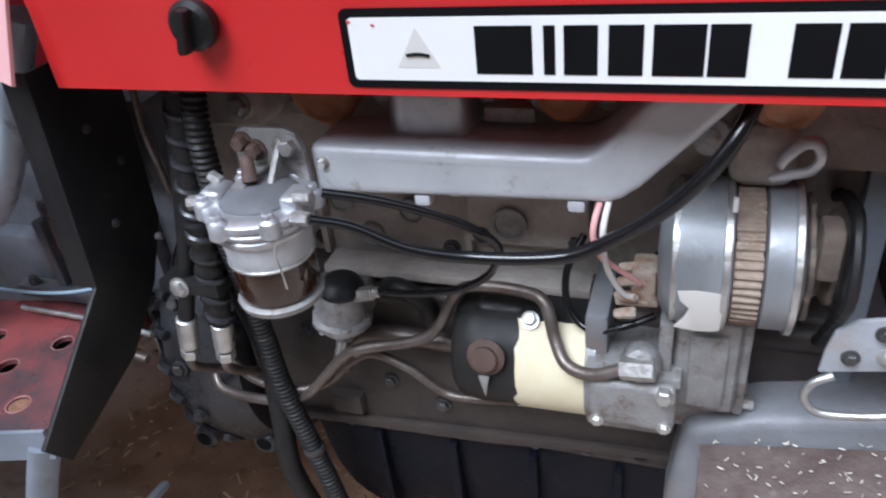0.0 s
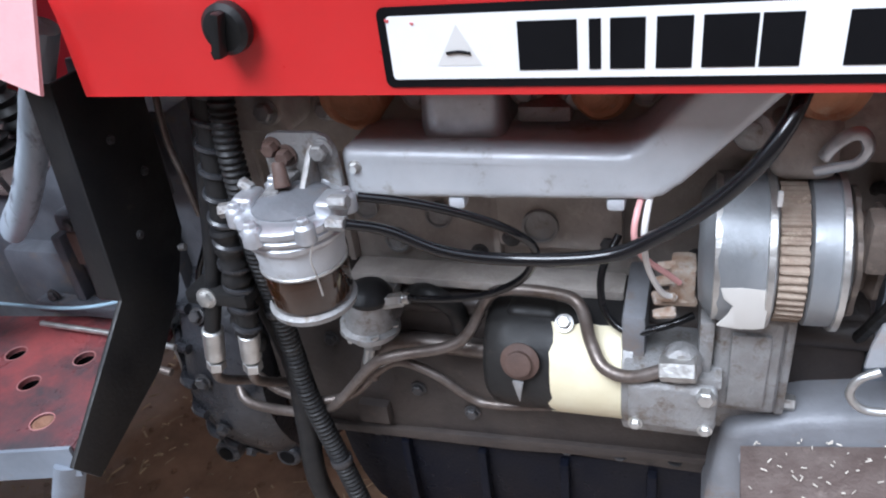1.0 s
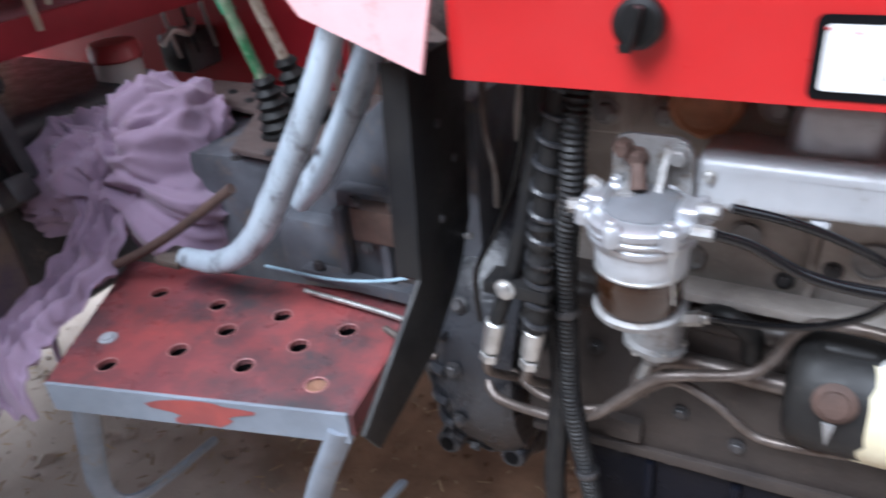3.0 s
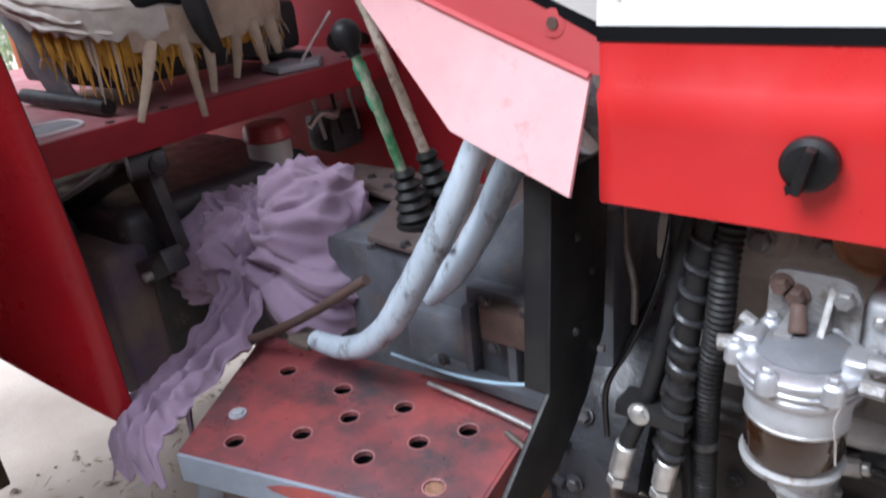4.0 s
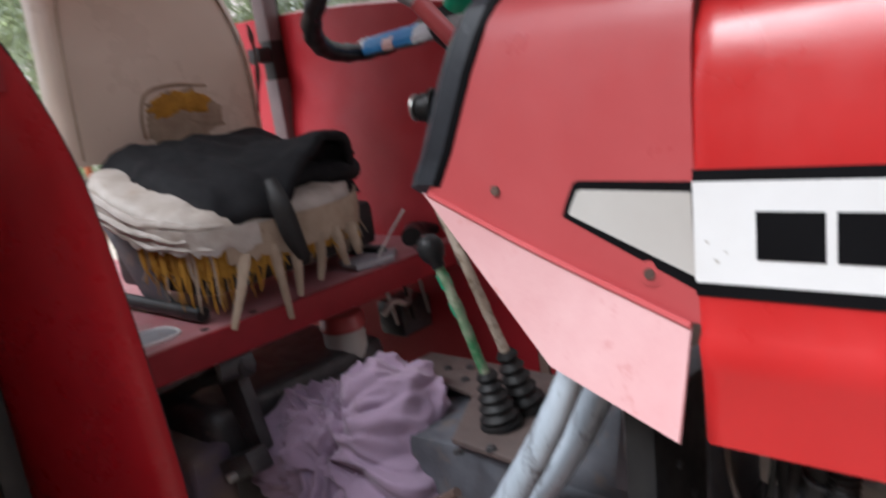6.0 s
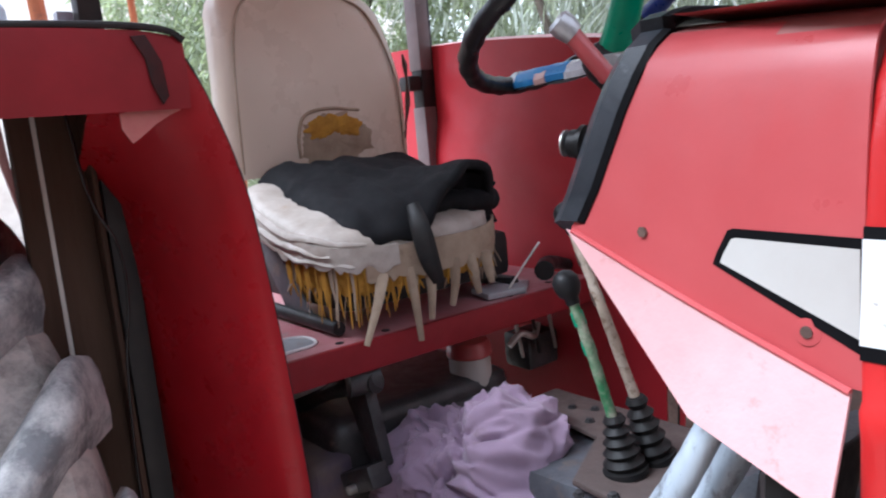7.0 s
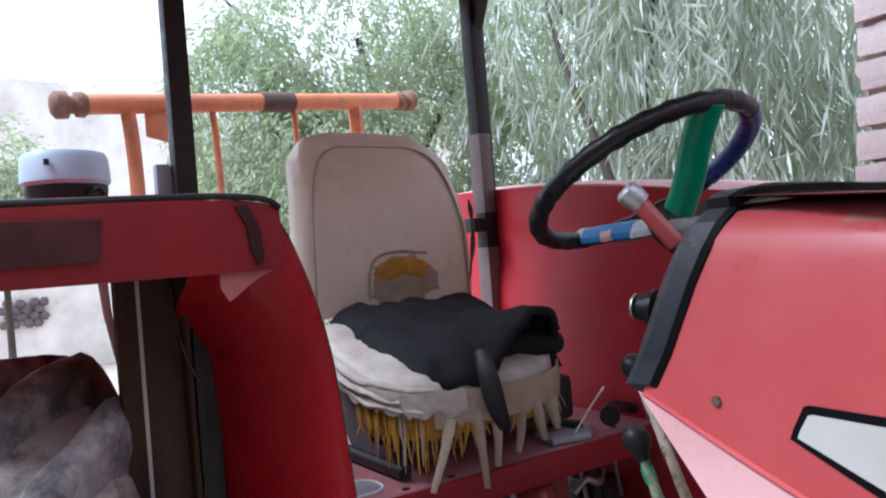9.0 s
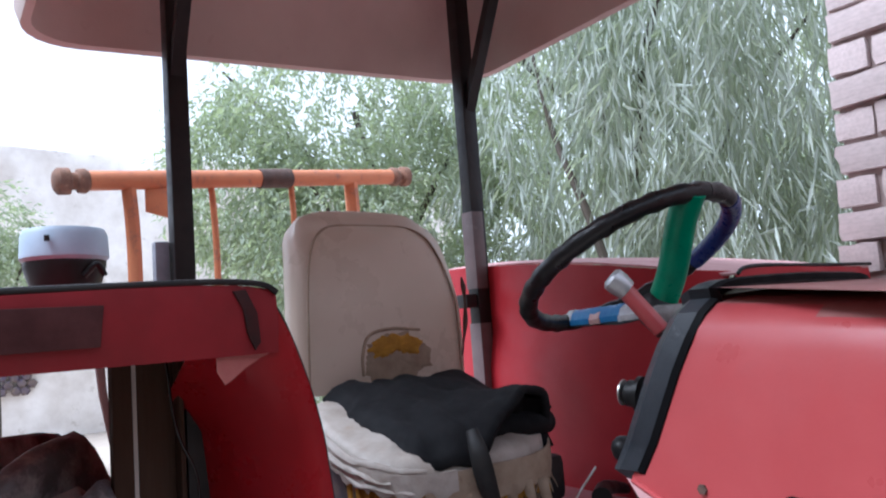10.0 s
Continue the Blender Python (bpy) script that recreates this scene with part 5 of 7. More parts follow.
over = [(0.20 + (0.06 + 0.02 * math.sin(3 * a) + 0.012 * math.sin(7 * a + 1)) * math.cos(a), min(0.599, 0.580 + (0.022 + 0.004 * math.sin(5 * a)) * math.sin(a))) for a in [k * math.pi / 14 for k in range(28)]]
for off in (0.0058, 0.003):
    bm.faces.new([bm.verts.new(A_ + u_ * d + w_ * off + Vector((0, 0, z))) for d, z in over])
part("overspray", bm, mat("red_overspray", (0.34, 0.07, 0.06), (0.22, 0.06, 0.06), 0.5, scale=25), step, "red overspray on the lip")
bm = B()
for p, q in ((B_, C_), (C_, D_), (D_, A_)):
    d = (q - p).normalized()
    nrm = Vector((-d.y, d.x, 0)) * 0.005
    loft(bm, [[(e.x + nrm.x * s, e.y + nrm.y * s, z) for s, z in ((0, 0.565), (0, 0.597), (1, 0.597), (1, 0.565))] for e in (p, q)], close=True)
part("rear_lip", bm, STEP, step)
for p, q in (((-0.145, -0.078, 0.572), (-0.235, -0.095, 0.33)), ((-0.51, -0.165, 0.572), (-0.60, -0.15, 0.33))):
    bm = tube(B(), [p, Vector(p).lerp(Vector(q), 0.5) + Vector((-0.005, 0, 0.01)), q, Vector(q) + Vector((0.01, 0.05, -0.05)), Vector(q) + Vector((0.02, 0.2, -0.06))], 0.018, 12, 6, flat=0.45)
    part("hanger", bm, GREY_BLUE, step, "curved grey flat-bar hanger")

# ---- gearbox and pedals under the dashboard ----
gb = thing("gearbox_case", (-0.5, 0.3, 0.5), "grimy grey gearbox housing with a rusty inspection cover", "gearbox")
bm = B()
prism(bm, [(-0.08, 0.55), (-0.08, 0.90), (-0.20, 0.90), (-0.28, 0.84), (-0.34, 0.78), (-0.80, 0.76), (-1.5, 0.74), (-1.5, 0.46), (-0.6, 0.46), (-0.3, 0.5)], "y", 0.19, 0.46, 0.012, 2)
box(bm, -0.30, -0.12, 0.165, 0.2, 0.62, 0.76, 0.01)
box(bm, -0.42, -0.30, 0.16, 0.2, 0.60, 0.70, 0.012)
part("casing", rough_up(bm, 0.003, 22), GRIME, gb)
bm = prism(B(), [(-0.20, 0.80), (-0.085, 0.80), (-0.085, 0.975), (-0.17, 0.975)], "y", 0.16, 0.168, 0.003)
part("side_sheet", bm, GRIME, gb, "grey side sheet")
bm = box(B(), -0.175, -0.15, 0.152, 0.16, 0.85, 0.92, 0.002)
part("pale_tag", bm, AXLE, gb)
bm = box(B(), -0.255, -0.165, 0.135, 0.168, 0.70, 0.752, 0.004)
part("cover", rough_up(bm, 0.002, 50), RUST_DARK, gb, "rust-brown side cover")
bm = box(B(), -0.36, -0.14, 0.13, 0.155, 0.615, 0.635, 0.004)
box(bm, -0.29, -0.275, 0.14, 0.16, 0.635, 0.74, 0.003)
box(bm, -0.215, -0.20, 0.14, 0.16, 0.635, 0.70, 0.003)
part("rib", bm, GRIME, gb)
for x, z in ((-0.245, 0.762), (-0.18, 0.762), (-0.235, 0.69), (-0.33, 0.64), (-0.14, 0.65)):
    part("case_bolt", bolt(B(), (x, 0.14, z), (0, -1, 0), 0.008), IRON_DARK, gb)
top = thing("gear_cover_plate", (-0.55, 0.3, 0.78), "dirty brown drilled cover plate over the gearbox", "cover plate")
bm = prism(B(), [(-0.36, 0.17), (-0.36, 0.46), (-0.80, 0.46), (-0.80, 0.36), (-0.58, 0.33), (-0.50, 0.18)], "z", 0.782, 0.792, 0.003)
part("plate", rough_up(bm, 0.0015, 40), mat("grimy_brown_steel", (0.085, 0.066, 0.06), (0.115, 0.086, 0.078), 0.5, scale=14, bump=0.4, dirt=(0.10, 0.08, 0.07), amount=0.4), top)
for x, y in ((-0.60, 0.40), (-0.63, 0.37), (-0.66, 0.42), (-0.57, 0.42), (-0.42, 0.18), (-0.46, 0.15), (-0.40, 0.40), (-0.70, 0.40)):
    part("plate_bolt", bolt(B(), (x, y, 0.792), (0, 0, 1), 0.007), IRON_DARK, top)
pd = thing("foot_pedal", (-0.35, 0.06, 0.68), "pale grey painted bent-tube foot pedal", "pedal")
bm = tube(B(), [(-0.165, 0.06, 1.03), (-0.185, 0.055, 0.985), (-0.225, 0.05, 0.91), (-0.30, 0.05, 0.797), (-0.345, 0.05, 0.738), (-0.395, 0.05, 0.695), (-0.45, 0.05, 0.672), (-0.51, 0.05, 0.668)], lambda t: 0.020 - 0.006 * abs(2 * t - 0.9), 16, 8, flat=1.15)
part("arm", rough_up(bm, 0.0012, 60), CHIP_PALE, pd, "whitish arm with chipped dark streaks")
bm = box(B(), -0.555, -0.505, 0.03, 0.075, 0.655, 0.668, 0.005)
part("pad", rough_up(bm, 0.002, 50), IRON, pd, "worn rusty foot pad")
pd2 = thing("foot_pedal", (-0.25, 0.12, 0.7), "blue-grey painted foot pedal arm", "pedal")
bm = tube(B(), [(-0.15, 0.13, 1.02), (-0.183, 0.12, 0.953), (-0.221, 0.12, 0.887), (-0.274, 0.12, 0.811), (-0.33, 0.13, 0.76)], 0.018, 14, 6, flat=1.4)
part("arm", rough_up(bm, 0.0012, 60), CHIP_PALE, pd2)
bm = tube(B(), [(-0.36, 0.17, 0.792), (-0.33, 0.14, 0.83), (-0.29, 0.11, 0.85), (-0.26, 0.09, 0.86)], 0.004, 8)
part("return_spring", bm, PIPE, pd2)
line("pale_wire", [(-0.09, 0.12, 0.70), (-0.17, 0.10, 0.675), (-0.28, 0.11, 0.645), (-0.42, 0.12, 0.632)], 0.0025, BLUEWIRE, "pale blue wire lying by the gearbox", "wire")
line("link_rod", [(-0.10, 0.09, 0.615), (-0.2, 0.105, 0.612), (-0.34, 0.11, 0.612)], 0.004, ZINC, "bright steel link rod", "rod")
line("link_rod", [(-0.09, 0.06, 0.60), (-0.13, 0.065, 0.604), (-0.18, 0.08, 0.607)], 0.005, PIPE, "short steel link rod", "rod")


def lever(base, low, high, r, m, label, ball):
    lv = thing("gear_lever", base, label, "gear lever", "gear levers")
    b, lo, hi = Vector(base), Vector(low), Vector(high)
    d = (lo - b).normalized()
    bm = B()
    n = (lo - b).length
    lathe(bm, [(0, 0.036), (0.01, 0.036)] + [(0.012 + (n - 0.02) * k / 9, (0.031 - 0.0018 * k) + (0.004 if k % 2 else -0.0035)) for k in range(10)] + [(n, 0.014)], b, d, 28)
    part("gaiter", bm, RUBBER, lv, "ribbed black rubber gaiter")
    mid = lo.lerp(hi, 0.5) + Vector((0.004, -0.003, 0))
    bm = tube(B(), [lo - d * 0.02, mid, hi], r, 12, 10)
    part("rod", rough_up(bm, 0.0015, 110), m, lv)
    if ball:
        bm = B()
        e = (hi - mid).normalized()
        lathe(bm, [(-0.022, 0.0105), (-0.012, 0.0115), (-0.006, 0.017), (0.006, 0.0215), (0.018, 0.021), (0.028, 0.015), (0.033, 0.004)], hi, e, 24)
        part("knob", bm, PLASTIC, lv, "round black knob")
        for t in (0.55, 0.78):
            c = lo.lerp(hi, t)
            part("tape", cyl(B(), c - e * 0.012, c + e * 0.012, r * 1.2, r * 1.2, 14), GREEN if m is CHIPPED_GREEN else RUST_DARK, lv, "green tape wrap" if m is CHIPPED_GREEN else "brown rust band")
    return lv


lever((-0.455, 0.255, 0.79), (-0.468, 0.246, 0.885), (-0.514, 0.214, 1.085), 0.0085, CHIPPED_GREEN, "chipped green and white gear lever with a black knob", True)
lever((-0.452, 0.322, 0.79), (-0.469, 0.303, 0.898), (-0.585, 0.30, 1.178), 0.0085, CHIPPED, "bent cream-painted gear lever with rust spots", True)

# ---- platform under the seat ----
pf = thing("seat_platform", (-1.2, MID, 0.94), "dusty maroon steel seat platform with an oval slot", "platform")
sheet = prism(B(), [(-0.872, -0.185), (-0.872, 0.715), (-1.85, 0.715), (-1.85, -0.185)], "z", 0.972, 0.982, 0)
part("deck", sheet, MAROON, pf)
bm = box(B(), -0.876, -0.862, -0.185, 0.715, 0.928, 0.984, 0.003)
part("front_rail", bm, RED_DULL, pf, "dark red front rail")
bm = B()
prism(bm, rounded(0.085, 0.11, 0.035, 5, -0.965, -0.06), "z", 0.9815, 0.9835, 0.0005)
part("slot_opening", bm, AXLE, pf, "oval slot worn to bare metal")
bm = tube(B(), [(-0.965 + u, -0.06 + v, 0.9845) for u, v in rounded(0.09, 0.115, 0.036, 4)] + [(-0.965 + 0.045, -0.06 + 0.0215, 0.9845)], 0.003, 8, 2)
part("slot_rim", bm, STICKER, pf, "pale bare-metal slot rim")
for x, y in ((-0.90, 0.02), (-0.90, 0.12), (-0.90, 0.44), (-0.92, 0.58)):
    part("deck_hole", lathe(B(), [(0, 0.008), (0.0015, 0.008), (0.0016, 0.006)], (x, y, 0.982), (0, 0, 1), 16), BLACK, pf)
lt = thing("latch_handle", (-0.93, 0.46, 0.984), "dusty metal latch with a thin wire pin", "latch")
bm = prism(B(), [(-0.98, 0.40), (-0.90, 0.38), (-0.88, 0.47), (-0.93, 0.53), (-0.98, 0.5)], "z", 0.984, 0.998, 0.004)
part("plate", rough_up(bm, 0.002, 60), AXLE, lt)
bm = tube(B(), [(-0.90, 0.44, 0.998), (-0.895, 0.47, 1.03), (-0.90, 0.50, 1.05), (-0.89, 0.53, 1.085)], 0.0025, 8)
part("pin", bm, ZINC, lt)
line("hitch_lever", [(-0.95, 0.69, 1.0), (-0.93, 0.62, 1.02), (-0.90, 0.56, 1.03), (-0.86, 0.51, 1.028)], lambda t: 0.012 + 0.01 * t, PLASTIC, "black tapered lever handle on the platform", "lever")

# ---- seat ----
seat = thing("driver_chair", (-1.1, 0.27, 0.982), "beige vinyl tractor seat, torn, with ragged foam edges", "chair")
SY = 0.258


bm = B()
rows = []
for j in range(15):
    v = j / 14
    z = 1.275 + 0.43 * v
    lean = -1.335 - 0.045 * v + 0.025 * math.sin(v * math.pi)
    w = 0.243 * (1 - 0.05 * v - 0.13 * max(0, (v - 0.36) / 0.64) ** 1.5 - 0.09 * max(0, (v - 0.84) / 0.16) ** 2)
    th = 0.055 * (1 - 0.8 * max(0, (v - 0.86) / 0.14) ** 2)
    ring = []
    for k in range(28):
        a = 2 * math.pi * k / 28
        c, s = math.cos(a), math.sin(a)
        e = 0.45
        ring.append((lean + th * math.copysign(abs(c) ** e, c), SY - 0.012 * v * v + w * math.copysign(abs(s) ** e, s), z - 0.012 * max(0, (v - 0.85) / 0.15) * abs(s) ** 6))
    rows.append(ring)
for extra, shrink in ((0.007, 0.96), (0.013, 0.88), (0.017, 0.74), (0.019, 0.5)):
    last = rows[14]
    cx, cyy = sum(p[0] for p in last) / 28, SY - 0.012
    rows.append([(cx + (p[0] - cx) * shrink, cyy + (p[1] - cyy) * shrink, 1.705 + extra + (p[2] - 1.705) * shrink) for p in last])
loft(bm, rows, close=True)
rough_up(bm, 0.004, 9)
back = part("backrest", bm, VINYL, seat, "beige vinyl backrest", sharp=70)
bm = B()
seam = []
for k in range(41):
    a = math.pi * k / 40
    c, e = math.cos(a), math.sin(a)
    v = 0.03 + 0.915 * abs(e) ** 0.34
    w = 0.243 * (1 - 0.05 * v - 0.13 * max(0, (v - 0.36) / 0.64) ** 1.5 - 0.09 * max(0, (v - 0.84) / 0.16) ** 2) - 0.028
    seam.append((-1.335 - 0.045 * v + 0.025 * math.sin(v * math.pi) + 0.0525 * (1 - 0.8 * max(0, (v - 0.86) / 0.14) ** 2), SY - 0.012 * v * v - w * math.copysign(abs(c) ** 0.34, c), 1.275 + 0.43 * v))
tube(bm, seam, 0.0028, 8, 3)
part("piping", bm, TORN, back, "beige seam piping")


def ragged_patch(cy, cz, ry, rz, thick, seed, gap=0.0):
    """A thin torn island on the backrest, its edge ragged; gap hollows its lower middle."""
    t = B()
    lathe(t, [(0, 1.0), (thick * 0.5, 0.92), (thick * 0.85, 0.6), (thick, 0.3), (thick, 0.02)], (0, 0, 0), (1, 0, 0), 48)
    for v in t.verts:
        ang = math.atan2(v.co.z, v.co.y)
        rag = 1 + 0.30 * noise.noise(Vector((2.4 * math.cos(ang), 2.4 * math.sin(ang), seed))) + 0.16 * noise.noise(Vector((9 * math.cos(ang), 9 * math.sin(ang), seed)))
        y, z = v.co.y * rag, v.co.z * rag
        z = z if z > 0 else z * (1 - gap * max(0.0, 1 - 1.4 * abs(y)))
        height = cz + rz * z
        u = (height - 1.275) / 0.43
        v.co = Vector((-1.281 - 0.045 * u + 0.025 * math.sin(u * math.pi) + v.co.x + 0.0022 * noise.noise(Vector((y * 9, z * 9, seed))), cy + ry * y, height))
    return t


part("stained_patch", ragged_patch(0.275, 1.345, 0.098, 0.062, 0.003, 3.0), TORN, back, "stained bare lining")
part("foam_patch", ragged_patch(0.272, 1.372, 0.074, 0.036, 0.0055, 8.0, 0.75), FOAM, back, "bare yellow foam patch")
bm = tube(B(), [(-1.275, 0.180, 1.31), (-1.273, 0.180, 1.36), (-1.272, 0.20, 1.405), (-1.272, 0.26, 1.418), (-1.275, 0.345, 1.41)], 0.004, 8)
part("torn_edge", bm, TORN, back, "curled torn vinyl edge")
bm = tube(B(), [(-1.30, 0.505, 1.54), (-1.297, 0.508, 1.50), (-1.295, 0.505, 1.43), (-1.295, 0.49, 1.36), (-1.29, 0.47, 1.325)], lambda t: 0.003 + 0.004 * math.sin(9 * t) ** 2, 8)
part("split_seam", bm, RUST_DARK, back, "dark split in the backrest edge")
# cushion: a sloping pad with rounded corners


def cushion_at(a, size=1.0, f=0.5, drop=0.0):
    """A point of the cushion: round it by a (0 the front, -90 the near side), size from its middle, f from its base to its top."""
    c, s = math.cos(radians(a)), math.sin(radians(a))
    x = -1.08 + 0.215 * size * math.copysign(abs(c) ** 0.55, c)
    v = (x + 1.295) / 0.43
    y = 0.248 - 0.042 * v + (0.252 - 0.030 * v) * size * math.copysign(abs(s) ** 0.55, s)
    return Vector((x, y, 1.185 - 0.088 * v + f * (0.092 - 0.022 * v) - drop))


bm = B()
loft(bm, [[cushion_at(360 * k / 120, size, f) for k in range(120)] for size, f in ((0.86, -0.05), (0.95, 0.0), (0.985, 0.16), (1.0, 0.38), (1.0, 0.6), (0.985, 0.8), (0.955, 0.93), (0.90, 1.0), (0.78, 1.04), (0.6, 1.06), (0.4, 1.07), (0.2, 1.07))], close=True)
rough_up(bm, 0.007, 11)
rough_up(bm, 0.006, 28)
rough_up(bm, 0.004, 60)
part("cushion", bm, COVER, seat, "cracked pale vinyl seat cushion", sharp=70)


def skirt(a0, a1, n, f0, low, out, ragged, seed):
    """A torn sheet hanging round the cushion's edge from a0 to a1, its lower edge ragged."""
    rows = []
    for j in range(8):
        v = j / 7
        row = []
        for k in range(n):
            a = a0 + (a1 - a0) * k / (n - 1)
            edge = low * (1 + ragged * noise.noise(Vector((k * 0.33, seed, 0))) + 0.5 * ragged * noise.noise(Vector((k * 0.9, seed, 4))))
            row.append(cushion_at(a, 1 + out + 0.012 * noise.noise(Vector((k * 0.3, j * 0.6, seed))) + 0.02 * v * (1 - v), f0, (0.02 + edge) * v))
        rows.append(row)
    return thicken(loft(B(), rows), 0.004)


# folds of the cover along the near side, and loose threads at its corner
for f, out, a0, a1, r in ((0.86, 1.05, -140, -20, 0.0065), (0.58, 1.075, -128, -44, 0.005), (0.34, 1.06, -100, -24, 0.0045)):
    pts = [cushion_at(a0 + (a1 - a0) * k / 11, out + 0.012 * noise.noise(Vector((k * 0.8, f * 9, 0))), f + 0.14 * noise.noise(Vector((k * 0.45, f * 7, 3)))) for k in range(12)]
    part("cover_fold", rough_up(tube(B(), pts, lambda t, r=r: r * (0.35 + math.sin(math.pi * t)), 8, 4, flat=0.6), 0.003, 60), COVER, seat, "folded edge of the torn cover")
part("front_cover", skirt(-22, 84, 50, 0.74, 0.040, 0.05, 0.6, 3.0), TORN, seat, "torn beige front cover, its shade put into the colour", sharp=70)
part("side_cover", skirt(-150, -6, 60, 0.80, 0.022, 0.062, 0.6, 5.0), COVER, seat, "torn pale vinyl side cover", sharp=70)
part("bare_foam", rough_up(skirt(-78, 30, 54, 0.25, 0.030, -0.03, 0.5, 7.0), 0.006, 60), FOAM, seat, "bare yellow foam edge", sharp=70)
part("foam_tuft", rough_up(skirt(60, 84, 14, 0.5, 0.085, 0.035, 0.7, 11.0), 0.006, 60), FOAM, seat, "bare yellow foam tuft", sharp=70)
rnd = random.Random(5)
for k in range(120):
    a = -80 + 166 * k / 119
    yellow = a < 22 or a > 62
    if not yellow and rnd.random() < 0.35:
        continue
    n = (0.028 + 0.045 * rnd.random()) * (0.6 + 0.4 * math.sin(math.pi * min(1, (a + 84) / 100)) if a < 22 else 0.75)
    w = rnd.uniform(0.0018, 0.0048)
    p = cushion_at(a + rnd.uniform(-2, 2), 0.99 + rnd.uniform(-0.03, 0.05), 0.0, 0.02)
    d = Vector((rnd.uniform(-0.008, 0.016), rnd.uniform(-0.014, 0.010), 0))
    bm = tube(B(), [p + Vector((-0.004, 0, 0.035)), p, p + d * 0.6 + Vector((0, 0, -0.55 * n)), p + d + Vector((0, 0, -n))], lambda t, w=w: w * (1 - 0.75 * t), 6, 3, flat=0.45)
    part("foam_shred", bm, FOAM if yellow and rnd.random() < 0.76 else TORN, seat)
for y, n, lean in ((0.10, 0.115, -0.055), (0.155, 0.135, 0.01), (0.205, 0.10, -0.012), (0.265, 0.085, -0.02), (0.305, 0.075, 0.01), (0.345, 0.06, 0.005)):
    bm = tube(B(), [(-0.858, y, 1.10), (-0.850, y + lean * 0.35, 1.055), (-0.848, y + lean, 1.095 - n)], lambda t: 0.0125 * (1 - 0.55 * t), 8, 6, flat=0.28)
    part("cover_strip", bm, TORN, seat, "hanging torn cover strip")
bm = box(B(), -1.29, -0.93, 0.06, 0.48, 1.02, 1.12, 0.02)
part("seat_pan", bm, BLACK, seat, "black steel seat pan")
for y in (0.045, 0.49):
    bm = prism(B(), [(-1.30, 1.19), (-1.22, 1.20), (-1.02, 0.984), (-1.13, 0.984)], "y", y - 0.004, y + 0.004, 0.002)
    part("side_bracket", bm, GRIME, seat, "dark steel side bracket")
    bm = cyl(B(), (-1.25, y - 0.005, 1.0), (-0.93, y - 0.005, 1.0), 0.014)
    part("slide_rail", bm, BLACK, seat)
# black cloth pad on the cushion
pad = thing("seat_pad", (-1.05, 0.3, 1.2), "rumpled black cloth pad draped on the seat", "cushion pad")
bm = B()
rows = []
for j in range(30):
    v = j / 29
    row = []
    for k in range(34):
        u = k / 33
        x = -1.262 + (0.375 + 0.03 * math.sin(u * 3.0)) * v + 0.012 * math.sin(u * 5.0)
        y = 0.062 + 0.440 * u - 0.03 * v * u - 0.035 * max(0, (u - 0.8) / 0.2) ** 2 * max(0, (v - 0.6) / 0.4) ** 2
        x -= 0.055 * max(0, (u - 0.78) / 0.22) ** 2 * v
        zt = 1.300 - 0.100 * v
        arch = math.sin(math.pi * min(0.96, max(0, (u - 0.34) / 0.66))) ** 0.8
        hump = 0.085 * arch * max(0, (v - 0.45) / 0.55) ** 1.3 + 0.02 * math.sin(math.pi * u) * math.sin(math.pi * v)
        droop = -0.028 * max(0, (u - 0.80) / 0.20) ** 2 - 0.03 * max(0, (0.07 - u) / 0.07) - 0.045 * max(0, (v - 0.86) / 0.14) ** 2 * (1 - arch)
        wr = 0.012 * noise.noise(Vector((u * 4, v * 3, 2))) + 0.008 * noise.noise(Vector((u * 9 + 5 * v, v * 5, 4))) + 0.004 * math.sin(26 * (u - 0.3 * v) + 4 * noise.noise(Vector((u * 3, v * 3, 9))))
        row.append((x, y, zt + hump + droop + wr * (1 - 0.8 * u ** 10)))
    rows.append(row)
loft(bm, rows)
thicken(bm, 0.016)
part("cover", bm, BLACK_CLOTH, pad, sharp=120)
part("inner_pad", rough_up(tube(B(), [(-0.95, 0.20, 1.195), (-0.935, 0.29, 1.20), (-0.93, 0.38, 1.20), (-0.95, 0.45, 1.19)], 0.026, 14), 0.008, 25), BLACK_CLOTH, pad, "dark crumpled inner padding")
# ink-black sheet put in for the shade under the pad's arch
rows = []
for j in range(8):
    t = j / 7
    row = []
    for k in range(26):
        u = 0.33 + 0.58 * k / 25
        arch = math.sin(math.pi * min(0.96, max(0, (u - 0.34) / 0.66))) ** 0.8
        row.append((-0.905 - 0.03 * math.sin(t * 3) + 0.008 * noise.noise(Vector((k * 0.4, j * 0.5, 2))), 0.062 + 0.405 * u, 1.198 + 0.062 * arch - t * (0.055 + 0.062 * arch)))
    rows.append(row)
part("lining", thicken(loft(B(), rows), 0.004), INK, pad, "black sheet painted as the shade under the pad's arch", sharp=80)
bm = tube(B(), [(-0.865, 0.185, 1.215), (-0.842, 0.182, 1.17), (-0.836, 0.192, 1.11), (-0.838, 0.210, 1.065)], lambda t: 0.009 + 0.011 * math.sin(0.3 + 2.6 * t), 12, 8, flat=0.45)
part("strap", bm, RUBBER, pad, "hanging black strap")

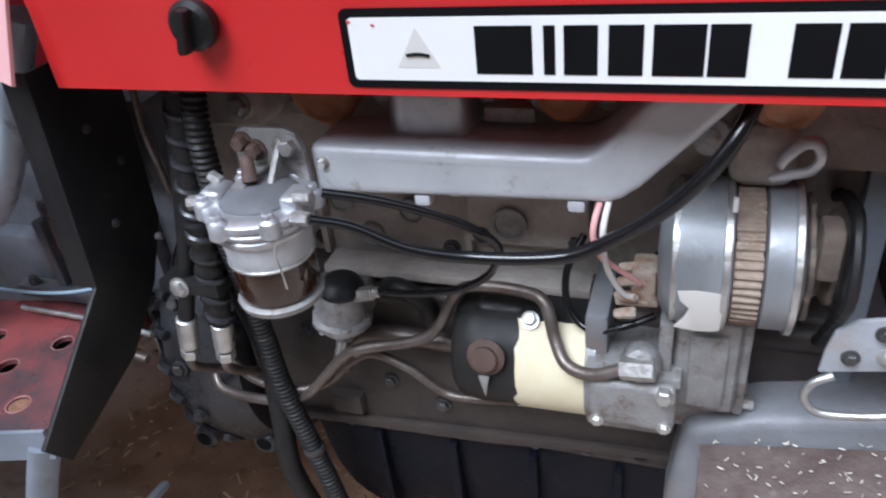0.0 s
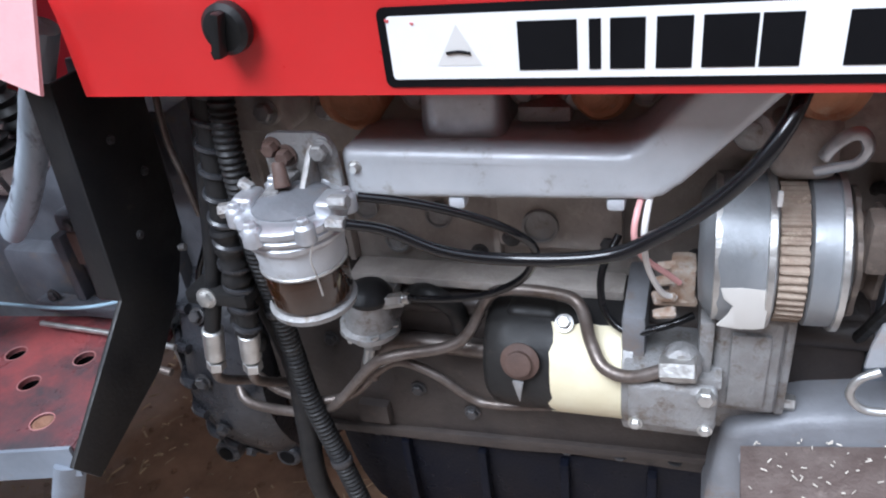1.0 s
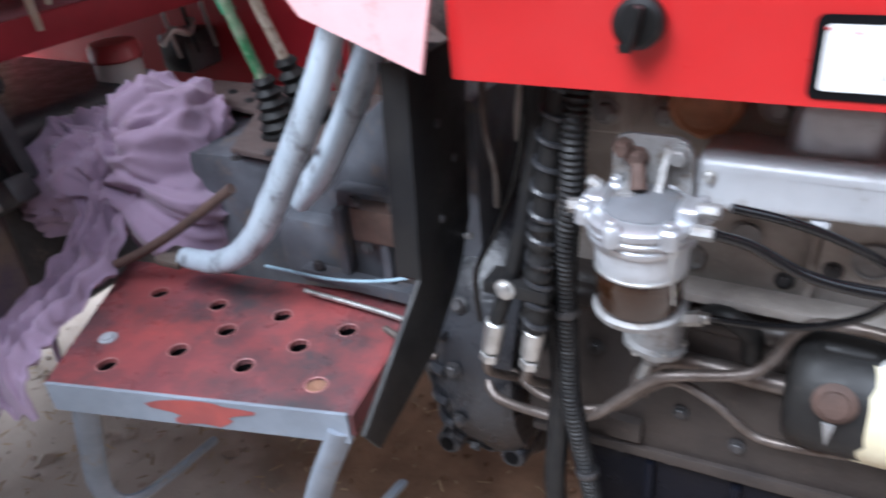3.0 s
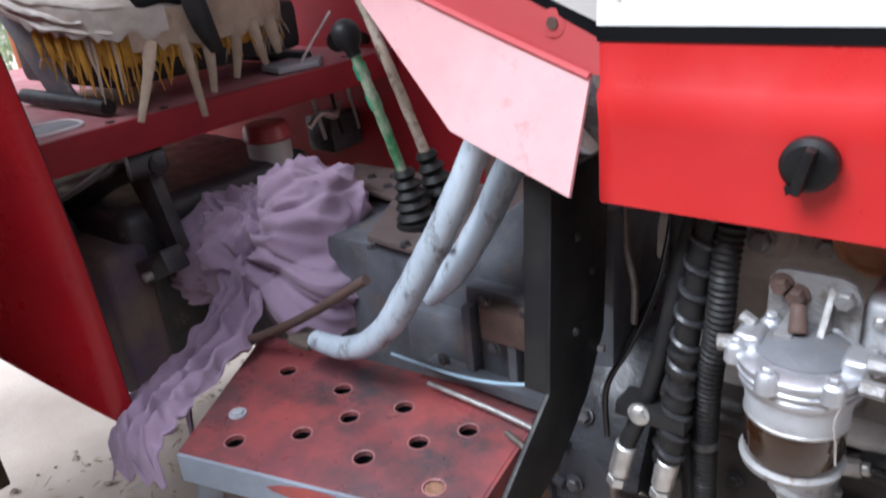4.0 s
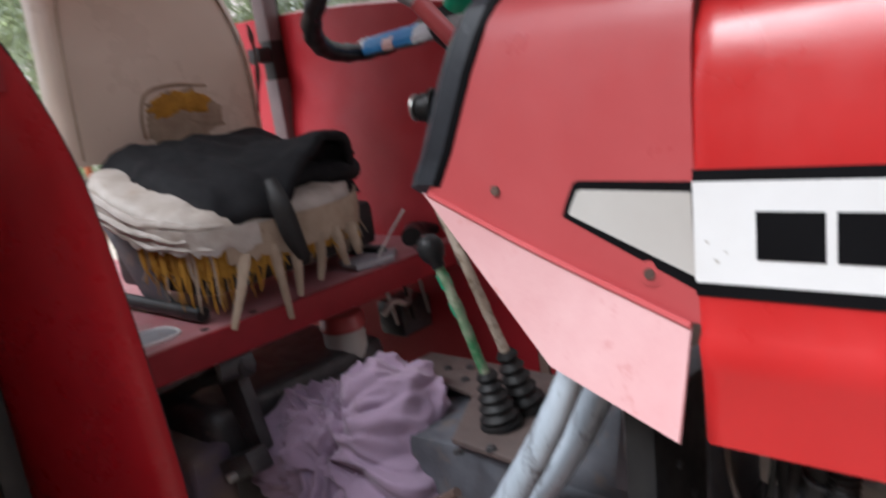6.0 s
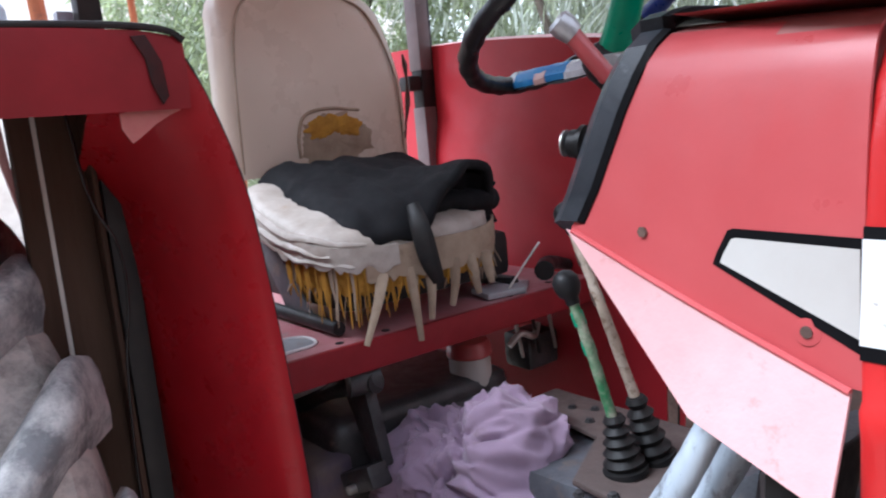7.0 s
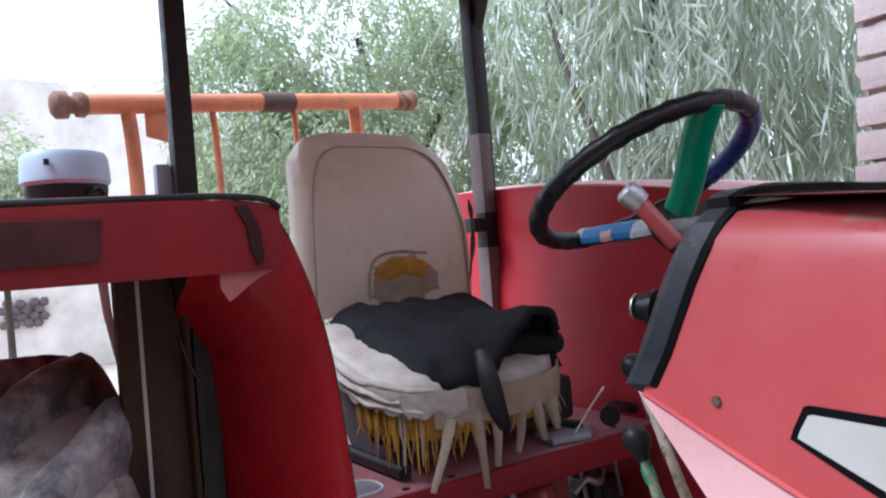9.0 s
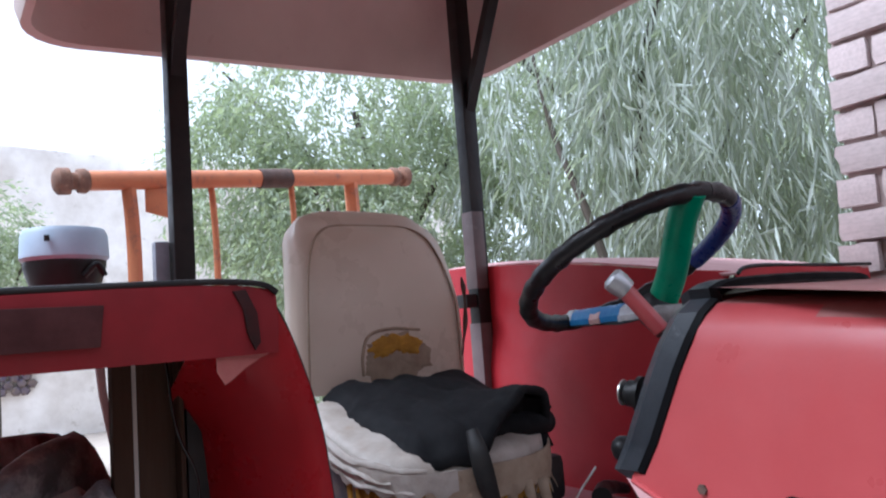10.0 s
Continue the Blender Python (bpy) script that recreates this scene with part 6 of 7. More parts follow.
# ---- lilac cloth thrown over the gearbox ----


def ripple(rs, x, y, size, count=26):
    """An even random wave of about that many turns, from -1 to 1 or a little more."""
    out = np.zeros_like(x)
    for _ in range(count):
        a, f, ph = rs.uniform(0, 2 * math.pi), size * rs.uniform(0.7, 1.35), rs.uniform(0, 2 * math.pi)
        out += np.cos(f * (x * math.cos(a) + y * math.sin(a)) + ph)
    return out * math.sqrt(2 / count)


def crumpled_sheet(n=170, seed=8):
    """A sheet heaped on three lumps, with sharp creases that gather towards a knot and break into smaller ones."""
    rs = np.random.RandomState(seed)
    heaps = [(np.array((-0.715, 0.235, 0.715)), np.array((0.112, 0.120, 0.160))), (np.array((-0.865, 0.205, 0.665)), np.array((0.140, 0.118, 0.128))), (np.array((-0.655, 0.19, 0.655)), np.array((0.100, 0.095, 0.090)))]
    mid, ax0 = np.array((-0.78, 0.235, 0.675)), np.array((0.60, -0.62, 0.50))
    ax0 = ax0 / np.linalg.norm(ax0)
    ex = np.cross(ax0, (0, 0, 1.0))
    ex /= np.linalg.norm(ex)
    ey = np.cross(ex, ax0)
    g = np.linspace(-1, 1, n)
    u, v = np.meshgrid(g, g, indexing="ij")
    ru, rv = u * np.sqrt(1 - v * v / 2), v * np.sqrt(1 - u * u / 2)
    rad = np.sqrt(ru * ru + rv * rv) + 1e-9
    ang = rad * radians(118)
    way = np.cos(ang)[..., None] * ax0 + (np.sin(ang) * ru / rad)[..., None] * ex + (np.sin(ang) * rv / rad)[..., None] * ey
    far = np.zeros((n, n))
    for c, r in heaps:
        o, d = (mid - c) / r, way / r
        qa, qb, qc = (d * d).sum(-1), (d * o).sum(-1), (o * o).sum() - 1
        far = np.maximum(far, (-qb + np.sqrt(np.maximum(qb * qb - qa * qc, 0))) / qa)
    wu, wv = ru + 0.09 * ripple(rs, ru, rv, 5), rv + 0.09 * ripple(rs, ru, rv, 5)
    ku, kv = wu - 0.12, wv - 0.20
    turn, out = np.arctan2(kv, ku), np.sqrt(ku * ku + kv * kv) + 0.05
    spiral = turn + 0.9 * np.log(out)
    fan = np.abs(np.sin(5.5 * spiral + 2.2 * ripple(rs, wu, wv, 4)))
    coarse = np.abs(ripple(rs, wu, wv, 8))
    middle = np.abs(ripple(rs, wu + 0.03 * coarse, wv, 29))
    small = ripple(rs, wu + 0.03 * middle, wv, 58)
    ease = np.clip(out * 2.2, 0, 1)
    high = 0.017 * np.sqrt(fan) * ease + 0.026 * np.minimum(coarse, 1.5) ** 0.8 + 0.016 * (1 - np.minimum(middle, 1.3)) + 0.0065 * (1 - np.minimum(np.abs(small), 1.3)) - 0.034 - 0.03 * np.exp(-(out / 0.11) ** 2)
    p = mid + way * (far + high)[..., None]
    side = 0.009 * ripple(rs, wu, wv, 16)
    p = p + (side * (-rv / rad))[..., None] * ex + (side * ru / rad)[..., None] * ey
    p[..., 2] = np.maximum(p[..., 2], 0.602 + 0.004 * np.abs(high) / 0.03)
    nrm = np.cross(np.gradient(p, axis=0), np.gradient(p, axis=1))
    nrm /= np.linalg.norm(nrm, axis=-1)[..., None] + 1e-9
    return p, p - nrm * np.sign((nrm * (p - mid)).sum(-1))[..., None] * 0.0025


bm = B()
sheets = [[[bm.verts.new(tuple(map(float, c))) for c in r] for r in layer] for layer in crumpled_sheet()]
m_ = len(sheets[0])
for rows in sheets:
    for lo, hi in zip(rows, rows[1:]):
        for k in range(m_ - 1):
            bm.faces.new((lo[k], lo[k + 1], hi[k + 1], hi[k]))
up_, dn_ = sheets
for k in range(m_ - 1):
    for pick in (lambda s, i: s[0][i], lambda s, i: s[-1][i], lambda s, i: s[i][0], lambda s, i: s[i][-1]):
        bm.faces.new((pick(up_, k), pick(up_, k + 1), pick(dn_, k + 1), pick(dn_, k)))
rows = []
spine = curve([(-0.76, 0.13, 0.70), (-0.735, 0.07, 0.645), (-0.70, -0.01, 0.618), (-0.672, -0.09, 0.612), (-0.650, -0.155, 0.606), (-0.640, -0.20, 0.580), (-0.634, -0.215, 0.52)], 12)
for j, p in enumerate(spine):
    t = j / (len(spine) - 1)
    w = 0.085 - 0.012 * t + 0.02 * noise.noise(Vector((j * 0.16, 0, 0)))
    row = []
    for k in range(33):
        c = k / 32 - 0.5
        fold = abs(math.sin(11.5 * c + 2.2 * t + 1.4 * noise.noise(Vector((c * 3, j * 0.09, 0))))) ** 1.6
        row.append((p.x + w * c * 1.25 + 0.012 * noise.noise(Vector((c * 5, j * 0.2, 3))), p.y + 0.35 * w * c, p.z + 0.004 + 0.034 * fold * (1 - 2.2 * c * c) * (1 - 0.3 * t) + 0.008 * noise.noise(Vector((c * 9, j * 0.35, 6)))))
    rows.append(row)
t = loft(B(), rows)
thicken(t, 0.003)
add(bm, t)
tagged(part("cloth", bm, LILAC, sharp=75), "crumpled lilac cloth heaped over the gearbox and step", "cloth")
line("iron_rod", [(-0.72, 0.03, 0.607), (-0.63, 0.04, 0.645), (-0.52, 0.05, 0.706), (-0.385, 0.06, 0.795)], 0.0075, RUST_DARK, "rusty iron rod leaning on the cloth", "rod")
can = thing("oil_jar", (-1.03, 0.42, 0.70), "red-capped white jar standing behind the cloth", "jar")
part("jar_body", lathe(B(), [(0, 0.043), (0.01, 0.048), (0.12, 0.048), (0.13, 0.044)], (-1.03, 0.42, 0.702), (0, 0, 1), 28), STICKER_OLD, can)
part("cap", lathe(B(), [(0, 0.050), (0.004, 0.053), (0.028, 0.050), (0.036, 0.044), (0.04, 0.02)], (-1.03, 0.42, 0.832), (0, 0, 1), 28), RED_OLD, can, "faded red cap")
vt = thing("valve_linkage", (-1.05, 0.62, 0.76), "dark valve linkage with bright rods below the platform", "linkage")
part("body", rough_up(box(B(), -1.09, -1.0, 0.58, 0.68, 0.752, 0.84, 0.012), 0.006, 30), IRON_DARK, vt)
for k, (x, y) in enumerate(((-0.97, 0.52), (-0.965, 0.57), (-0.96, 0.62))):
    part("rod", tube(B(), [(x, y, 0.975), (x - 0.005, y, 0.90), (x - 0.02, y + 0.03, 0.80)], 0.0045), RUBBER if k % 2 else ZINC, vt)
part("bracket", tube(B(), [(-0.98, 0.50, 0.84), (-0.97, 0.53, 0.865), (-0.97, 0.57, 0.85), (-0.985, 0.60, 0.87)], 0.008), ZINC, vt)

# ---- rear axle and things below the platform ----
ax = thing("rear_axle_housing", (-1.25, 0.1, 0.5), "dusty brown rear axle housing", "axle housing")
part("differential", rough_up(box(B(), -1.75, -0.98, 0.03, 0.5, 0.40, 0.80, 0.04, seg=3), 0.006, 14), IRON_DARK, ax)
part("brake_case", rough_up(rough_up(box(B(), -1.26, -0.972, -0.03, 0.06, 0.42, 0.735, 0.02, seg=3), 0.006, 14), 0.003, 40), DUSTY, ax, "dust-caked brown brake case")
part("trumpet", rough_up(cyl(B(), (-1.30, 0.25, 0.66), (-1.30, -0.42, 0.66), 0.15, 0.11, 32, 0.01), 0.004, 20), DUSTY, ax)
part("flange", rough_up(lathe(B(), [(0, 0.17), (0.02, 0.175), (0.04, 0.17)], (-1.30, 0.02, 0.66), (0, -1, 0), 36), 0.003, 30), IRON_DARK, ax)
for k in range(8):
    a = k * math.pi / 4
    part("flange_bolt", bolt(B(), (-1.30 + 0.152 * math.cos(a), -0.02, 0.66 + 0.152 * math.sin(a)), (0, -1, 0), 0.011, 0.012), IRON_DARK, ax)
sh = thing("brake_lever", (-1.0, 0.07, 0.8), "greasy black brake cross shaft with lever", "lever")
part("shaft", tube(B(), [(-1.30, 0.04, 0.735), (-1.08, 0.05, 0.83), (-0.95, 0.055, 0.887), (-0.87, 0.07, 0.90)], lambda t: 0.022 + 0.004 * math.sin(12 * t), 14), BLACK, sh)
# pale strip that paints the highlight on the shaft's top
part("worn_edge", tube(B(), [(-1.30, 0.022, 0.752), (-1.08, 0.032, 0.848), (-0.95, 0.038, 0.904), (-0.885, 0.045, 0.918)], 0.007, 8, 6), AXLE, sh, "pale strip painted as the highlight along the shaft")
part("boss", rough_up(lathe(B(), [(-0.03, 0.03), (0.03, 0.03)], (-0.90, 0.06, 0.905), (0.3, 1, 0), 24), 0.003, 40), IRON_DARK, sh)
part("arm", prism(B(), [(-0.98, 0.86), (-0.90, 0.88), (-0.86, 0.74), (-0.90, 0.72)], "y", 0.06, 0.085, 0.006), IRON_DARK, sh)
dk = thing("linkage_clevis", (-0.86, 0.03, 0.7), "dark steel clevis linkage with a bright pin", "linkage")
part("fork", rough_up(box(B(), -0.96, -0.84, 0.02, 0.065, 0.69, 0.735, 0.008, Matrix.Translation((-0.9, 0, 0.71)) @ Matrix.Rotation(radians(-25), 4, "Y") @ Matrix.Translation((0.9, 0, -0.71))), 0.002, 40), IRON_DARK, dk)
part("pin", cyl(B(), (-0.905, 0.005, 0.70), (-0.905, 0.07, 0.70), 0.009, 0.009, 14), ZINC, dk)


# ---- fenders ----
def sweep(t):
    """Flat at first, then an ever steeper rise to 1."""
    t = max(0.0, t - 0.10) / 0.90
    return t ** 1.7


def fender(side):
    """side 1: the one beside the camera; -1: the far one, mirrored about the tractor's middle."""
    def Y(y):
        return y if side > 0 else 2 * 0.262 - y
    fd = thing("rear_fender", (-1.3, Y(-0.4), 0.45), "glossy red steel rear fender with a dented front lip" if side > 0 else "faded red rear fender across the seat with a pale dusty top", "fender", "rear fenders")
    def rise(x):
        return 0.0 if side > 0 else lerp_table([(-1.95, 0.105), (-1.6, 0.102), (-1.2, 0.075), (-0.93, 0.040), (-0.70, 0.0), (0.0, 0.0)], x)
    inner = [(0.578, -0.174), (0.66, -0.176), (0.75, -0.178), (0.87, -0.182), (1.0, -0.190), (1.1, -0.197), (1.2, -0.205), (1.28, -0.213), (1.35, -0.228), (1.42, -0.250), (1.465, -0.271), (1.488, -0.300)]
    # front sheet, curling back towards the tyre
    bm = B()
    rows = []
    for z, yi in inner:
        w = (0.128 if side > 0 else 0.15) + 0.02 * max(0, (z - 1.38) / 0.11)
        fwd = 0.018 * math.sin((z - 0.45) / 1.03 * math.pi)
        back = max(0.0, min(1.0, (1.42 - z) / 0.12))
        rows.append([(-0.685 + fwd - back * (0.40 if side > 0 else 0.2) * sweep(k / 14), Y(yi - w * k / 14), z + 1.35 * w * (k / 14) * max(0.0, (0.95 - z) / 0.37)) for k in range(15)])
    loft(bm, rows)
    thicken(bm, 0.004)
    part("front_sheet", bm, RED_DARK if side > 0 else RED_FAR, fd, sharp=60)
    bm = tube(B(), [(-0.684 + 0.018 * math.sin((z - 0.45) / 1.03 * math.pi), Y(yi), z) for z, yi in inner], 0.0026, 8, 6)
    part("edge_bead", bm, BLACK, fd, "dark rubbed edge bead")
    # inner wall
    bm = B()
    xs = [-0.70, -0.8, -0.95, -1.1, -1.3, -1.5, -1.7, -1.9]
    bulge = lambda x, z: 0.02 * math.exp(-((x + 1.05) / 0.16) ** 2 - ((z - 1.2) / 0.2) ** 2)
    loft(bm, [[(x if z < 1.4 else max(x, x), Y((yi if x > -0.75 else yi - 0.004 if side > 0 else -0.165 - 0.02 * (z > 1.3)) + bulge(x, z)), z + rise(x) * max(0.0, (z - 1.28) / 0.208)) for z, yi in inner] for x in xs])
    thicken(bm, 0.004)
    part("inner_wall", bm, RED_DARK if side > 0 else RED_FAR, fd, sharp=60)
    # top sheet over the tyre, and its lip
    bm = B()
    loft(bm, [[(x, Y(y), 1.488 + h + rise(x) + 0.012 * math.sin((x + 0.68) * -1.6)) for y, h in ((-0.27, -0.004), (-0.31, 0.004), (-0.45, 0.006), (-0.62, 0.004), (-0.86, 0.0))] for x in (-0.672, -0.70, -0.9, -1.1, -1.3, -1.5, -1.7, -1.95)])
    thicken(bm, 0.005)
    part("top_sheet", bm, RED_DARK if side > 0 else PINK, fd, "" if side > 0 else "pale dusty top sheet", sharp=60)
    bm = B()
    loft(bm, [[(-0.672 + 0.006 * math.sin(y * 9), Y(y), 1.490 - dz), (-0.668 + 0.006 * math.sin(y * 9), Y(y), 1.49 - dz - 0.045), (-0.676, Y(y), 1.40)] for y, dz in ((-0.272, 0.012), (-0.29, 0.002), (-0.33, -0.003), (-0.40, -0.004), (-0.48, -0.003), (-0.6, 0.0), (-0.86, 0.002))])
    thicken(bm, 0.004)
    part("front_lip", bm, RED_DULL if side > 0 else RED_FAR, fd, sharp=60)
    bm = tube(B(), [(-0.668, Y(y), 1.4955 - dz) for y, dz in ((-0.272, 0.014), (-0.29, 0.003), (-0.33, -0.002), (-0.40, -0.003), (-0.6, 0.0), (-0.86, 0.002))], 0.0045, 8, 5)
    part("lip_bead", bm, BLACK, fd, "dark bead along the lip")
    if side > 0:
        bm = prism(B(), [(-0.50, 1.424), (-0.495, 1.474), (-0.84, 1.476), (-0.84, 1.422)], "x", -0.668, -0.656, 0.001)
        part("bare_patch", bm, mat("brown_primer", (0.055, 0.022, 0.022), (0.085, 0.035, 0.034), 0.8, scale=20, bump=0.15, spec=0.1), fd, "brown primer patch")
        bm = B()
        top_low = [(-0.355, 1.388, 1.37), (-0.345, 1.39, 1.352), (-0.335, 1.391, 1.358), (-0.315, 1.392, 1.373), (-0.295, 1.394, 1.384), (-0.275, 1.396, 1.391), (-0.262, 1.397, 1.396)]
        loft(bm, [[(-0.6895 + 0.0062, y, zt + (zl - zt) * f) for f in (0, 0.5, 1)] for y, zt, zl in top_low])
        thicken(bm, 0.002)
        for v in bm.verts:
            v.co.z += 0.010
        part("dent", bm, mat("scraped_red", (0.42, 0.16, 0.14), (0.36, 0.10, 0.09), 0.4, scale=20, bump=0.1), fd, "scraped pale dent")
        bm = prism(B(), [(-0.335, 1.485), (-0.318, 1.487), (-0.303, 1.455), (-0.300, 1.415), (-0.308, 1.405), (-0.318, 1.43), (-0.322, 1.46)], "x", -0.667, -0.6615, 0.0008)
        part("scuff", bm, mat("black_scuff", (0.02, 0.012, 0.012), (0.05, 0.012, 0.012), 0.6, scale=30, spec=0.2), fd, "black scuff mark on the lip")
        part("lip_dot", lathe(B(), [(0, 0.003), (0.002, 0.002)], (-0.664, -0.40, 1.45), (1, 0, 0), 8), PINK, fd)
    return fd


fender(1)
fender(-1)

# ---- rusty uprights behind the fender lip ----
up = thing("fender_brace", (-0.92, -0.4, 0.5), "weathered brown upright channel bracing the fender", "brace")
part("channel", rough_up(box(B(), -0.95, -0.925, -0.4045, -0.30, 0.45, 1.47, 0.004), 0.002, 20), POST, up)
part("fold", rough_up(box(B(), -0.925, -0.893, -0.350, -0.341, 0.45, 1.47, 0.003), 0.002, 20), POST, up, "folded edge of the channel")
part("web", box(B(), -0.95, -0.92, -0.441, -0.4115, 0.95, 1.47, 0.003), POST, up)
part("bright_edge", box(B(), -0.938, -0.926, -0.4115, -0.4045, 0.95, 1.465, 0.001), STICKER_OLD, up, "pale edge strip")
part("rolled_flange", prism(B(), [(-0.462, 1.46), (-0.446, 1.46), (-0.441, 1.36), (-0.434, 1.28), (-0.438, 1.27), (-0.452, 1.35)], "x", -0.965, -0.955, 0.002), PINK, up, "faded pink rolled flange")
# black box standing in for the shade beside the channel's fold
part("inner_web", box(B(), -0.925, -0.905, -0.336, -0.302, 0.62, 1.47, 0.002), BLACK, up, "black web painted as the shade inside the channel")
line("tail_wire", [(-0.86, -0.385, 1.46), (-0.85, -0.376, 1.38), (-0.84, -0.373, 1.32), (-0.84, -0.362, 1.275), (-0.84, -0.345, 1.235), (-0.84, -0.339, 1.19), (-0.842, -0.342, 1.13), (-0.85, -0.352, 1.06), (-0.86, -0.36, 0.9), (-0.86, -0.36, 0.75)], 0.0022, CABLE, "thin dark tail-lamp wire", "wire")

# ---- rear wheel ----


def rear_wheel(y_in, y_out, label):
    cx, cz, R = -1.20, 0.625, 0.585
    s = 1 if y_out < y_in else -1
    w = abs(y_out - y_in)
    bm = lathe(B(), [(0.06, 0.1), (0.062, 0.34), (0.04, 0.37), (w - 0.04, 0.37), (w - 0.06, 0.33), (w - 0.10, 0.30), (w - 0.14, 0.1)], (cx, y_in, cz), (0, -s, 0), 48)
    wh = part("wheel", bm, AXLE, ax, label)
    prof = [(0.0, 0.36), (0.03, 0.50), (0.05, R - 0.03), (0.08, R), (w / 2, R + 0.012), (w - 0.08, R), (w - 0.05, R - 0.03), (w - 0.03, 0.50), (w, 0.36)]
    bm = lathe(B(), prof, (cx, y_in, cz), (0, -s, 0), 72)
    part("casing", rough_up(bm, 0.006, 12), TYRE, wh, "mud-caked rubber casing")
    bm = B()
    n = 17
    for k in range(n):
        for half in (0, 1):
            a0 = 2 * math.pi * (k + 0.5 * half) / n + 0.12
            sec = []
            for i in range(16):
                t = max(0.0, (i - 1) / 14)
                yy = (0.012 + t * (w * 0.52)) if half == 0 else (w - 0.012 - t * (w * 0.52))
                a = a0 - 0.40 * t
                end = (0.45, 0.86, 0.97)[i] if i < 3 else 1.0
                r0 = R - 0.070 + 0.078 * min(1, t * 4)
                r1 = r0 + 0.064 * end - 0.010 * (t > 0.9)
                hw = (0.050 - 0.014 * t) * (0.6 + 0.4 * end)
                row = []
                for k in range(13):
                    q = -1 + k / 6
                    an = a + q * hw * 1.3 / R
                    row.append((cx + (r0 - 0.02 + (r1 - r0 + 0.02) * (1 - abs(q) ** 4.5)) * math.cos(an), y_in - s * (yy - (0.012 if i == 0 else 0)), cz + (r0 - 0.02 + (r1 - r0 + 0.02) * (1 - abs(q) ** 4.5)) * math.sin(an)))
                sec.append(row)
            loft(bm, sec, close=True)
    part("tread", rough_up(bm, 0.006, 16), TREAD, wh, "worn grey tread lugs", sharp=75)["kind"] = "stuff"
    return wh


rear_wheel(-0.388, -0.79, "grey steel wheel with a muddy tyre")
rear_wheel(0.95, 1.33, "grey steel wheel with a dusty tyre")

# ---- canopy ----
cp = thing("canopy", (-1.0, 0.2, 2.2), "beige fibreglass sun canopy on black steel posts", "canopy")
bm = B()
x0, x1, y0, y1 = -1.62, 0.25, -0.50, 0.84


def rim(inset, z):
    w, h, r = x1 - x0 - 2 * inset, y1 - y0 - 2 * inset, 0.14
    return [(px, py, z) for px, py in rounded(w, h, max(0.02, r - inset * 0.5), 6, (x0 + x1) / 2, (y0 + y1) / 2)]


loft(bm, [rim(0.0, 2.20), rim(-0.012, 2.24), rim(0.0, 2.32), rim(0.04, 2.45), rim(0.14, 2.56), rim(0.35, 2.62), rim(0.5, 2.63)], close=True, cap=False)
loft(bm, [rim(0.0, 2.20), rim(0.02, 2.205), rim(0.035, 2.30), rim(0.07, 2.43), rim(0.17, 2.53), rim(0.36, 2.59), rim(0.5, 2.60)], close=True, cap=False)
bmesh.ops.remove_doubles(bm, verts=bm.verts, dist=0.0005)
bmesh.ops.holes_fill(bm, edges=[e for e in bm.edges if e.is_boundary], sides=60)
for v in bm.verts:
    v.co.z += 0.045 * (v.co.y - 0.7)
part("shell", bm, CANOPY, cp, sharp=60)
bm = box(B(), -1.50, 0.1, 0.20, 0.34, 2.50, 2.58, 0.01)
part("inner_rib", bm, MAROON, cp, "brown ceiling rib")


def canopy_post(x, y, lab):
    bm = box(B(), x - 0.024, x + 0.024, y - 0.024, y + 0.024, 0.98, 2.52, 0.004)
    return part("post", bm, BLACK, cp, lab)


canopy_post(-1.47, -0.176, "black square steel post")
pr = canopy_post(-1.46, 0.685, "black square steel post with bare brown bands")
for z0, z1 in ((1.02, 1.413), (1.515, 1.745)):
    part("brown_band", box(B(), -1.486, -1.4335, 0.659, 0.662, z0, z1, 0.0005), PURPLE_PAINT, cp)
    part("brown_band", box(B(), -1.4375, -1.4345, 0.66, 0.70, z0, z1, 0.0005), PURPLE_PAINT, cp)
part("brace", tube(B(), [(-1.45, 0.69, 2.06), (-1.22, 0.69, 2.50)], 0.022, 4, 2), BLACK, cp)
part("brace", tube(B(), [(-1.46, -0.176, 2.06), (-1.22, -0.176, 2.50)], 0.022, 4, 2), BLACK, cp)
part("bolted_tab", box(B(), -1.49, -1.44, 0.62, 0.66, 1.46, 1.50, 0.004), BLACK, cp)
part("pale_sleeve", box(B(), -1.51, -1.478, -0.235, -0.202, 1.49, 1.66, 0.004), GREY_BLUE, cp, "grey-blue clamp sleeve")

# ---- steering wheel ----
sw = thing("steering_wheel", (-0.45, MID, 1.42), "black steering wheel with green and blue taped spokes", "steering wheel")
C = Vector((-0.498, 0.255, 1.495))
NRM = Vector((-0.495, -0.04, 0.868)).normalized()
UX = (Vector((1, 0, 0)) - NRM * NRM.x).normalized()
UY = NRM.cross(UX)


def on_rim(a, r=0.178, h=0.0):
    return C + (UX * math.cos(a) + UY * math.sin(a)) * r + NRM * h


bm = tube(B(), [on_rim(2 * math.pi * k / 72) for k in range(73)], 0.0145, 14, 1)
for v in bm.verts:
    d = v.co - C
    a = math.atan2(d.dot(UY), d.dot(UX))
    ring = on_rim(a)
    v.co += (v.co - ring) * 0.10 * math.sin(a * 44)
rim_ = part("rim", bm, RIM, sw, "black grip-moulded rim", sharp=60)
bm = tube(B(), [on_rim(radians(a)) for a in range(26, 98, 4)], 0.0158, 14, 1)
part("rim_tape", bm, BLUE, rim_, "dark blue tape on the rim")
hub = C - NRM * 0.095
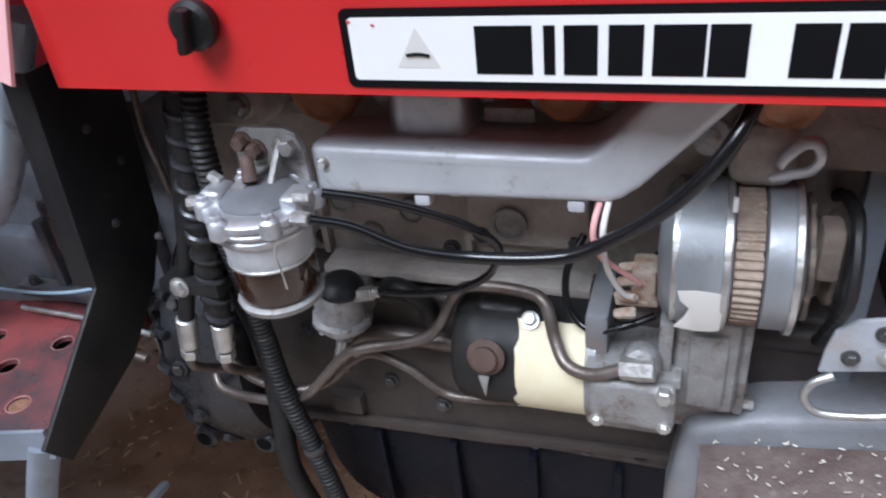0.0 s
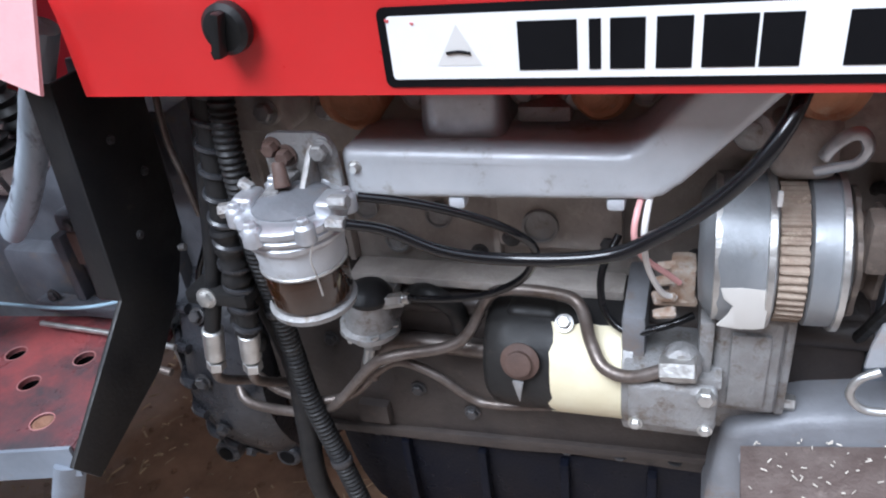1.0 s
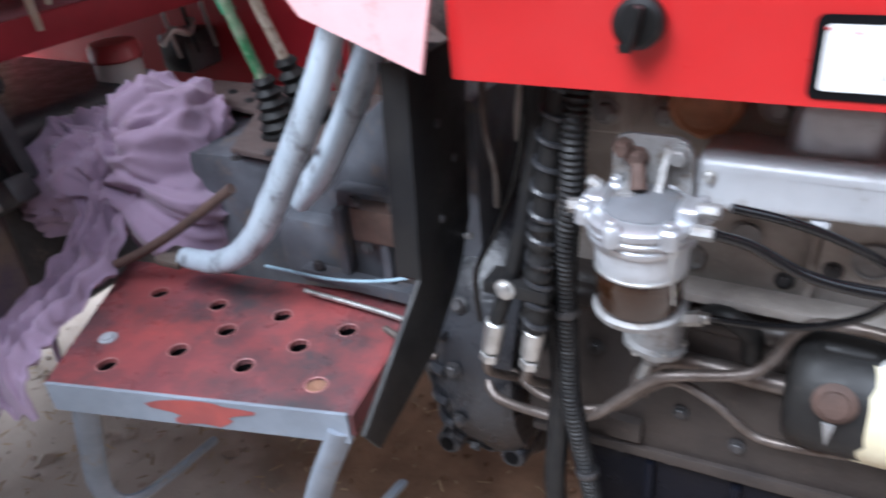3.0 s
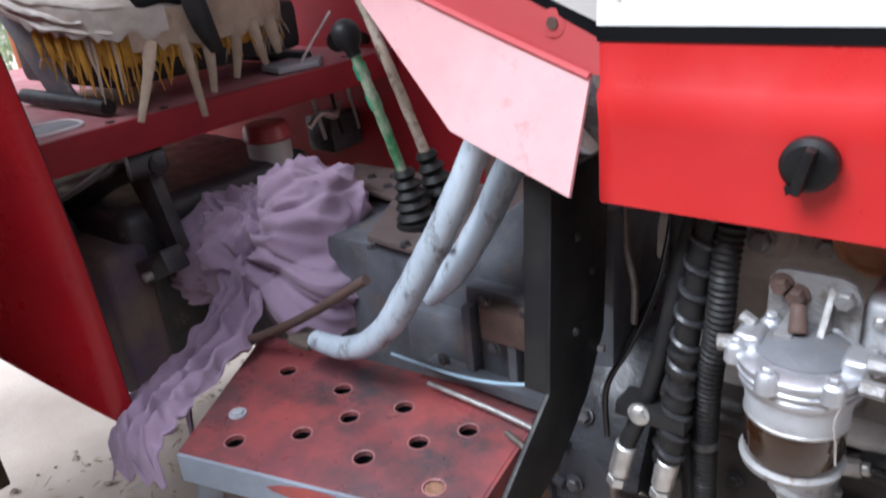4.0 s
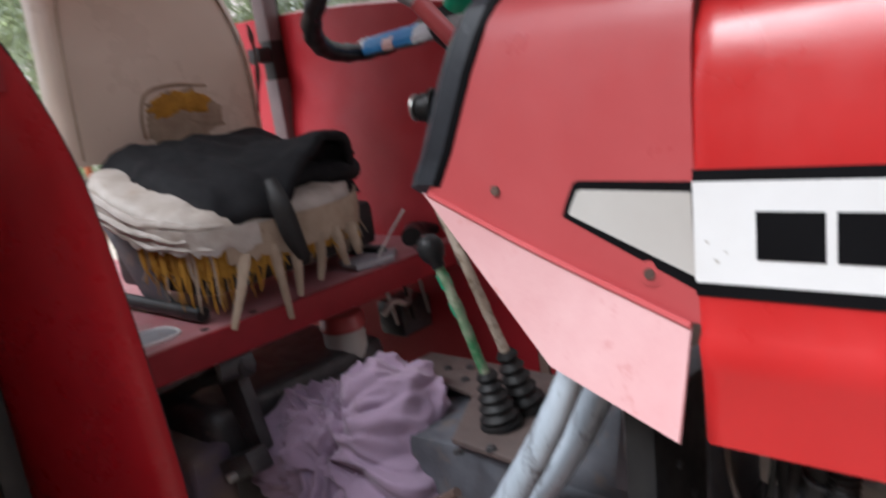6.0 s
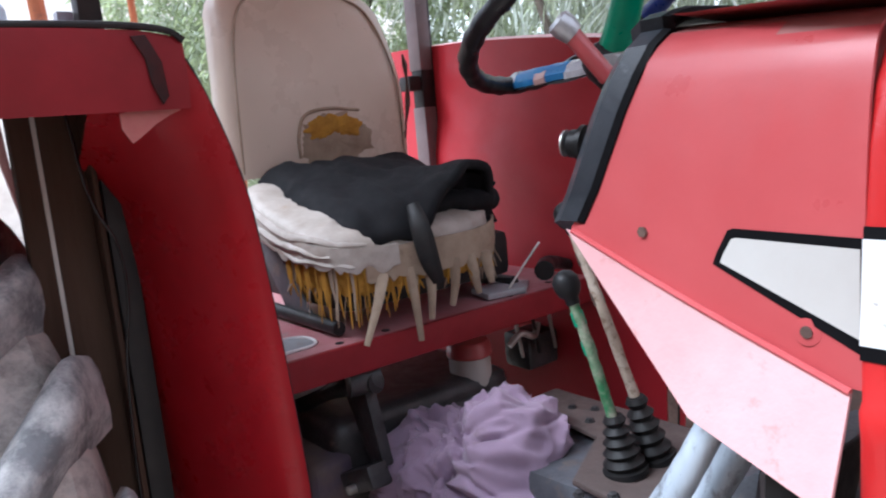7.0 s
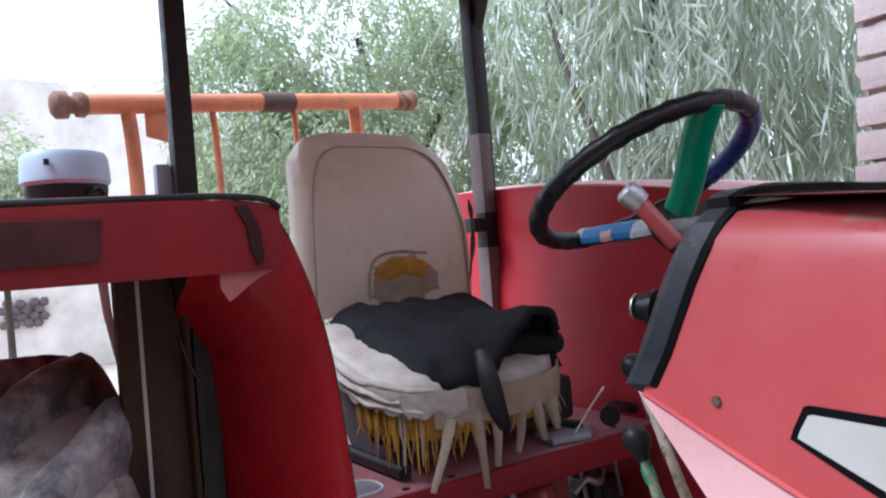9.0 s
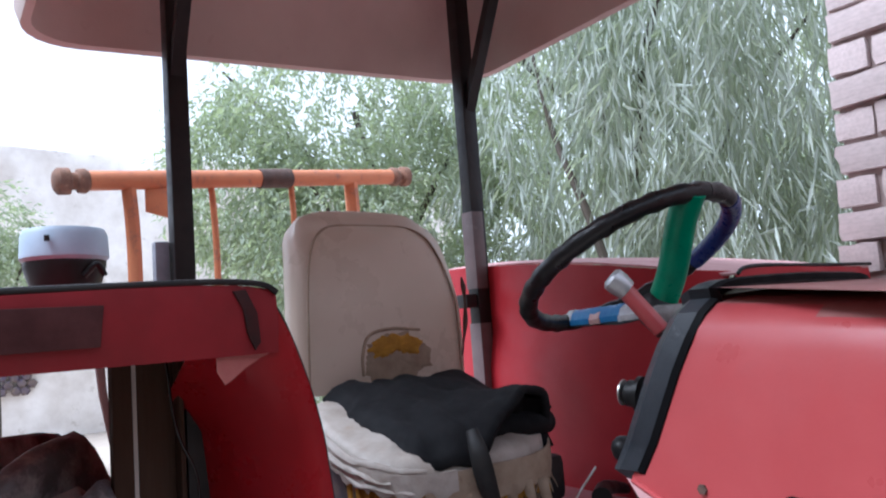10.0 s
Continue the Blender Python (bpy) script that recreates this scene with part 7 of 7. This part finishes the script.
bm = lathe(B(), [(-0.03, 0.022), (0.0, 0.032), (0.02, 0.032), (0.03, 0.026), (0.034, 0.01)], hub, NRM, 28)
part("hub", bm, PLASTIC, sw)
a = radians(-9)
bm = tube(B(), [hub + NRM * 0.01 + UX * 0.014, (hub + UX * 0.008).lerp(on_rim(a), 0.35), hub.lerp(on_rim(a), 0.75) + NRM * 0.004, on_rim(a)], lambda t: 0.0225 - 0.001 * t, 14, 6, flat=0.75)
part("spoke", bm, GREEN, sw, "green taped spoke")
a = radians(179)
bm = tube(B(), [hub + NRM * 0.01, hub.lerp(on_rim(a), 0.35), hub.lerp(on_rim(a), 0.75) + NRM * 0.004, on_rim(a)], 0.017, 4, 6, flat=0.55)
spoke = part("spoke", bm, PLASTIC, sw, "flat dark spoke")
for f0, f1, m, r, dip, lab in ((0.14, 0.36, WRAP, 0.0184, 0.0, "clear crumpled wrapping"), (0.34, 0.92, SKYTAPE, 0.0176, 0.0, "bright blue wrapping"), (0.56, 0.68, WRAP_PINK, 0.0150, -0.003, "pinkish printed patch"), (0.90, 0.985, WRAP, 0.0176, 0.0, "clear crumpled wrapping")):
    p, q = hub.lerp(on_rim(a), f0) + NRM * (0.008 + dip) + UY * dip * 1.6, hub.lerp(on_rim(a), f1) + NRM * (0.006 + dip) + UY * dip * 1.6
    part("spoke_wrap", rough_up(tube(B(), [p, p.lerp(q, 0.35), p.lerp(q, 0.7), q], r, 8, 4, flat=0.6), 0.0015, 90), m, spoke, lab)
col = thing("steering_column", (-0.4, MID, 1.3), "dark steering column with a red throttle lever", "steering column")
part("column", cyl(B(), hub - NRM * 0.03, (-0.32, 0.255, 1.36), 0.017, 0.02), PLASTIC, col)
bm = cyl(B(), (-0.398, 0.118, 1.456), (-0.365, 0.155, 1.39), 0.012, 0.012, 18)
lv = part("throttle_lever", bm, RED_OLD, col, "red-brown throttle lever")
part("lever_cap", lathe(B(), [(-0.012, 0.0145), (0.004, 0.0175), (0.014, 0.017), (0.018, 0.012)], (-0.398, 0.118, 1.456), Vector((-0.04, -0.05, 0.06)), 24), ALU, lv, "dull metal lever cap")
part("hub_cover", box(B(), -0.42, -0.34, 0.19, 0.31, 1.385, 1.425, 0.012), ALU_DIRTY, col)

# ---- lamp on the fender and the orange implement behind ----
lm = thing("work_lamp", (-1.87, -0.37, 1.5), "pale blue work lamp housing on the fender", "lamp")
bm = lathe(B(), [(0, 0.10), (0.01, 0.108), (0.07, 0.105), (0.085, 0.098), (0.09, 0.06)], (-1.87, -0.37, 1.655), (0, 0, 1), 36)
part("housing", bm, LAMP, lm)
part("lens_ring", rough_up(lathe(B(), [(0, 0.085), (0.05, 0.1), (0.065, 0.1)], (-1.87, -0.37, 1.59), (0, 0, 1), 36), 0.003, 30), PLASTIC, lm, "black lamp base")
part("mark", box(B(), -1.775, -1.765, -0.43, -0.418, 1.70, 1.715, 0.001), PLASTIC, lm)
part("stem", cyl(B(), (-1.87, -0.37, 1.48), (-1.87, -0.37, 1.6), 0.02), PLASTIC, lm)
part("cable", tube(B(), [(-1.78, -0.34, 1.61), (-1.77, -0.31, 1.64), (-1.775, -0.29, 1.61)], 0.008), PLASTIC, lm)
im = thing("orange_implement", (-2.1, 0.27, 0.0), "orange painted implement frame hitched behind the tractor", "implement")
pa, pb = Vector((-2.07, -0.275, 1.92)), Vector((-2.22, 0.86, 2.02))
part("cross_bar", rough_up(cyl(B(), pa, pb, 0.030, 0.030, 20), 0.002, 20), ORANGE, im)
d = (pb - pa).normalized()
for p, s in ((pa, -1), (pb, 1)):
    bm = lathe(B(), [(0.0, 0.030), (0.01, 0.038), (0.03, 0.036), (0.035, 0.026), (0.05, 0.026), (0.055, 0.040), (0.085, 0.040), (0.095, 0.028), (0.098, 0.012)], p, d * s, 18)
    part("end_ball", bm, RUST, im, "rusty turned end knob")
part("weld_sleeve", rough_up(cyl(B(), pa.lerp(pb, 0.49), pa.lerp(pb, 0.60), 0.034, 0.034, 20), 0.004, 40), RUST_DARK, im, "burnt weld sleeve")
for t, w, low in ((0.10, 0.05, 0.5), (0.335, 0.024, 0.6), (0.60, 0.022, 0.7), (0.83, 0.055, 0.6)):
    p = pa.lerp(pb, t)
    bm = tube(B(), [p, p + Vector((-0.02, 0.015, -0.15)), p + Vector((-0.03, 0.02, -0.4)), (p.x - 0.05, p.y + 0.02, low)], w * 0.5, 8, 4, flat=0.7)
    part("upright", bm, ORANGE, im)
p = pa.lerp(pb, 0.145)
part("gusset", prism(B(), [(p.y, p.z - 0.02), (p.y + 0.075, p.z - 0.015), (p.y + 0.075, p.z - 0.12), (p.y, p.z - 0.10)], "x", p.x - 0.005, p.x + 0.005, 0.001), ORANGE, im)
part("base_beam", box(B(), -2.22, -2.12, -0.4, 1.0, 0.45, 0.55, 0.008), ORANGE, im)
for y in (-0.3, 0.9):
    part("foot", box(B(), -2.2, -2.14, y - 0.03, y + 0.03, -0.03, 0.46, 0.005), ORANGE, im)

# ---- brick wall beyond the hood ----
wl = thing("brick_wall", (0.6, 1.6, 0), "rough mauve mud-brick wall with deep joints", "wall")
wl["kind"] = "structure"
X0, Y0, CH, BL = -0.735, 1.42, 0.092, 0.235
part("mortar_core", box(B(), X0 + 0.012, 3.2, Y0 + 0.020, Y0 + 0.30, -0.05, 3.1, 0.004), MORTAR, wl)
rnd = random.Random(11)
shapes = []
for k in range(6):
    bm = box(B(), 0, 1, 0, 1, 0, 1, 0)
    bmesh.ops.subdivide_edges(bm, edges=bm.edges[:], cuts=2, use_grid_fill=True)
    for v in bm.verts:
        e = sum(abs(c - 0.5) > 0.45 for c in v.co)
        v.co += Vector([rnd.uniform(-1, 1) * (0.018 + 0.012 * (e > 1)) for _ in range(3)]) * Vector((0.5, 0.25, 0.9)).length
        if e > 1:
            v.co = Vector((0.5, 0.5, 0.5)) + (v.co - Vector((0.5, 0.5, 0.5))) * 0.95
    finish(bm, 60)
    me = bpy.data.meshes.new("brick")
    bm.to_mesh(me)
    bm.free()
    me.materials.append(BRICK)
    shapes.append(me)
for row in range(8, 33):
    x = X0 - 0.028 + 0.055 * (row * CH - 1.5)
    first = BL if row % 2 else BL * 0.5
    k = 0
    while x < 1.3:
        w = first if k == 0 else BL
        ob = new("brick", rnd.choice(shapes))
        ob.matrix_world = Matrix.Translation((x + rnd.uniform(0, 0.008), Y0 + rnd.uniform(-0.009, 0.006), row * CH + rnd.uniform(-0.004, 0.004))) @ Matrix.Rotation(rnd.uniform(-0.02, 0.02), 4, "Y") @ Matrix.Diagonal((w - 0.010, 0.115, CH - 0.009, 1))
        ob.parent = wl
        ob.matrix_parent_inverse = Matrix.Translation(-Vector(wl.location))
        x += w
        k += 1


# ---- plain unseen wall, added behind the camera to block low sky light ----
yard = tagged(part("yard_wall", prism(B(), [(4.6, 8.5), (4.6, -3.0), (-5.0, -3.0), (-5.0, -3.3), (4.9, -3.3), (4.9, 8.5)], "z", -0.1, 3.6, 0.02), mat("brown_mud_plaster", (0.28, 0.215, 0.175), (0.21, 0.16, 0.13), 0.95, scale=2, bump=0.8, fine=30, dirt=(0.26, 0.2, 0.16), amount=0.4, spots=3, spec=0.1)), "unseen plain brown wall added to block low sky light", "wall", kind="structure")


# ---- trees ----
def leaves(count, crown, length, width, droop, seed, strand=12):
    """Narrow leaves hung on drooping twigs within a crown of several lobes: (centre, radii)."""
    r = np.random.RandomState(seed)
    v, f = [], []
    made = 0
    while made < count:
        c, rad = crown[r.randint(len(crown))]
        u = r.normal(size=3)
        u *= r.uniform(0.35, 1.0) ** 0.4 / np.linalg.norm(u)
        p = np.array(c) + u * rad
        d = np.array([r.normal() * 0.28, r.normal() * 0.28, -droop]) + u * 0.2
        d /= np.linalg.norm(d)
        for k in range(strand):
            a = r.normal(size=3) * (0.3 if droop > 0.6 else 0.55) + d * (0.9 + droop * 0.5)
            a /= np.linalg.norm(a)
            b = np.cross(a, r.normal(size=3))
            b /= np.linalg.norm(b) + 1e-6
            n = np.cross(a, b)
            ln, wd = length * r.uniform(0.6, 1.2), width * r.uniform(0.7, 1.2)
            q = p + r.normal(size=3) * length * 0.25
            i = len(v)
            v += [q, q + a * ln * 0.4 + b * wd + n * wd * 0.5, q + a * ln, q + a * ln * 0.4 - b * wd + n * wd * 0.5]
            f += [(i, i + 1, i + 2), (i, i + 2, i + 3)]
            p = p + d * length * 0.32
            made += 1
    return v, f


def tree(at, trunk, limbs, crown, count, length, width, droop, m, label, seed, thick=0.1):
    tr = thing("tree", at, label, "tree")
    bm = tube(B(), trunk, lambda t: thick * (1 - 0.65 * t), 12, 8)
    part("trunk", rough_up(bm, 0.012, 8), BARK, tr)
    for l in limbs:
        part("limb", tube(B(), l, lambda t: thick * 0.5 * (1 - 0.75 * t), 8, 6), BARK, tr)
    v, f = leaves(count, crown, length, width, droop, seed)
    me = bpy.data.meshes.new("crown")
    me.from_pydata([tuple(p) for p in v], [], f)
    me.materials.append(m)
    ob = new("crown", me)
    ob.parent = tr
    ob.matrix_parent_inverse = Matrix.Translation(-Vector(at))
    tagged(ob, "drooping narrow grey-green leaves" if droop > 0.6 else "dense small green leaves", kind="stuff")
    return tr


tree((-3.9, 4.9, 0), [(-3.9, 4.9, -0.1), (-4.0, 4.85, 1.2), (-4.25, 4.7, 2.4), (-4.6, 4.6, 3.8), (-4.7, 4.5, 5.0)],
     [[(-4.25, 4.7, 2.4), (-3.6, 4.2, 3.4), (-2.9, 3.8, 4.0)], [(-4.4, 4.65, 3.1), (-4.9, 4.0, 3.9), (-5.0, 3.4, 4.5)], [(-4.1, 4.8, 1.6), (-3.4, 4.9, 2.8), (-2.6, 5.0, 3.6)], [(-4.6, 4.6, 3.6), (-4.0, 5.0, 4.6), (-3.2, 5.3, 5.0)], [(-3.5, 3.75, -0.05), (-3.45, 3.6, 1.0), (-3.65, 3.5, 2.03), (-3.99, 3.5, 2.86), (-4.3, 3.6, 3.8)]],
     [((-3.3, 4.1, 3.2), (0.9, 0.8, 1.0)), ((-2.6, 4.6, 3.4), (0.9, 0.8, 1.1)), ((-4.5, 4.0, 3.6), (1.0, 0.8, 1.1)), ((-3.2, 4.7, 2.0), (1.0, 0.7, 0.9)), ((-4.4, 4.4, 2.0), (0.8, 0.7, 0.9)), ((-3.6, 5.2, 4.3), (1.4, 0.9, 1.0)), ((-2.2, 5.2, 2.3), (0.9, 0.8, 1.2)), ((-3.0, 3.9, 4.6), (1.2, 0.8, 0.7))],
     23000, 0.26, 0.012, 0.95, LEAF, "weeping grey-green tree with long narrow drooping leaves", 3, 0.11)
tree((-6.0, 3.0, 0), [(-6.0, 3.0, -0.1), (-6.05, 3.0, 1.0), (-5.9, 3.05, 2.2), (-6.2, 2.9, 3.6)],
     [[(-6.0, 3.0, 1.2), (-5.6, 2.4, 2.2), (-5.4, 1.9, 2.8)], [(-5.95, 3.0, 1.8), (-5.6, 3.5, 2.9), (-5.4, 4.0, 3.5)], [(-6.0, 3.0, 2.4), (-6.4, 2.2, 3.4), (-6.6, 1.7, 4.0)]],
     [((-5.6, 2.3, 2.3), (0.8, 0.9, 0.9)), ((-5.7, 3.2, 2.6), (0.8, 0.9, 1.0)), ((-5.9, 2.4, 3.5), (0.9, 1.1, 0.8)), ((-5.7, 2.5, 1.3), (0.7, 1.0, 0.8)), ((-5.6, 3.7, 1.5), (0.8, 0.8, 0.9)), ((-5.6, 3.9, 3.4), (0.9, 0.8, 0.9)), ((-6.2, 1.7, 2.9), (0.6, 0.6, 0.9))],
     46000, 0.085, 0.0135, 0.45, LEAF_SMALL, "dense bushy tree with small green leaves", 5, 0.09)
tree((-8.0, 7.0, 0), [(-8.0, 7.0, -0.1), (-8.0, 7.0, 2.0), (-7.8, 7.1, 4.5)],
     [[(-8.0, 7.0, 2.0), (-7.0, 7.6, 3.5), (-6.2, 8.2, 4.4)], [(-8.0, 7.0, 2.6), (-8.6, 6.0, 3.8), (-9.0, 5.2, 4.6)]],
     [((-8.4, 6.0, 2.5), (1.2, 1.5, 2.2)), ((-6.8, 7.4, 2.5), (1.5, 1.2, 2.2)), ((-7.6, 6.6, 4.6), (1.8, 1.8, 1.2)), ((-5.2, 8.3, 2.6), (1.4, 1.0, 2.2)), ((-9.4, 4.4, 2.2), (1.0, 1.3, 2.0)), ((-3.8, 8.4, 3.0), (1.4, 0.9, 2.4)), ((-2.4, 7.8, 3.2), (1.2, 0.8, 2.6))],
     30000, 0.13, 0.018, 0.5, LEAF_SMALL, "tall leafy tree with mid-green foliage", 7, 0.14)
tree((-9.5, -0.05, 0), [(-9.5, -0.05, -0.1), (-9.5, -0.05, 1.4), (-9.45, -0.1, 3.0)], [[(-9.5, -0.05, 1.6), (-9.3, -0.5, 2.3), (-9.2, -0.7, 2.8)], [(-9.5, -0.05, 1.6), (-9.3, 0.2, 2.4), (-9.3, 0.3, 2.9)]],
     [((-9.4, -0.3, 2.9), (0.5, 0.6, 0.55)), ((-9.4, 0.05, 2.4), (0.5, 0.4, 0.5)), ((-9.4, -0.6, 2.2), (0.5, 0.5, 0.8))], 7000, 0.10, 0.014, 0.3, LEAF_SMALL, "small leafy green tree in the open", 9, 0.05)

# ---- low rubble wall in the distance ----
rw = thing("earth_bank", (-14, 3, 0), "earth bank in the distance, haze put into its pale colour", "earth bank")
rw["kind"] = "structure"
# distance haze is put into the bank's pale material
bm = box(B(), -15.4, -14.0, -1.0, 9.5, -0.1, 4.9, 0.02)
bmesh.ops.subdivide_edges(bm, edges=bm.edges[:], cuts=14, use_grid_fill=True)
part("bank", rough_up(rough_up(bm, 0.3, 0.5), 0.12, 2.2), RUBBLE, rw)
rnd = random.Random(21)
for k in range(16):
    y, z = 0.15 + 0.17 * (k % 4) + 0.08 * (k // 4 % 2) + rnd.uniform(-0.02, 0.02), 0.82 + 0.115 * (k // 4)
    bm = lathe(B(), [(0, 0.05), (0.03, 0.078), (0.10, 0.08), (0.13, 0.05)], (-14.0, y, z), (1, rnd.uniform(-0.15, 0.15), rnd.uniform(-0.15, 0.15)), 6)
    part("bank_stone", rough_up(bm, 0.02, 9), DUSTY, rw, "brown stone set in the bank")
